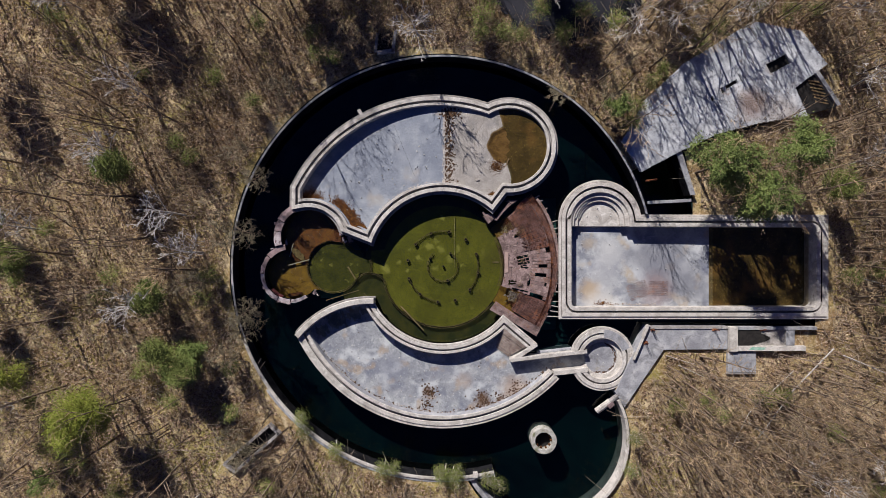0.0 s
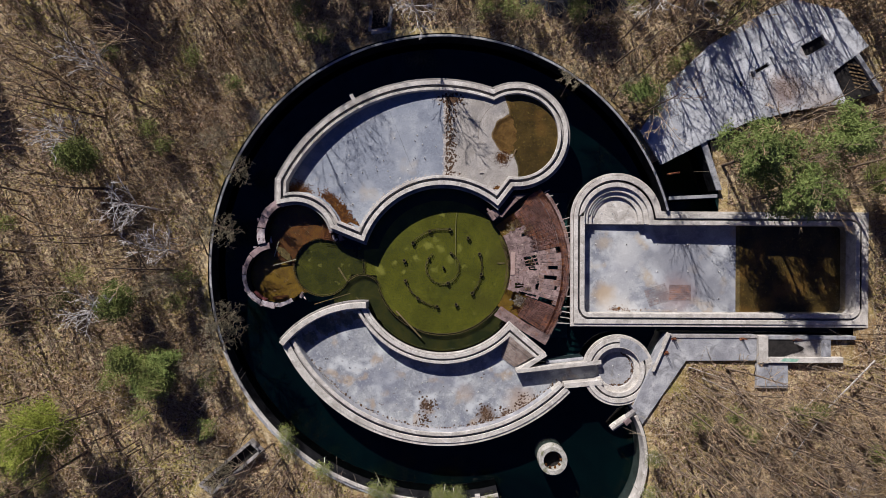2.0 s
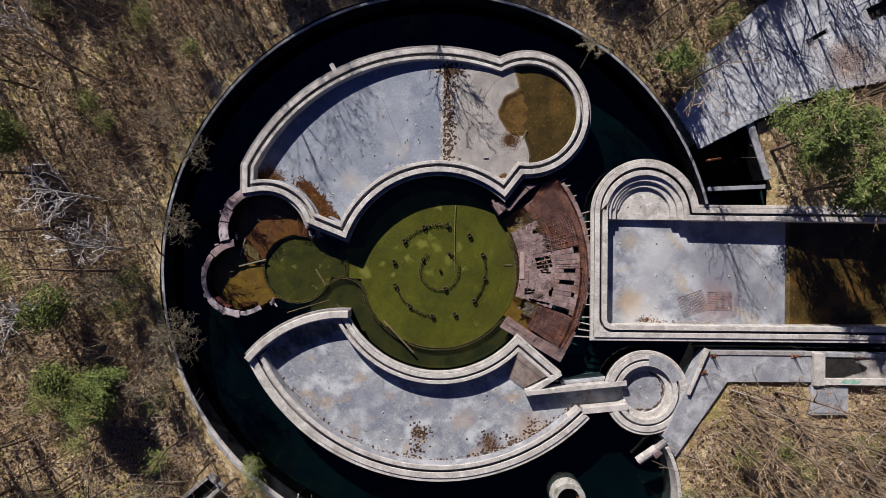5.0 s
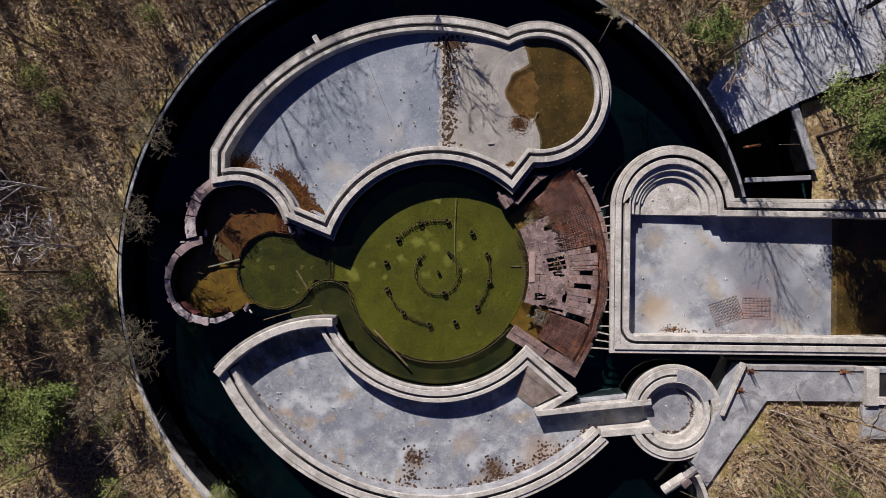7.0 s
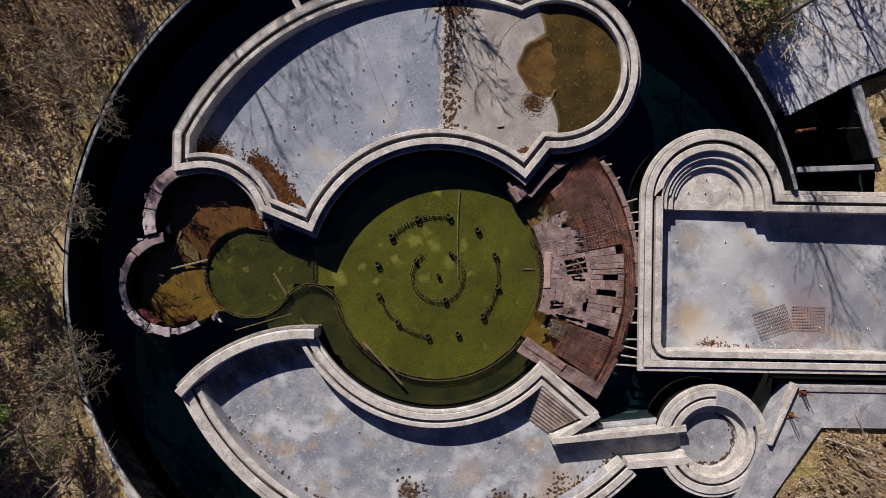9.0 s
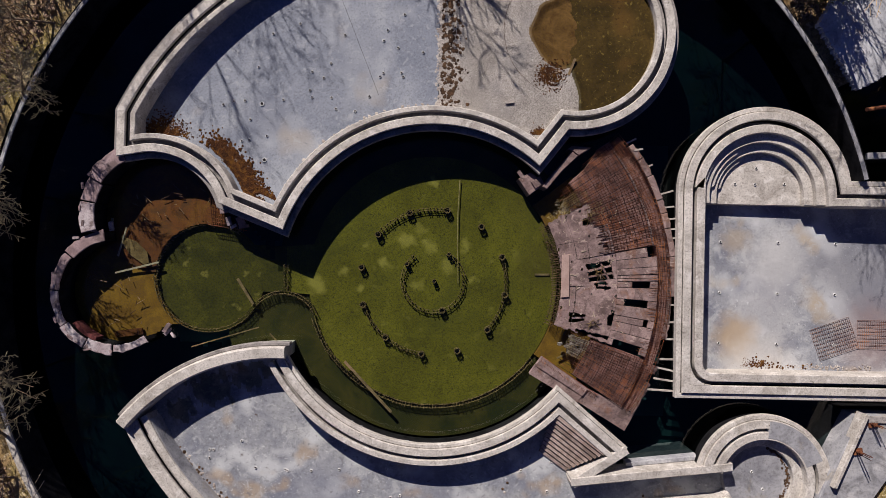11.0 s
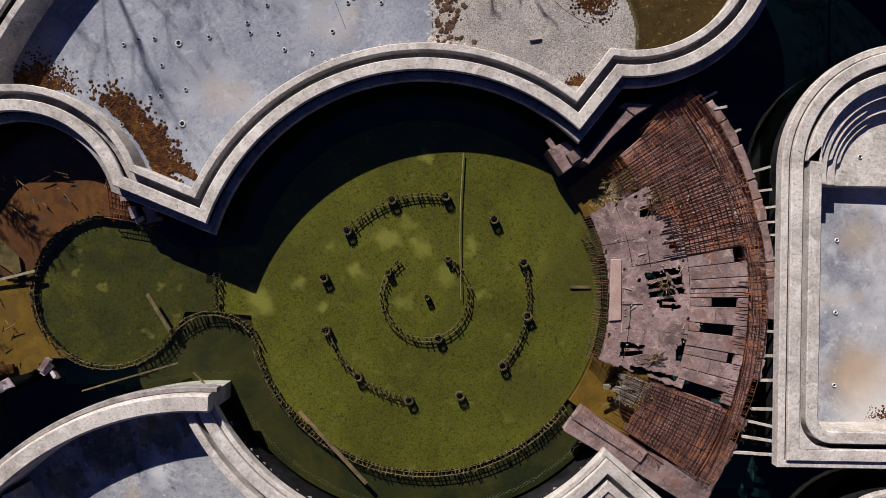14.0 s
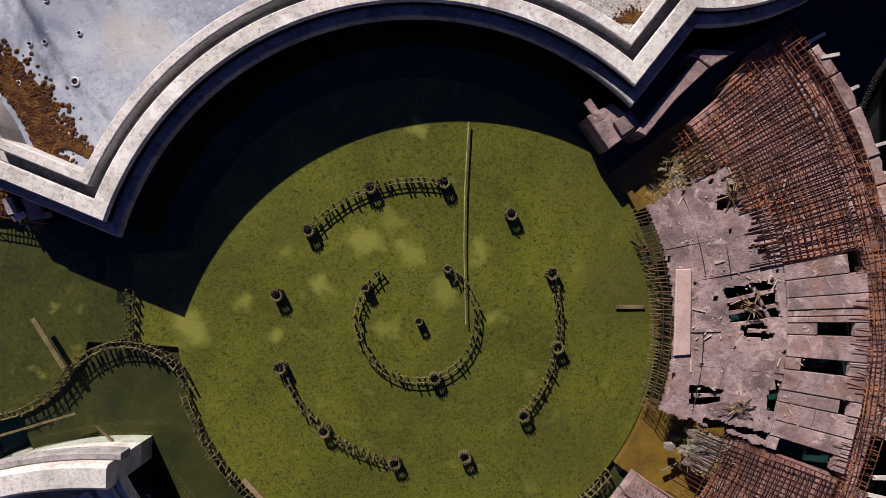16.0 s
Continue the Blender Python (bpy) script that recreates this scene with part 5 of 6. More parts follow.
plate = part("silt_plate", prism([(-16.66, 0.06), (-15.9, -0.2), (-15.3, -0.76), (-15.2, -1.3), (-15.42, -1.4), (-16.14, -0.92), (-16.6, -0.3)], -0.3, -0.2), WET_SAND)
tagged(plate, "flat ochre plate half sunk in the side basin", "slab")
beam_sunk = part("sunken_board", box(Geo(), (-16.2, -5.1, -0.3), (1.5, 0.35, 0.1), 8), BROWN_BED)
tagged(beam_sunk, "rotten brown board sunk in the ochre silt", "board")
for x, y, sx, sy, rz in ((-10.85, 1.0, 0.3, 0.55, 15), (-10.6, 0.72, 0.4, 0.2, 30), (-17.12, 0.6, 0.22, 0.6, 5), (-14.0, -4.95, 0.5, 0.25, 50), (-13.7, -5.15, 0.35, 0.15, 130)):
    tagged(part("rubble_block", box(Geo(), (x, y, 0.0), (sx * 0.8, sy * 0.8, 0.3), rz, (14, 10)), LILAC), "bleached broken concrete lump in the side basin", "rubble", "rubble lumps in the side basin")
for i in range(34):
    x, y = (r_br.uniform(-16.2, -12.0), r_br.uniform(0.9, 3.0)) if i < 22 else (r_br.uniform(-17.6, -15.4), r_br.uniform(-4.8, -1.6))
    s = part("stick", rod(Geo(), (x, y, -0.16), (x + r_br.uniform(-0.5, 0.5), y + r_br.uniform(-0.4, 0.4), -0.12), 0.022, 0.014, 5), WET_WOOD if i % 3 else DEBRIS)
    tagged(s, "dark stick lying in shallow rusty water", "stick", "sticks in the side basin")
mat = thing("bar_mat", "rusty bar mat at the side basin", "reinforcing mesh")
for i in range(16):
    part("bar", rod(Geo(), (-11.9 + 0.13 * i, 2.35 - 0.05 * i, 0.02), (-11.75 + 0.11 * i, 0.75 - 0.02 * i, -0.08), 0.018, 0.018, 3), RUST, mat, fix=False)
for i in range(8):
    part("cross_bar", rod(Geo(), (-12.0, 2.2 - 0.2 * i, -0.08), (-9.9, 1.7 - 0.17 * i, -0.06), 0.018, 0.018, 3), RUST, mat, fix=False)
for x, y, sx, sy, rz in ((-11.1, 1.55, 0.35, 0.3, 5), (-10.15, 0.95, 0.35, 0.6, 25), (-10.0, 0.72, 0.5, 0.16, 10), (-14.0, -4.75, 0.5, 0.2, 60)):
    b = part("rubble_block", box(Geo(), (x, y, 0.12), (sx, sy, 0.22), rz, (6, 4)), PINK_WALL)
    tagged(b, "pale broken concrete lump in the side basin", "rubble", "rubble lumps in the side basin")

for a0, a1 in ((-35, -18), (27, 38)):
    yb = part("shallow_bed", sector(6.78, 9.4, a0, a1, -0.9, -0.42), YELLOW_BED)
    tagged(yb, "ochre shallows beside the deck", "lagoon bed", kind="structure")

rng0 = random.Random(3)

# ---- east side: path, frame, pits, roof slab ----
path = thing("concrete_path", "grey concrete landing beside the moat with bar stubs", "path")
part("slab", prism([(22.2, -8.45), (20.35, -12.1), (18.75, -15.6), (19.75, -17.25), (24.0, -11.0), (30.9, -10.95), (30.9, -8.45)], -2.7, 1.36), SLAB, path)
part("kerb", prism([(22.2, -8.75), (30.9, -8.75), (30.9, -8.4), (22.2, -8.4)], 1.355, 1.46), WALL, path)
part("parapet", prism([(20.62, -12.0), (20.8, -12.05), (22.4, -8.3), (22.2, -8.22)], 1.0, 1.7), COPING, path, "leaning thin parapet")
for x, y in ((22.75, -8.8), (22.0, -10.2), (29.4, -8.75), (34.6, -8.8)):
    g = Geo()
    for k in range(5):
        ox, oy = rng0.uniform(-0.15, 0.15), rng0.uniform(-0.08, 0.08)
        rod(g, (x + ox, y + oy, 1.3), (x + ox * 1.3, y + oy * 1.3, 2.35 + rng0.uniform(-0.3, 0.2)), 0.025, 0.02, 4)
    box(g, (x, y, 1.4), (0.45, 0.3, 0.12), 10)
    tagged(part("column_bars", g, RUST, fix=False), "upright rusty column bars sticking out of the landing", "reinforcing bars", "column bars on the landing")

frame_ob = thing("pit_surround", "whitish concrete beam frame round a small flooded pit", "pit surround")
part("post", prism([(30.95, -11.15), (31.85, -11.15), (31.85, -8.5), (30.95, -8.5)], 0.6, 1.72), COPING, frame_ob)
part("beam", prism([(31.87, -11.1), (39.2, -11.1), (39.2, -10.55), (31.87, -10.55)], 0.6, 1.66), COPING, frame_ob, "whitewashed beam with a green stain")
part("beam", prism([(31.87, -8.85), (40.5, -8.85), (40.5, -8.5), (31.87, -8.5)], 0.6, 1.5), SLAB, frame_ob)
part("cross_beam", prism([(37.2, -10.53), (38.1, -10.53), (38.1, -8.87), (37.2, -8.87)], 0.6, 1.45), SLAB, frame_ob)
part("pit_floor", sheet(lambda x, y: (x > 31.8) & (x < 37.3) & (y > -10.6) & (y < -8.8), 31, -11, 38, -8, 0.15, lambda x, y: 1.34 + 0.05 * np.sin(x * 3) * np.sin(y * 4)), SAND, frame_ob, "sandy pit floor")
part("pit_water", sheet(lambda x, y: (x > 31.8) & (x < 35.0 + 0.5 * np.sin(y * 5)) & (y > -10.6 + 0.5 * smooth(33, 35, x)) & (y < -8.8), 31, -11, 38, -8, 0.08, lambda x, y: 1.405 + 0 * x), DARK, frame_ob, "black standing water")
part("stain", prism([(33.0, -10.95), (34.6, -11.0), (34.9, -10.7), (33.4, -10.65)], 1.655, 1.6645, b=0.002), surface("green_stain", [(0.3, (0.16, 0.36, 0.25)), (0.7, (0.36, 0.5, 0.42))], 3.0), frame_ob, "faded green paint")
lid = thing("concrete_box", "grey concrete slab box beside the frame", "slab")
part("slab", prism([(30.9, -13.45), (32.35, -13.45), (32.35, -11.2), (30.9, -11.2)], 0.8, 1.42), SLAB, lid)
part("slab", prism([(32.37, -13.45), (33.95, -13.45), (33.95, -11.2), (32.37, -11.2)], 0.8, 1.41), SLAB, lid)
part("edge", prism([(30.85, -13.65), (34.0, -13.65), (34.0, -13.47), (30.85, -13.47)], 0.8, 1.36), WALL, lid)

pit = thing("pit_wall", "concrete walls round a flooded square pit", "wall", kind="structure")
for plan, top in (([(25.2, 10.3), (26.75, 5.7), (27.25, 5.75), (25.75, 10.5)], 1.72), ([(22.2, 4.75), (26.9, 5.0), (26.9, 5.3), (22.2, 5.05)], 1.5)):
    body = part("wall", prism(plan, -2.7, top - 0.16), BANK, pit, "pit wall with the shade put into its colour")
    part("cap", prism(inset(plan, -0.02), top - 0.158, top), SLAB, body, "pale worn wall cap")
part("rusty_pipe", rod(Geo(), (21.9, 7.2, 1.75), (23.1, 7.4, 1.7), 0.1, 0.1, 8), RUST, pit)

HOLES = [((36.05, 19.75), 2.45, 1.15), ((31.0, 17.55), 1.5, 0.4), ((30.05, 16.9), 0.3, 0.6), ((29.0, 16.0), 0.35, 0.5)]
ROOF = [(21.3, 8.15), (25.3, 10.25), (29.4, 12.2), (34.0, 13.4), (39.2, 14.2), (37.85, 17.2), (39.9, 18.7), (41.3, 19.7), (38.6, 23.2), (33.4, 24.3), (26.0, 19.8), (21.7, 15.8), (19.3, 11.4)]


def roof_test(x, y):
    ok = inside(ROOF, x, y)
    for (hx, hy), w, h in HOLES:
        u, v = (x - hx) * 0.88 + (y - hy) * 0.475, -(x - hx) * 0.475 + (y - hy) * 0.88
        ok &= ~((abs(u) < w / 2) & (abs(v) < h / 2))
    return ok


roof = thing("cellar_roof", "grey concrete roof slab of a sunken cellar, littered with leaves", "roof slab")
part("slab", slab_sheet(roof_test, 18, 7, 43, 25, 0.1, 1.62, 1.95), ROOF_SLAB, roof)
# a black block close under the slab replaces the cellar's real darkness
part("cellar_floor", prism([(20.2, 11.2), (22, 9), (38.5, 14.6), (42.3, 15.2), (39.8, 19.0), (38.2, 22.4), (33.4, 23.6), (26.2, 19.2)], 1.0, 1.6), DARK, roof, "near-black block standing in for the unlit cellar")
part("stair_well", prism([(37.9, 17.2), (39.3, 14.3), (42.4, 15.2), (40.1, 18.7)], 1.3, 1.66), DARK, roof, "near-black block standing in for the stair well's shade")
for i in range(7):
    f = i / 7
    part("stair_slat", box(Geo(), (40.1 + 0.9 * f, 17.9 - 2.6 * f, 1.75 - 0.02 * i), (1.5, 0.14, 0.08), -8 - 6 * i % 11), WET_WOOD, roof, "rotten stair board")
part("side_wall", prism([(40.0, 18.75), (42.35, 15.2), (42.75, 15.4), (40.35, 19.0)], 1.0, 2.0), SLAB, roof)
part("stub_wall", box(Geo(), (31.95, 18.25, 2.0), (0.15, 0.9, 0.3), 28), SLAB, roof)

chute = thing("broken_pipe", "broken whitish concrete pipe end tilted over the moat", "pipe")
part("pipe", rod(Geo(), (16.95, -17.85, 0.5), (18.3, -16.65, 0.95), 0.36, 0.36, 10), COPING, chute)
part("collar", rod(Geo(), (18.25, -16.7, 0.95), (19.2, -15.85, 1.15), 0.3, 0.25, 8), WALL, chute)
part("lump", box(Geo(), (18.3, -17.0, 1.15), (0.7, 0.5, 0.3), 40, (10, 5)), PINK_WALL, chute)

well = thing("concrete_well", "open round concrete well standing in the moat", "well")
ring_pts = arc(11.07, -20.95, 1.42, 0, 350, 0.3)
part("ring", sweep(ring_pts, block(0, 0.5, -2.6, 1.15, 0.05)), surface("mossy_ring", [(0.3, (0.30, 0.29, 0.25)), (0.7, (0.52, 0.50, 0.45))], 1.4, GRIT, 8, 0.7, 0.95, 0.8, 10, stains=[((0.12, 0.13, 0.05), 1.2, 0.55, 0.7, 0.7)]), well)
part("water", prism(arc(11.07, -20.95, 0.95, 0, 340, 0.3), -0.5, 0.15), DARK, well, "dark water inside")
for i in range(10):
    a = 0.63 * i
    part("moss_tuft", box(Geo(), (11.07 + 0.86 * math.cos(a), -20.95 + 0.86 * math.sin(a), 0.7), (0.28, 0.2, 0.25), 57.3 * a), MOSS, well)

ruin = thing("ruined_trench", "roofless concrete trench walls in the wood", "ruin")
for a, b in (((-23.2, -23.0), (-18.4, -18.9)), ((-22.0, -23.8), (-17.3, -19.7)), ((-18.5, -18.8), (-17.4, -19.8)), ((-23.3, -23.0), (-22.0, -23.9))):
    l = math.hypot(b[0] - a[0], b[1] - a[1])
    part("wall", box(Geo(), ((a[0] + b[0]) / 2, (a[1] + b[1]) / 2, 1.75), (l, 0.28, 1.0), math.degrees(math.atan2(b[1] - a[1], b[0] - a[0]))), WALL, ruin)
part("floor", prism([(-23.1, -23.1), (-22.1, -23.8), (-17.5, -19.7), (-18.4, -18.9)], 1.2, 1.72), DARK, ruin, "near-black trench floor")
inlet = thing("inlet_box", "small concrete inlet chamber at the moat's edge", "inlet")
part("wall", box(Geo(), (-5.1, 22.1, 1.7), (0.28, 2.4, 0.9), -8), SLAB, inlet)
part("wall", box(Geo(), (-6.0, 21.0, 1.75), (1.9, 0.35, 0.8), 8), SLAB, inlet)
part("wall", box(Geo(), (-7.0, 22.0, 1.6), (0.25, 2.0, 0.9), -6), SLAB, inlet)
part("floor", prism([(-7.0, 21.1), (-5.3, 21.3), (-5.3, 23.2), (-7.1, 23.0)], 1.3, 1.78), DARK, inlet, "near-black slab standing in for the chamber's unlit inside")
stones = part("marker_block", box(Geo(), (3.6, -24.3, 1.85), (0.5, 0.55, 0.5), 5), COPING)
tagged(stones, "small whitish concrete block on the bank", "block")

# ---- things lying in the basins ----
def nozzle(x, y, z, r):
    ob = thing("floor_nozzle", "round white floor nozzle in the pool screed", "nozzle", "floor nozzles", (x, y, z))
    n = 12
    ring = [(r * math.cos(6.2832 * i / n), r * math.sin(6.2832 * i / n)) for i in range(n)]
    part("ring", sweep(ring, block(0, r * 0.3, -0.02, 0.05, 0.012)), WHITE, ob)
    part("hole", prism([(x1 * 0.75, y1 * 0.75) for x1, y1 in ring], -0.02, 0.012, b=0.004), DARK, ob, "dark hole")
    return ob


first, second = nozzle(-9.07, 7.18, float(up_z(-9.07)), 0.12), nozzle(-4.14, 6.85, float(up_z(-4.14)), 0.075)
near = [(-9.28, 9.12), (-7.94, 7.4), (-6.42, 7.56), (-11.13, 7.13), (-9.71, 5.27), (-8.78, 5.49), (-10.11, 5.21), (-10.39, 4.19), (-8.88, 4.23), (-9.68, 6.36), (-11.14, 4.18), (-5.15, 6.96), (-2.7, 10.55), (-5.45, 9.35), (-1.94, 10.18), (-3.4, 7.63), (-1.65, 8.67), (-5.82, 8.58)]
r_n = random.Random(21)
near += [(x, y) for x, y in ((r_n.uniform(-13, 0), r_n.uniform(7, 15)) for _ in range(60)) if math.hypot(x + 0.5, y + 1.1) < 15.6 and math.hypot(x - OX, y - OY) > 9.8][:16]
for i, (x, y) in enumerate(near):
    copy_thing(first if i == 8 else second, pose(x, y, float(up_z(x))))
for x, y in [(x, y) for x, y in ((r_n.uniform(-13, 9), r_n.uniform(-18.5, -9.5)) for _ in range(120)) if 10 < math.hypot(x - OX, y - OY) < 15.6][:34]:
    copy_thing(second, pose(x, y, LOW_Z))
for i in range(5):
    for j in range(3):
        x, y = 15.4 + 3.1 * i, -5.0 + 2.7 * j
        copy_thing(second, pose(x, y, float(pool_z(x, y))))
for x, y in ((17.0, 4.3), (18.5, 3.5), (16.95, 3.45), (15.9, 3.45)):
    copy_thing(second, pose(x, y, 0.51))
for x, y in ((17.1, -11.7), (17.7, -12.6)):
    copy_thing(second, pose(x, y, 0.42))


def lumps(name, label, spots, s0, s1, level, material, seed, flat=0.45, on_slope=False):
    """Many small clods in one mesh."""
    r4, g = random.Random(seed), Geo()
    for x, y in spots:
        s = r4.uniform(s0, s1)
        a = r4.uniform(0, 6)
        z = float(up_z(x)) + level if on_slope else level
        vs = [(x, y, z + s * flat)]
        for k in range(6):
            q = s * r4.uniform(0.6, 1.2)
            vs.append((x + q * math.cos(a + k * 1.047), y + q * math.sin(a + k * 1.047), z + s * flat * 0.35))
        for k in range(6):
            q = s * r4.uniform(0.9, 1.3)
            vs.append((x + q * math.cos(a + k * 1.047), y + q * math.sin(a + k * 1.047), z - 0.02))
        g.add(vs, [(0, 1 + k, 1 + (k + 1) % 6) for k in range(6)] + [(1 + k, 7 + k, 7 + (k + 1) % 6, 1 + (k + 1) % 6) for k in range(6)])
    return tagged(part(name, g, material, fix=False), label, "debris", kind="stuff")


r_l = random.Random(31)
lumps("leaf_clods", "dark leaf clods in a band across the kidney pool floor", [(0.35 + abs(r_l.gauss(0, 0.35)) + (0.35 if r_l.random() < 0.4 else 0), r_l.uniform(6.8, 15.2)) for _ in range(520)], 0.03, 0.11, 0.0, DEBRIS, 1, 0.3, on_slope=True)
lumps("leaf_clods", "dark leaves heaped where the band meets the wall", [(r_l.gauss(0.9, 0.6), 14.6 + r_l.gauss(0, 0.25)) for _ in range(150)], 0.04, 0.12, 0.0, DEBRIS, 2, 0.3, on_slope=True)
lumps("rubble_crumbs", "pale crumbs along the screed joint", [(0.22 + r_l.gauss(0, 0.07), r_l.uniform(6.6, 15.3)) for _ in range(300)], 0.03, 0.08, 0.0, RUBBLE, 3, 0.3, on_slope=True)
lumps("leaf_heap", "heap of brown leaves and splinters at the puddle", [(6.0 + r_l.gauss(0, 0.32), 8.85 + r_l.gauss(0, 0.3)) for _ in range(900)], 0.02, 0.05, 0.0, MOSS, 4, 1.0, on_slope=True)
for i in range(14):
    x, y, a = 6.0 + r_l.gauss(0, 0.28), 8.9 + r_l.gauss(0, 0.28), r_l.uniform(0, 6.28)
    l = r_l.uniform(0.1, 0.3)
    tagged(part("splinter", rod(Geo(), (x, y, float(up_z(6)) + 0.06), (x + l * math.cos(a), y + l * math.sin(a), float(up_z(6)) + 0.1), 0.014, 0.01, 4), DEAD_WOOD if i % 2 else DEBRIS), "wooden splinter in the leaf heap", "splinter", "splinters in the leaf heap")
lumps("rubble_crumbs", "pale splinters on the leaf heap", [(6.0 + r_l.gauss(0, 0.3), 8.75 + r_l.gauss(0, 0.3)) for _ in range(12)], 0.02, 0.05, 0.03, RUBBLE, 5, on_slope=True)
edge_in = UPPER_PATH.loop(1.1)
edge_spots = [(p[0] + r_l.gauss(0, 0.06), p[1] + r_l.gauss(0, 0.06)) for p in edge_in for _ in range(2) if math.hypot(p[0] - OX, p[1] - OY) < 10.5 and p[0] < 1.5]
lumps("rubble_crumbs", "crumbled mortar along the pool wall", edge_spots, 0.04, 0.1, 0.0, RUBBLE, 6, 0.4, on_slope=True)
low_in = inset(LOWER, 1.3)
low_spots = [(p[0] + r_l.gauss(0, 0.12), p[1] + r_l.gauss(0, 0.12)) for p in low_in for _ in range(5) if p[1] < -11 and p[0] < 11.5]
lumps("leaf_clods", "brown leaves along the crescent pool wall", low_spots[::2], 0.04, 0.13, LOW_Z, DEBRIS, 7, 0.3)
lumps("rubble_crumbs", "pale mortar crumbs along the crescent pool wall", low_spots[1::2], 0.03, 0.09, LOW_Z, RUBBLE, 8, 0.4)
spots = []
for cx, cy, s, n in ((-1.4, -15.75, 0.4, 90), (-1.65, -17.2, 0.35, 50), (4.4, -16.6, 0.45, 80), (8.4, -15.6, 0.5, 90), (4.9, -17.2, 0.3, 40), (6.6, -16.7, 0.4, 60)):
    spots += [(cx + r_l.gauss(0, s), cy + r_l.gauss(0, s)) for _ in range(n)]
lumps("leaf_clods", "patches of rotten brown leaves on the pool floor", [p for p in spots if math.hypot(p[0] - OX, p[1] - OY) < 16.1], 0.04, 0.12, LOW_Z, DEBRIS, 9, 0.25)
spots = [(14.7 + abs(r_l.gauss(0, 1.9)), -6.3 + abs(r_l.gauss(0, 0.14))) for _ in range(420)] + [(cx + r_l.gauss(0, 0.16), -6.2 + abs(r_l.gauss(0, 0.2))) for cx in (15.4, 16.2, 16.9, 17.3, 17.7) for _ in range(60)]
lumps("leaf_clods", "yellowish moss clods in the pool corner", spots, 0.02, 0.065, 0.03, MOSS, 10, 0.4)
lumps("rubble_crumbs", "pale crumbs in the pool corner", [(14.6 + r_l.uniform(0, 9), -6.3 + abs(r_l.gauss(0, 0.12))) for _ in range(160)], 0.03, 0.07, 0.0, RUBBLE, 11)
lumps("rubble_crumbs", "brown dirt ring round the plunge pool floor", [(17.4 + 1.62 * math.cos(a) + r_l.gauss(0, 0.06), -12.0 + 1.62 * math.sin(a) + r_l.gauss(0, 0.06)) for a in [r_l.uniform(-1.9, 1.3) for _ in range(120)]], 0.03, 0.09, 0.42, DEBRIS, 12, 0.3)
lumps("dead_leaves", "brown leaves drifted on the cellar roof", [(33.6 + r_l.gauss(0, 1.5), 15.6 + r_l.gauss(0, 0.8)) for _ in range(1500)] + [(31 + 8 * r_l.random(), 13.6 + r_l.gauss(0.3, 0.3)) for _ in range(300)], 0.02, 0.05, 1.95, DEBRIS, 13, 0.25)


moss_a = [(-14.45 + (4.82 + abs(r_l.gauss(0, 0.5))) * math.cos(a), 0.72 + (4.82 + abs(r_l.gauss(0, 0.5))) * math.sin(a)) for a in [radians(r_l.gauss(36, 10)) for _ in range(3400)]]
moss_b = [(-9.35 + 0.25 * k - 0.1 * j, 2.62 - 0.115 * k + 0.26 * j) for k, j in [(r_l.uniform(-2, 4.6), abs(r_l.gauss(0, 0.7))) for _ in range(1300)]]
moss_c = [(-14.45 + (4.8 + abs(r_l.gauss(0, 0.45))) * math.cos(a), 0.72 + (4.8 + abs(r_l.gauss(0, 0.45))) * math.sin(a)) for a in [radians(r_l.gauss(90, 8)) for _ in range(1500)]]
lumps("moss_clods", "rust-brown moss along the kidney pool's inner bend", moss_a, 0.03, 0.085, 0.0, MOSS, 41, 0.8, on_slope=True)
lumps("moss_clods", "yellowish moss in the tip of the kidney pool", moss_b, 0.018, 0.05, 0.0, MOSS, 42, 0.8, on_slope=True)
lumps("moss_clods", "yellowish moss in the corner of the kidney pool", moss_c, 0.018, 0.055, 0.0, MOSS, 43, 0.8, on_slope=True)
lumps("moss_clods", "dry moss in the pool's pointed corner", [(5.5 + r_l.gauss(0, 0.22), 5.75 + abs(r_l.gauss(0, 0.2))) for _ in range(260)], 0.015, 0.045, 0.0, MOSS, 44, 0.8, on_slope=True)
curve = part("joint", chain(Geo(), [(x, y, float(up_z(x)) + 0.001) for x, y in arc(7.0, 11.2, 3.45, 118, 250, 0.4)], 0.012), DEBRIS)
tagged(curve, "thin curved joint in the gravelly screed", "joint", kind="structure")
post = part("plank", box(Geo(), (7.1, 9.3, END_Z + 0.03), (0.9, 0.12, 0.06), 68), WET_WOOD)
tagged(post, "short weathered plank at the puddle's edge", "plank")
brick = part("lump", box(Geo(), (3.9, 7.4, float(up_z(3.9)) + 0.05), (0.42, 0.13, 0.1), 8), RUBBLE)
tagged(brick, "pale broken lump on the pool floor", "rubble")
for cx, cy, w, h, rz in ((21.6, -4.65, 2.2, 1.7, 20), (23.9, -4.4, 2.1, 1.5, 0)):
    mat = thing("bar_mat", "rusty reinforcing mat lying on the pool floor", "reinforcing mesh", "bar mats in the pool")
    m = pose(cx, cy, float(pool_z(cx, cy)) + 0.03, 0, 0, rz)
    for i in range(22):
        u = -w / 2 + w * i / 21
        part("bar", rod(Geo(), m @ Vector((u, -h / 2, 0)), m @ Vector((u, h / 2, 0)), 0.008, 0.008, 3), RUST, mat, fix=False)
    for i in range(9):
        v = -h / 2 + h * i / 8
        part("cross_bar", rod(Geo(), m @ Vector((-w / 2, v, 0.03)), m @ Vector((w / 2, v, 0.03)), 0.011, 0.011, 3), RUST, mat, fix=False)
crack = Geo()
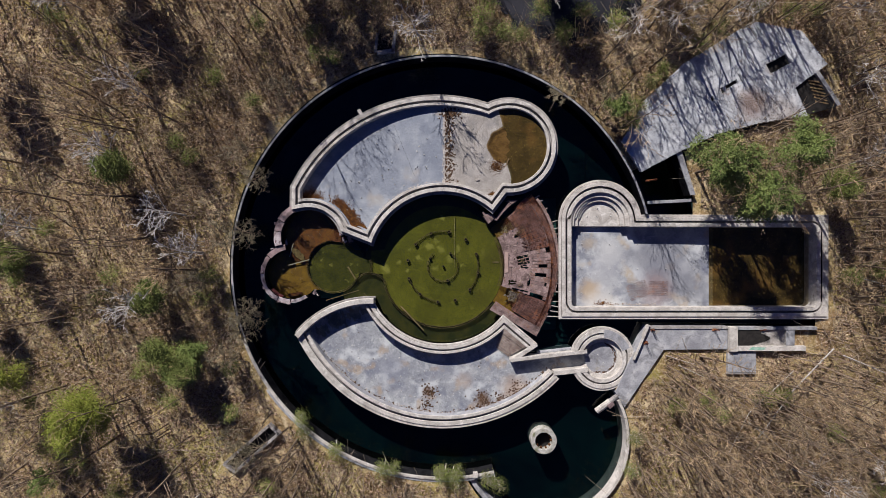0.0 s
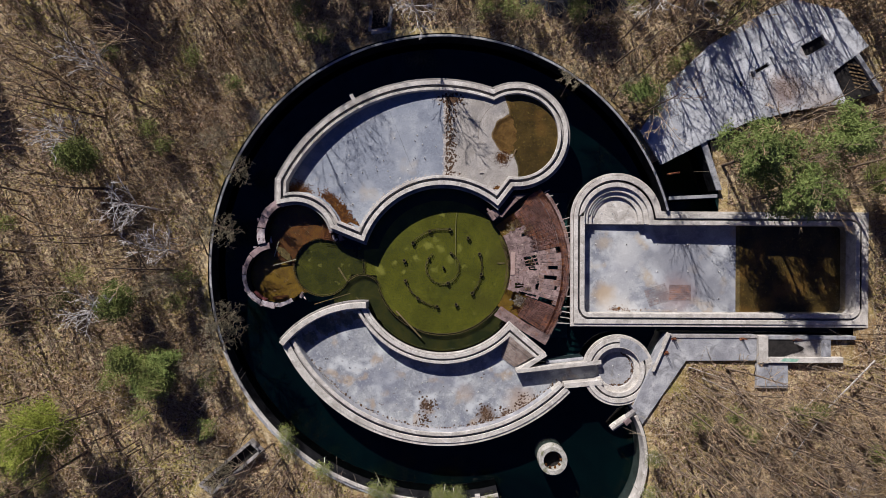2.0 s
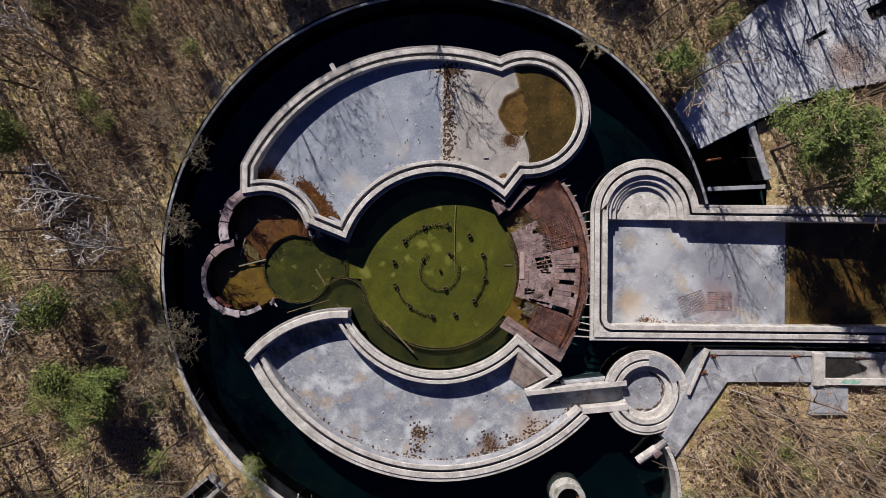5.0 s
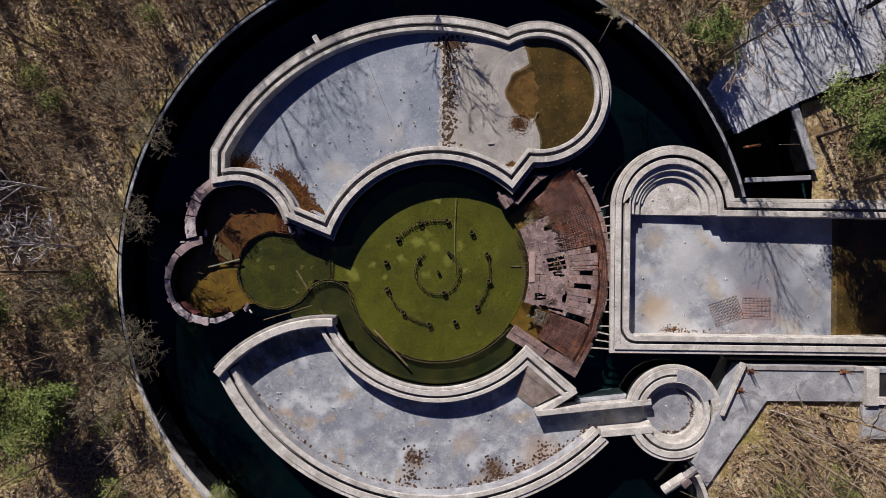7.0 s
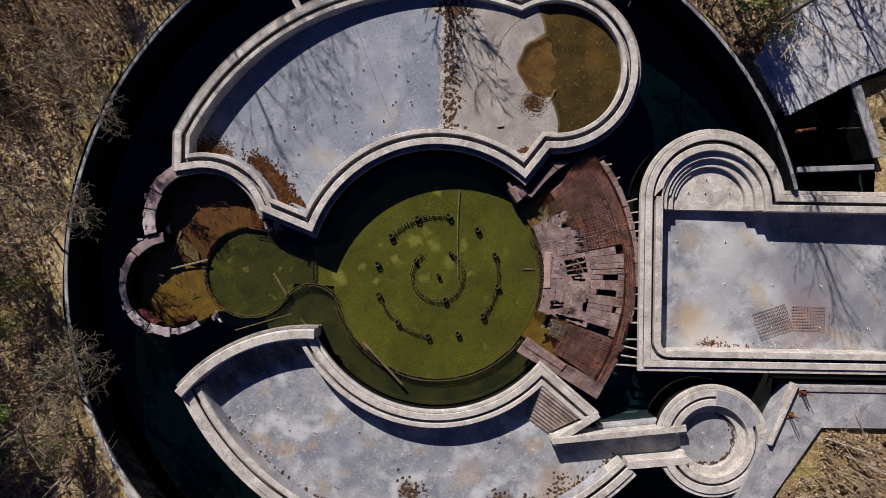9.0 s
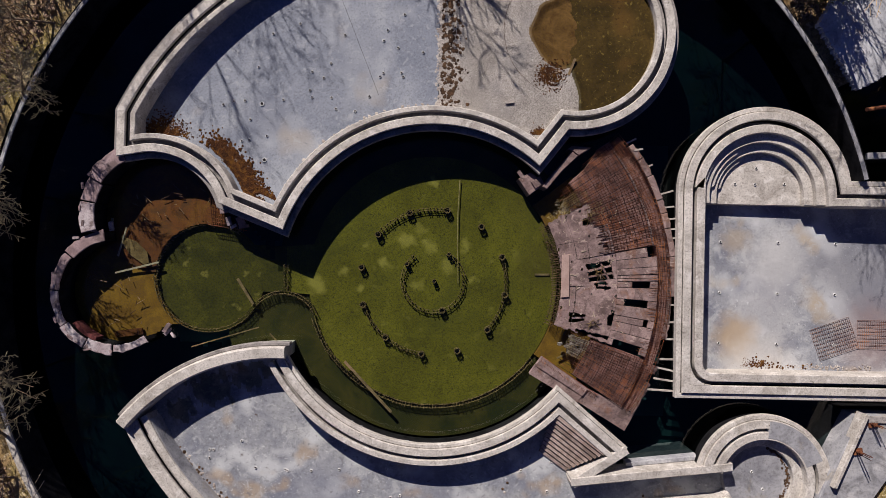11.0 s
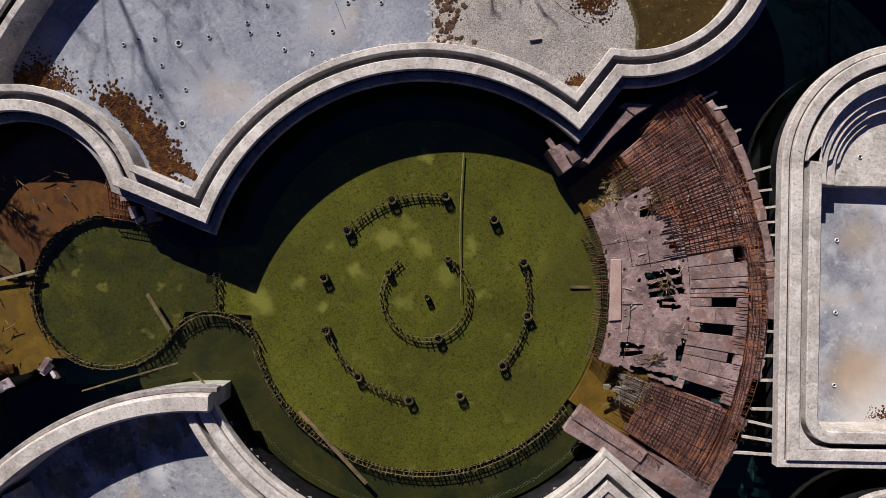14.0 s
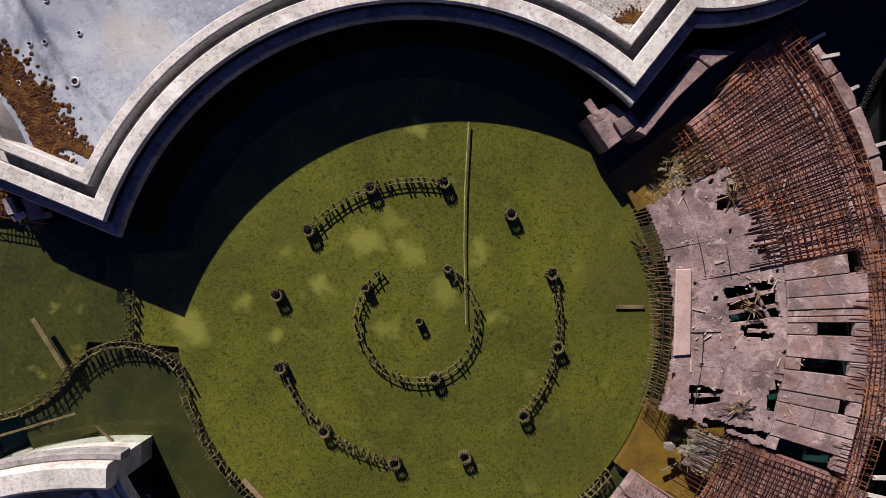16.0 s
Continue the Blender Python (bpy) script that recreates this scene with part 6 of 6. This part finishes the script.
for i in range(14):
    x, y = -5.3 + 0.17 * i, 13.6 - 0.42 * i
    rod(crack, (x, y, float(up_z(x))), (x + 0.17, y - 0.42, float(up_z(x + 0.17))), 0.012, 0.012, 3)
tagged(part("joint", crack, DARK, fix=False), "dark crack across the screed", "crack", kind="structure")

# ---- trees ----
rng = random.Random(7)


def bars_mesh(P, Q, R0, R1, sides=3):
    """Open tapered bars from arrays of ends and radii, as one Geo."""
    P, Q = np.asarray(P, float), np.asarray(Q, float)
    R0, R1 = np.asarray(R0, float), np.asarray(R1, float)
    D = Q - P
    D /= np.linalg.norm(D, axis=1)[:, None] + 1e-9
    ref = np.where(np.abs(D[:, 2:3]) < 0.9, np.array([[0, 0, 1.0]]), np.array([[1.0, 0, 0]]))
    A = np.cross(D, ref)
    A /= np.linalg.norm(A, axis=1)[:, None]
    B = np.cross(D, A)
    n = len(P)
    V = np.zeros((n, 2 * sides, 3))
    for i in range(sides):
        o = A * math.cos(6.2832 * i / sides) + B * math.sin(6.2832 * i / sides)
        V[:, i], V[:, sides + i] = P + o * R0[:, None], Q + o * R1[:, None]
    base = np.arange(n)[:, None] * 2 * sides
    F = np.concatenate([base + np.array([[i, (i + 1) % sides, sides + (i + 1) % sides, sides + i]]) for i in range(sides)])
    g = Geo()
    g.v, g.f = V.reshape(-1, 3).tolist(), F.tolist()
    return g


def grow(out, p, d, length, r, level, depth, spread, r3, least):
    """One limb as a bent chain, then its side limbs. out: rows of (level, p, q, r0, r1)."""
    segs = 5 if level == 0 else (3 if level == 1 else 2)
    pts, d = [Vector(p)], Vector(d).normalized()
    for s in range(segs):
        d = (d + Vector((r3.uniform(-1, 1), r3.uniform(-1, 1), r3.uniform(-0.2, 0.5))) * (0.045 if level == 0 else 0.2)).normalized()
        pts.append(pts[-1] + d * (length / segs))
    for s in range(segs):
        out.append((level, tuple(pts[s]), tuple(pts[s + 1]), max(least, r * (1 - 0.8 * s / segs)), max(least * 0.8, r * (1 - 0.8 * (s + 1) / segs))))
    if level < depth:
        count = spread[level]
        for i in range(count):
            f = (0.32 if level == 0 else 0.15) + (0.66 if level == 0 else 0.82) * (i + r3.random()) / count
            s = min(segs - 1, int(f * segs))
            q = pts[s].lerp(pts[s + 1], f * segs - s)
            side = Matrix.Rotation(r3.uniform(0, 6.283), 3, d) @ d.orthogonal().normalized()
            nd = d * r3.uniform(0.35, 0.9) + side * r3.uniform(0.6, 1.0) + Vector((0, 0, 0.25))
            grow(out, q, nd, length * r3.uniform(0.34, 0.52) * (1.15 - 0.55 * f), r * (1 - 0.75 * f) * 0.5, level + 1, depth, spread, r3, least)


def split(rows, test):
    rows = [q for q in rows if test(q[0])]
    return [q[1] for q in rows], [q[2] for q in rows], [q[3] for q in rows], [q[4] for q in rows]


def leaves(tips, count, spread, size, r3):
    rs = np.random.RandomState(r3.randint(0, 10 ** 6))
    T = np.asarray(tips)[rs.randint(0, len(tips), count)]
    # clumps: leaves gather round fewer centres
    C = T + rs.normal(0, spread, (count, 3)) * np.array([1, 1, 0.6])
    U = rs.normal(0, 1, (count, 3)) * np.array([1, 1, 0.6])
    U /= np.linalg.norm(U, axis=1)[:, None]
    N = rs.normal(0, 0.5, (count, 3)) + np.array([0, 0, 1.0])
    W = np.cross(U, N)
    W /= np.linalg.norm(W, axis=1)[:, None]
    S = (size * rs.uniform(0.5, 1.3, count))[:, None]
    V = np.stack([C - U * S, C + W * S * 0.4, C + U * S, C - W * S * 0.4], 1)
    g = Geo()
    g.v, g.f = V.reshape(-1, 3).tolist(), (np.arange(count)[:, None] * 4 + np.arange(4)[None]).tolist()
    return g


def tree(label, seed, height, r, spread, bark, twig, leaf=None, count=0, leaf_spread=0.3, leaf_size=0.12, lean=0.06, group="", least=0.012, name="tree", category="tree"):
    r3, out = random.Random(seed), []
    ob = thing(name, label, category, group)
    grow(out, (0, 0, -0.3), (r3.uniform(-lean, lean), r3.uniform(-lean, lean), 1), height, r, 0, len(spread), spread, r3, least)
    part("trunk", bars_mesh(*split(out, lambda k: k <= 1), 5), bark, ob, fix=False, smooth=True)
    part("crown", bars_mesh(*split(out, lambda k: k > 1), 3), twig, ob, "bare twigs", fix=False)
    if leaf:
        tips = [q[2] for q in out if q[0] >= len(spread) - 1]
        part("foliage", leaves(tips, count, leaf_spread, leaf_size, r3), leaf, ob, "clumps of small leaves", fix=False)
    return ob


# the area behind the moat that a dark sheet paints as deep shade
shaded_area = lambda x, y: inside([(4.5, 33), (5.0, 27.0), (8.0, 24.0), (11.5, 22.8), (15.5, 22.6), (20.0, 24.6), (23.0, 28.0), (28.0, 33)], x + 0.5 * np.sin(1.7 * y) + 0.25 * np.sin(4 * y), y + 0.4 * np.sin(1.9 * x) + 0.25 * np.sin(5 * x))


def free(x, y, m=0.0):
    if math.hypot(x - OX, y - OY) < 23.9 + m or math.hypot(x - LOBE[0], y - LOBE[1]) < 10.2 + m:
        return False
    if 12 < x < 42.8 + m and -9.3 - m < y < 4.6 + m:
        return False
    if 3 < x < 29.5 and y > 21 and shaded_area(np.array([x]), np.array([y]))[0]:
        return False
    if 18 < x < 32 and -14 < y < -7 and not (24.0 < x and y < -11.2 and x < 30.6):
        return False
    if 30 < x < 41 and -14 < y < -8 and not (34.2 < x and y < -11.4):
        return False
    if 18 < x < 24.5 and -18 < y < -8 and y > -17.3 + 1.5 * (x - 19.9) - 1.0:
        return False
    if 20 < x < 28 and 4 < y < 11.5:
        return False
    if inside(ROOF, np.array([x]), np.array([y]))[0] or (37 < x < 43 and 13.8 < y < 20):
        return False
    if -24.5 < x < -16.5 and -24.5 < y < -18 and abs((x + 20.3) - (y + 21.4)) < 2.0:
        return False
    return True


def in_wood(count, gap, r3, x1=57, y1=34):
    spots, cells, tries = [], {}, 0
    while len(spots) < count and tries < 40000:
        tries += 1
        x, y = r3.uniform(-x1, x1), r3.uniform(-y1, y1)
        if not free(x, y):
            continue
        key = (int(x // gap), int(y // gap))
        if any((x - p) ** 2 + (y - q) ** 2 < gap * gap for i in (-1, 0, 1) for j in (-1, 0, 1) for p, q in cells.get((key[0] + i, key[1] + j), ())):
            continue
        cells.setdefault(key, []).append((x, y))
        spots.append((x, y))
    return spots


def plant(ob, x, y, scale=1.0):
    ob.matrix_basis = pose(x, y, float(ground_z(x, y)), 0, 0, rng.uniform(0, 360)) @ Matrix.Scale(scale, 4)
    return ob


def plant_copy(ob, x, y, scale=1.0):
    return copy_thing(ob, pose(x, y, float(ground_z(x, y)), rng.uniform(-4, 4), rng.uniform(-4, 4), rng.uniform(0, 360)))


wood = [p for p in in_wood(400, 1.95, rng) if not (-9 < p[0] < 17 and 19 < p[1] < 31) and (p[0] > -20 or p[0] < -36 and rng.random() < 0.2 or p[0] >= -36 and rng.random() < (0.7 if p[1] > -4 else 0.12))]
kinds = [tree("slender bare grey-brown forest tree", 11 + i, rng.uniform(9, 13), rng.uniform(0.10, 0.15), (9, 4, 2), BARK, TWIG, group="bare trees of the wood", least=0.016) for i in range(7)]
young = [tree("young slender bare tree", 31 + i, 5.0 + i, 0.06, (9, 4, 2), BARK, TWIG, group="young bare trees", name="sapling", category="sapling") for i in range(2)]
shady = [p for p in wood if p[1] > 6 and -13 < p[0] < 14 and math.hypot(p[0] - OX, p[1] - OY) < 36]
wood = [p for p in wood if p not in shady and not (p[0] < -8 and p[1] > -2 and math.hypot(p[0] - OX, p[1] - OY) < 31)]
shady += [(x, y) for x, y in in_wood(280, 1.7, rng) if -20 < x < 22 and y > 19]
for i, (x, y) in enumerate(shady):
    plant(young[i], x, y) if i < 2 else plant_copy(young[i % 2], x, y)
for i, (x, y) in enumerate(wood):
    if i < 7:
        plant(kinds[i], x, y)
    else:
        plant_copy(kinds[i % 7], x, y)
pale = [tree("bare tree with whitish bark and wide branches", 61 + i, 7.5 + i, 0.12, (12, 5, 2), PALE_BARK, PALE_BARK, group="pale bare trees", least=0.028) for i in range(2)]
for i, (x, y) in enumerate(((-25.6, -0.5), (-34.0, 9.2), (-38.5, 25.5), (-2.2, 22.4), (30.5, 25.2), (47.5, -4.0), (-43, 2.0), (-31.5, -6.5), (44, 9), (10.5, 27), (-31, 16), (38, -24), (-47, 16), (-27.5, 3.5), (-45, 31.5), (-22.5, 27.5), (-39, -27), (-26, -26.5), (33, 26.5), (24.5, 23.5), (41.5, 25.5), (19.5, 21.5), (46, -22), (44.5, 17.5), (-44.5, -16))):
    plant(pale[i], x, y) if i < 2 else plant_copy(pale[i % 2], x, y)

# evergreens and greening trees
ever = tree("broad evergreen tree with dense green foliage", 81, 9.0, 0.18, (16, 6, 4), BARK, TWIG, PINE, 11000, 0.24, 0.12, group="evergreen trees", name="evergreen_tree")
plant(ever, 27.6, 8.2)
# the copies beyond y = 30 stay unseen, added to shade the ground
for x, y in ((35.4, 9.4), (-48.5, 22.5), (-34.5, 31.0), (-36.5, 33.0), (-17.0, 32.0), (-12.0, 33.5), (10.0, 33.0), (22.0, 32.5), (30.3, 4.9)):
    plant_copy(ever, x, y)
small = tree("small evergreen with green foliage", 83, 4.2, 0.08, (12, 5, 3), BARK, TWIG, PINE, 4200, 0.18, 0.10, group="small evergreens")
plant(small, 18.6, 14.8)
for x, y in ((-27.6, -12.6), (-25.6, -11.2), (-29.6, -4.4), (-34.4, 8.2), (33.6, 5.4), (-40.5, -24)):
    plant_copy(small, x, y)
olive = tree("bushy evergreen with olive green foliage", 84, 5.0, 0.09, (14, 6, 4), BARK, TWIG, SHRUB, 7500, 0.36, 0.10, group="olive evergreens")
plant(olive, -26.4, -12.4)
for x, y in ((-28.6, -10.6), (-30.0, -4.8), (-44.5, -1.0), (-46.0, 3.0), (-33.4, 8.4), (-48.0, -6.5), (40.5, 6.6)):
    plant_copy(olive, x, y)
spring = tree("young tree with fresh yellow-green leaves", 85, 8.0, 0.11, (14, 5, 4), BARK, TWIG, SPRING, 15000, 0.42, 0.09, group="greening trees")
plant(spring, -36.0, -17.0)
for x, y in ((-34.8, -16.4), (-43.5, -12.6)):
    plant_copy(spring, x, y)
shrub = tree("loose bare shrub with a few olive leaves", 87, 2.6, 0.05, (14, 6, 4), BARK, TWIG, SHRUB, 900, 0.25, 0.08, lean=0.3, group="shrubs of the wood", name="shrub", category="shrub")
shrub_spots = [(24.0, 18.9), (22.0, 17.0), (27.0, 21.2), (29.6, 23.0), (19.6, 13.4), (20.6, 15.6), (33.5, 25.2), (-28.4, -11.2), (-24.8, -5.5), (-22.5, -16.8), (-26.8, 10.0), (24.5, -17.0), (28.6, -16.0), (33.8, -15.5), (12.5, 22.2), (8.3, 23.0), (-19.8, 14.8), (-12.5, 20.6)]
plant(shrub, -27.0, -10.0)
for x, y in shrub_spots + in_wood(60, 3.0, rng):
    plant_copy(shrub, x, y)
GREY_TWIG = surface("grey_green_twigs", [(0.3, (0.145, 0.125, 0.078)), (0.7, (0.27, 0.235, 0.15))], 1.0, None, bump=0.0, local=True)
reed = tree("leafy grey-green waterside bush at the moat's edge", 89, 2.9, 0.045, (15, 6, 4), PALE_BARK, GREY_TWIG, SHRUB, 900, 0.25, 0.06, lean=0.3, group="waterside bushes", name="bush", category="bush", least=0.010)
bare = tree("bare bush leaning over the moat", 91, 4.0, 0.06, (15, 7, 5), BARK, GREY_TWIG, lean=0.7, group="bare bushes along the moat", name="bush", category="bush", least=0.013)
for i, (r, a) in enumerate(((22.4, -133.5), (22.5, -131), (22.3, -121.5), (22.2, -106.5), (22.4, -103), (22.1, -91.5), (21.9, -89), (22.3, -87), (22.0, -85), (23.0, -79), (23.3, -76.5))):
    m = pose(*polar(r + rng.uniform(-0.2, 0.2), a), 0.2 if i < 9 else 1.0, 0, 0, rng.uniform(0, 360))
    if i == 0:
        reed.matrix_basis = m
    else:
        copy_thing(reed, m)
for i, (r, a) in enumerate(((23.1, 207), (23.2, 202), (23.1, 194), (23.2, 184), (23.1, 178), (23.2, 169), (23.2, 157), (23.2, 146), (23.3, 128), (23.3, 52), (23.3, 45))):
    m = pose(*polar(r, a), 1.4, 0, 0, rng.uniform(0, 360)) @ Matrix.Scale(1.2 if i < 6 else 1.0, 4)
    if i == 0:
        bare.matrix_basis = m
    else:
        copy_thing(bare, m)
for x, y in ((-20.2, -21.2), (-18.4, -20.6), (-21.6, -23.2)):
    copy_thing(bare, pose(x, y, 1.5, 0, 0, 40 * x))
for x, y in ((20.0, -20.2), (19.6, -23.5)):
    copy_thing(reed, pose(x, y, 1.0, 0, 0, 30 * x))


# ---- undergrowth and litter ----
rs = np.random.RandomState(17)


def scatter(count, x1=56, y1=33):
    """Random places on the wood's floor."""
    got = []
    while len(got) < count:
        x, y = rs.uniform(-x1, x1), rs.uniform(-y1, y1)
        if free(x, y, -0.3):
            got.append((x, y))
    a = np.array(got)
    return a[:, 0], a[:, 1], ground_z(a[:, 0], a[:, 1])


def undergrowth(name, label, count, h0, h1, r, twigs, material, lean, sunny=False, shade=False, bank=False):
    """Thin upright stems with side twigs. sunny: none along the north bank, where the light comes in; shade: thinner in the open south-west; bank: only behind the north-west bank."""
    X, Y, Z = scatter(count)
    if sunny:
        keep = ~((X < 20) & (Y > -6) & (np.hypot(X - OX, Y - OY) < 35)) & ~((X > 16) & (X < 33) & (Y > 3) & (Y < 30) & (rs.uniform(0, 1, count) < 0.55))
        X, Y, Z = X[keep], Y[keep], Z[keep]
        count = len(X)
    if bank:
        keep = (X < 12) & (Y > -10) & (np.hypot(X - OX, Y - OY) < 33)
        X, Y, Z = X[keep], Y[keep], Z[keep]
        count = len(X)
    if sunny or shade:
        keep = ~((X < -16) & ((Y < -6) | (X < -38)) & (rs.uniform(0, 1, count) < 0.75))
        X, Y, Z = X[keep], Y[keep], Z[keep]
        count = len(X)
    H = rs.uniform(h0, h1, count)
    P = np.stack([X, Y, Z - 0.1], 1)
    L = rs.normal(0, lean, (count, 3))
    L[:, 2] = 1
    L2 = L + rs.normal(0, 0.2, (count, 3))
    M = P + L * (H * 0.5)[:, None]
    T = M + L2 * (H * 0.5)[:, None]
    Ps, Qs, A, B = [P, M], [M, T], [np.full(count, r), np.full(count, r * 0.75)], [np.full(count, r * 0.75), np.full(count, r * 0.3)]
    for k in range(twigs):
        f = rs.uniform(0.25, 0.95, count)[:, None]
        S = np.where(f < 0.5, P + (M - P) * f * 2, M + (T - M) * (f - 0.5) * 2)
        D = rs.normal(0, 1, (count, 3))
        D[:, 2] = np.abs(D[:, 2]) * 0.7 + 0.15
        D /= np.linalg.norm(D, axis=1)[:, None]
        Ps.append(S)
        Qs.append(S + D * (H * rs.uniform(0.12, 0.34, count))[:, None])
        A.append(np.full(count, r * 0.5))
        B.append(np.full(count, r * 0.25))
    g = bars_mesh(np.concatenate(Ps), np.concatenate(Qs), np.concatenate(A), np.concatenate(B), 3)
    return tagged(part(name, g, material, fix=False), label, "undergrowth", kind="stuff")


undergrowth("slender_trunks", "crowd of straight slender bare trunks", 850, 5.0, 11.0, 0.075, 5, BARK, 0.05, True)
undergrowth("saplings", "thicket of thin bare saplings", 2300, 2.0, 5.5, 0.034, 6, TWIG, 0.12, shade=True)
undergrowth("bank_thicket", "dense low bare thicket behind the moat wall", 7000, 1.2, 3.6, 0.03, 6, BARK, 0.16, bank=True)
undergrowth("brushwood", "low tangled bare brushwood", 3600, 0.6, 1.8, 0.021, 7, TWIG, 0.5)
undergrowth("dry_stems", "pale dry stems among the brushwood", 4200, 0.5, 2.2, 0.023, 5, DEAD_WOOD, 0.6)
undergrowth("dry_grass", "tufts of dry yellow grass", 6000, 0.3, 0.8, 0.012, 6, STRAW, 0.7)
n = 3600
X, Y, Z = scatter(n)
A = rs.normal(2.4, 0.7, n)
Lg = rs.uniform(0.6, 4.5, n)
D = np.stack([np.cos(A) * Lg, np.sin(A) * Lg, rs.uniform(0, 1.0, n)], 1)
P = np.stack([X, Y, Z + 0.05], 1)
R = rs.uniform(0.01, 0.034, n)
tagged(part("fallen_branches", bars_mesh(P, P + D, R, R * 0.5, 4), DEAD_WOOD, fix=False), "fallen dry branches on the forest floor", "branches", kind="stuff")
n = 140000
X, Y, Z = scatter(n)
C = np.stack([X, Y, Z + rs.uniform(0.04, 0.22, n)], 1)
U = rs.normal(0, 1, (n, 3)) * np.array([1, 1, 0.45])
U /= np.linalg.norm(U, axis=1)[:, None]
W = np.cross(U, rs.normal(0, 0.5, (n, 3)) + np.array([0, 0, 1.0]))
S = rs.uniform(0.05, 0.17, n)[:, None]
V = np.stack([C - U * S, C + W * S * 0.6, C + U * S, C - W * S * 0.6], 1)
g = Geo()
g.v, g.f = V.reshape(-1, 3).tolist(), (np.arange(n)[:, None] * 4 + np.arange(4)[None]).tolist()
LEAF = surface("dry_leaves", [(0.3, (0.05, 0.03, 0.022)), (0.5, (0.24, 0.155, 0.10)), (0.68, (0.54, 0.40, 0.28))], 6.0, None, rough=0.9, bump=0.0)
tagged(part("fallen_leaves", g, LEAF, fix=False), "dry brown leaves lying loose on the forest floor", "leaves", kind="stuff")

# fallen trunks
for k, pts in enumerate(([(41.7, -10.7, 2.4), (37.4, -15.2, 2.3), (34.0, -20.2, 2.0)], [(43.0, -11.5, 2.0), (47.0, -13.2, 2.3), (51.0, -15.0, 2.5)], [(38.0, -13.2, 1.5), (33.2, -17.8, 1.4), (30.9, -22.4, 1.4)], [(24.2, -11.6, 1.5), (27.4, -12.6, 1.4)], [(-40, -20.8, 1.8), (-33.5, -16.4, 1.9), (-27.0, -13.6, 2.0)], [(32.8, -18.6, 1.9), (36.5, -21.5, 1.9), (39.0, -24.2, 2.0)], [(25.4, -12.6, 1.7), (29.4, -14.4, 1.8)], [(45.0, -3.3, 2.2), (49.5, -4.4, 2.5), (53.0, -4.2, 2.6)])):
    stick("fallen_trunk", "long pale dead trunk lying on the forest floor", pts, 0.085 if k < 2 else 0.05, PALE_BARK if k != 4 else DEAD_WOOD, "log", 0.4)

# a dark sheet over the ground stands in for deep shade here
SHADE_SHEET = surface("shade_sheet_dark", [(0.3, (0.006, 0.007, 0.011)), (0.7, (0.022, 0.022, 0.03))], 0.6, GRIT, 5, 0.7, 0.5, 0.4, 6)
stream = part("stream", sheet(shaded_area, 3, 22, 29, 33, 0.16, lambda x, y: ground_z(x, y) + 0.2 + 0 * x), SHADE_SHEET, fix=False)
tagged(stream, "dark sheet painted as deep shade among shrubs behind the moat", "stream", kind="structure")
for x, y in ((7.0, 23.0), (9.8, 25.2), (13.5, 22.9), (15.0, 25.6), (18.0, 23.4), (19.6, 26.4), (5.0, 25.6), (11.8, 27.0), (4.0, 23.6)):
    copy_thing(shrub, pose(x, y, float(ground_z(x, y)), 0, 0, 50 * x) @ Matrix.Scale(1.2, 4))
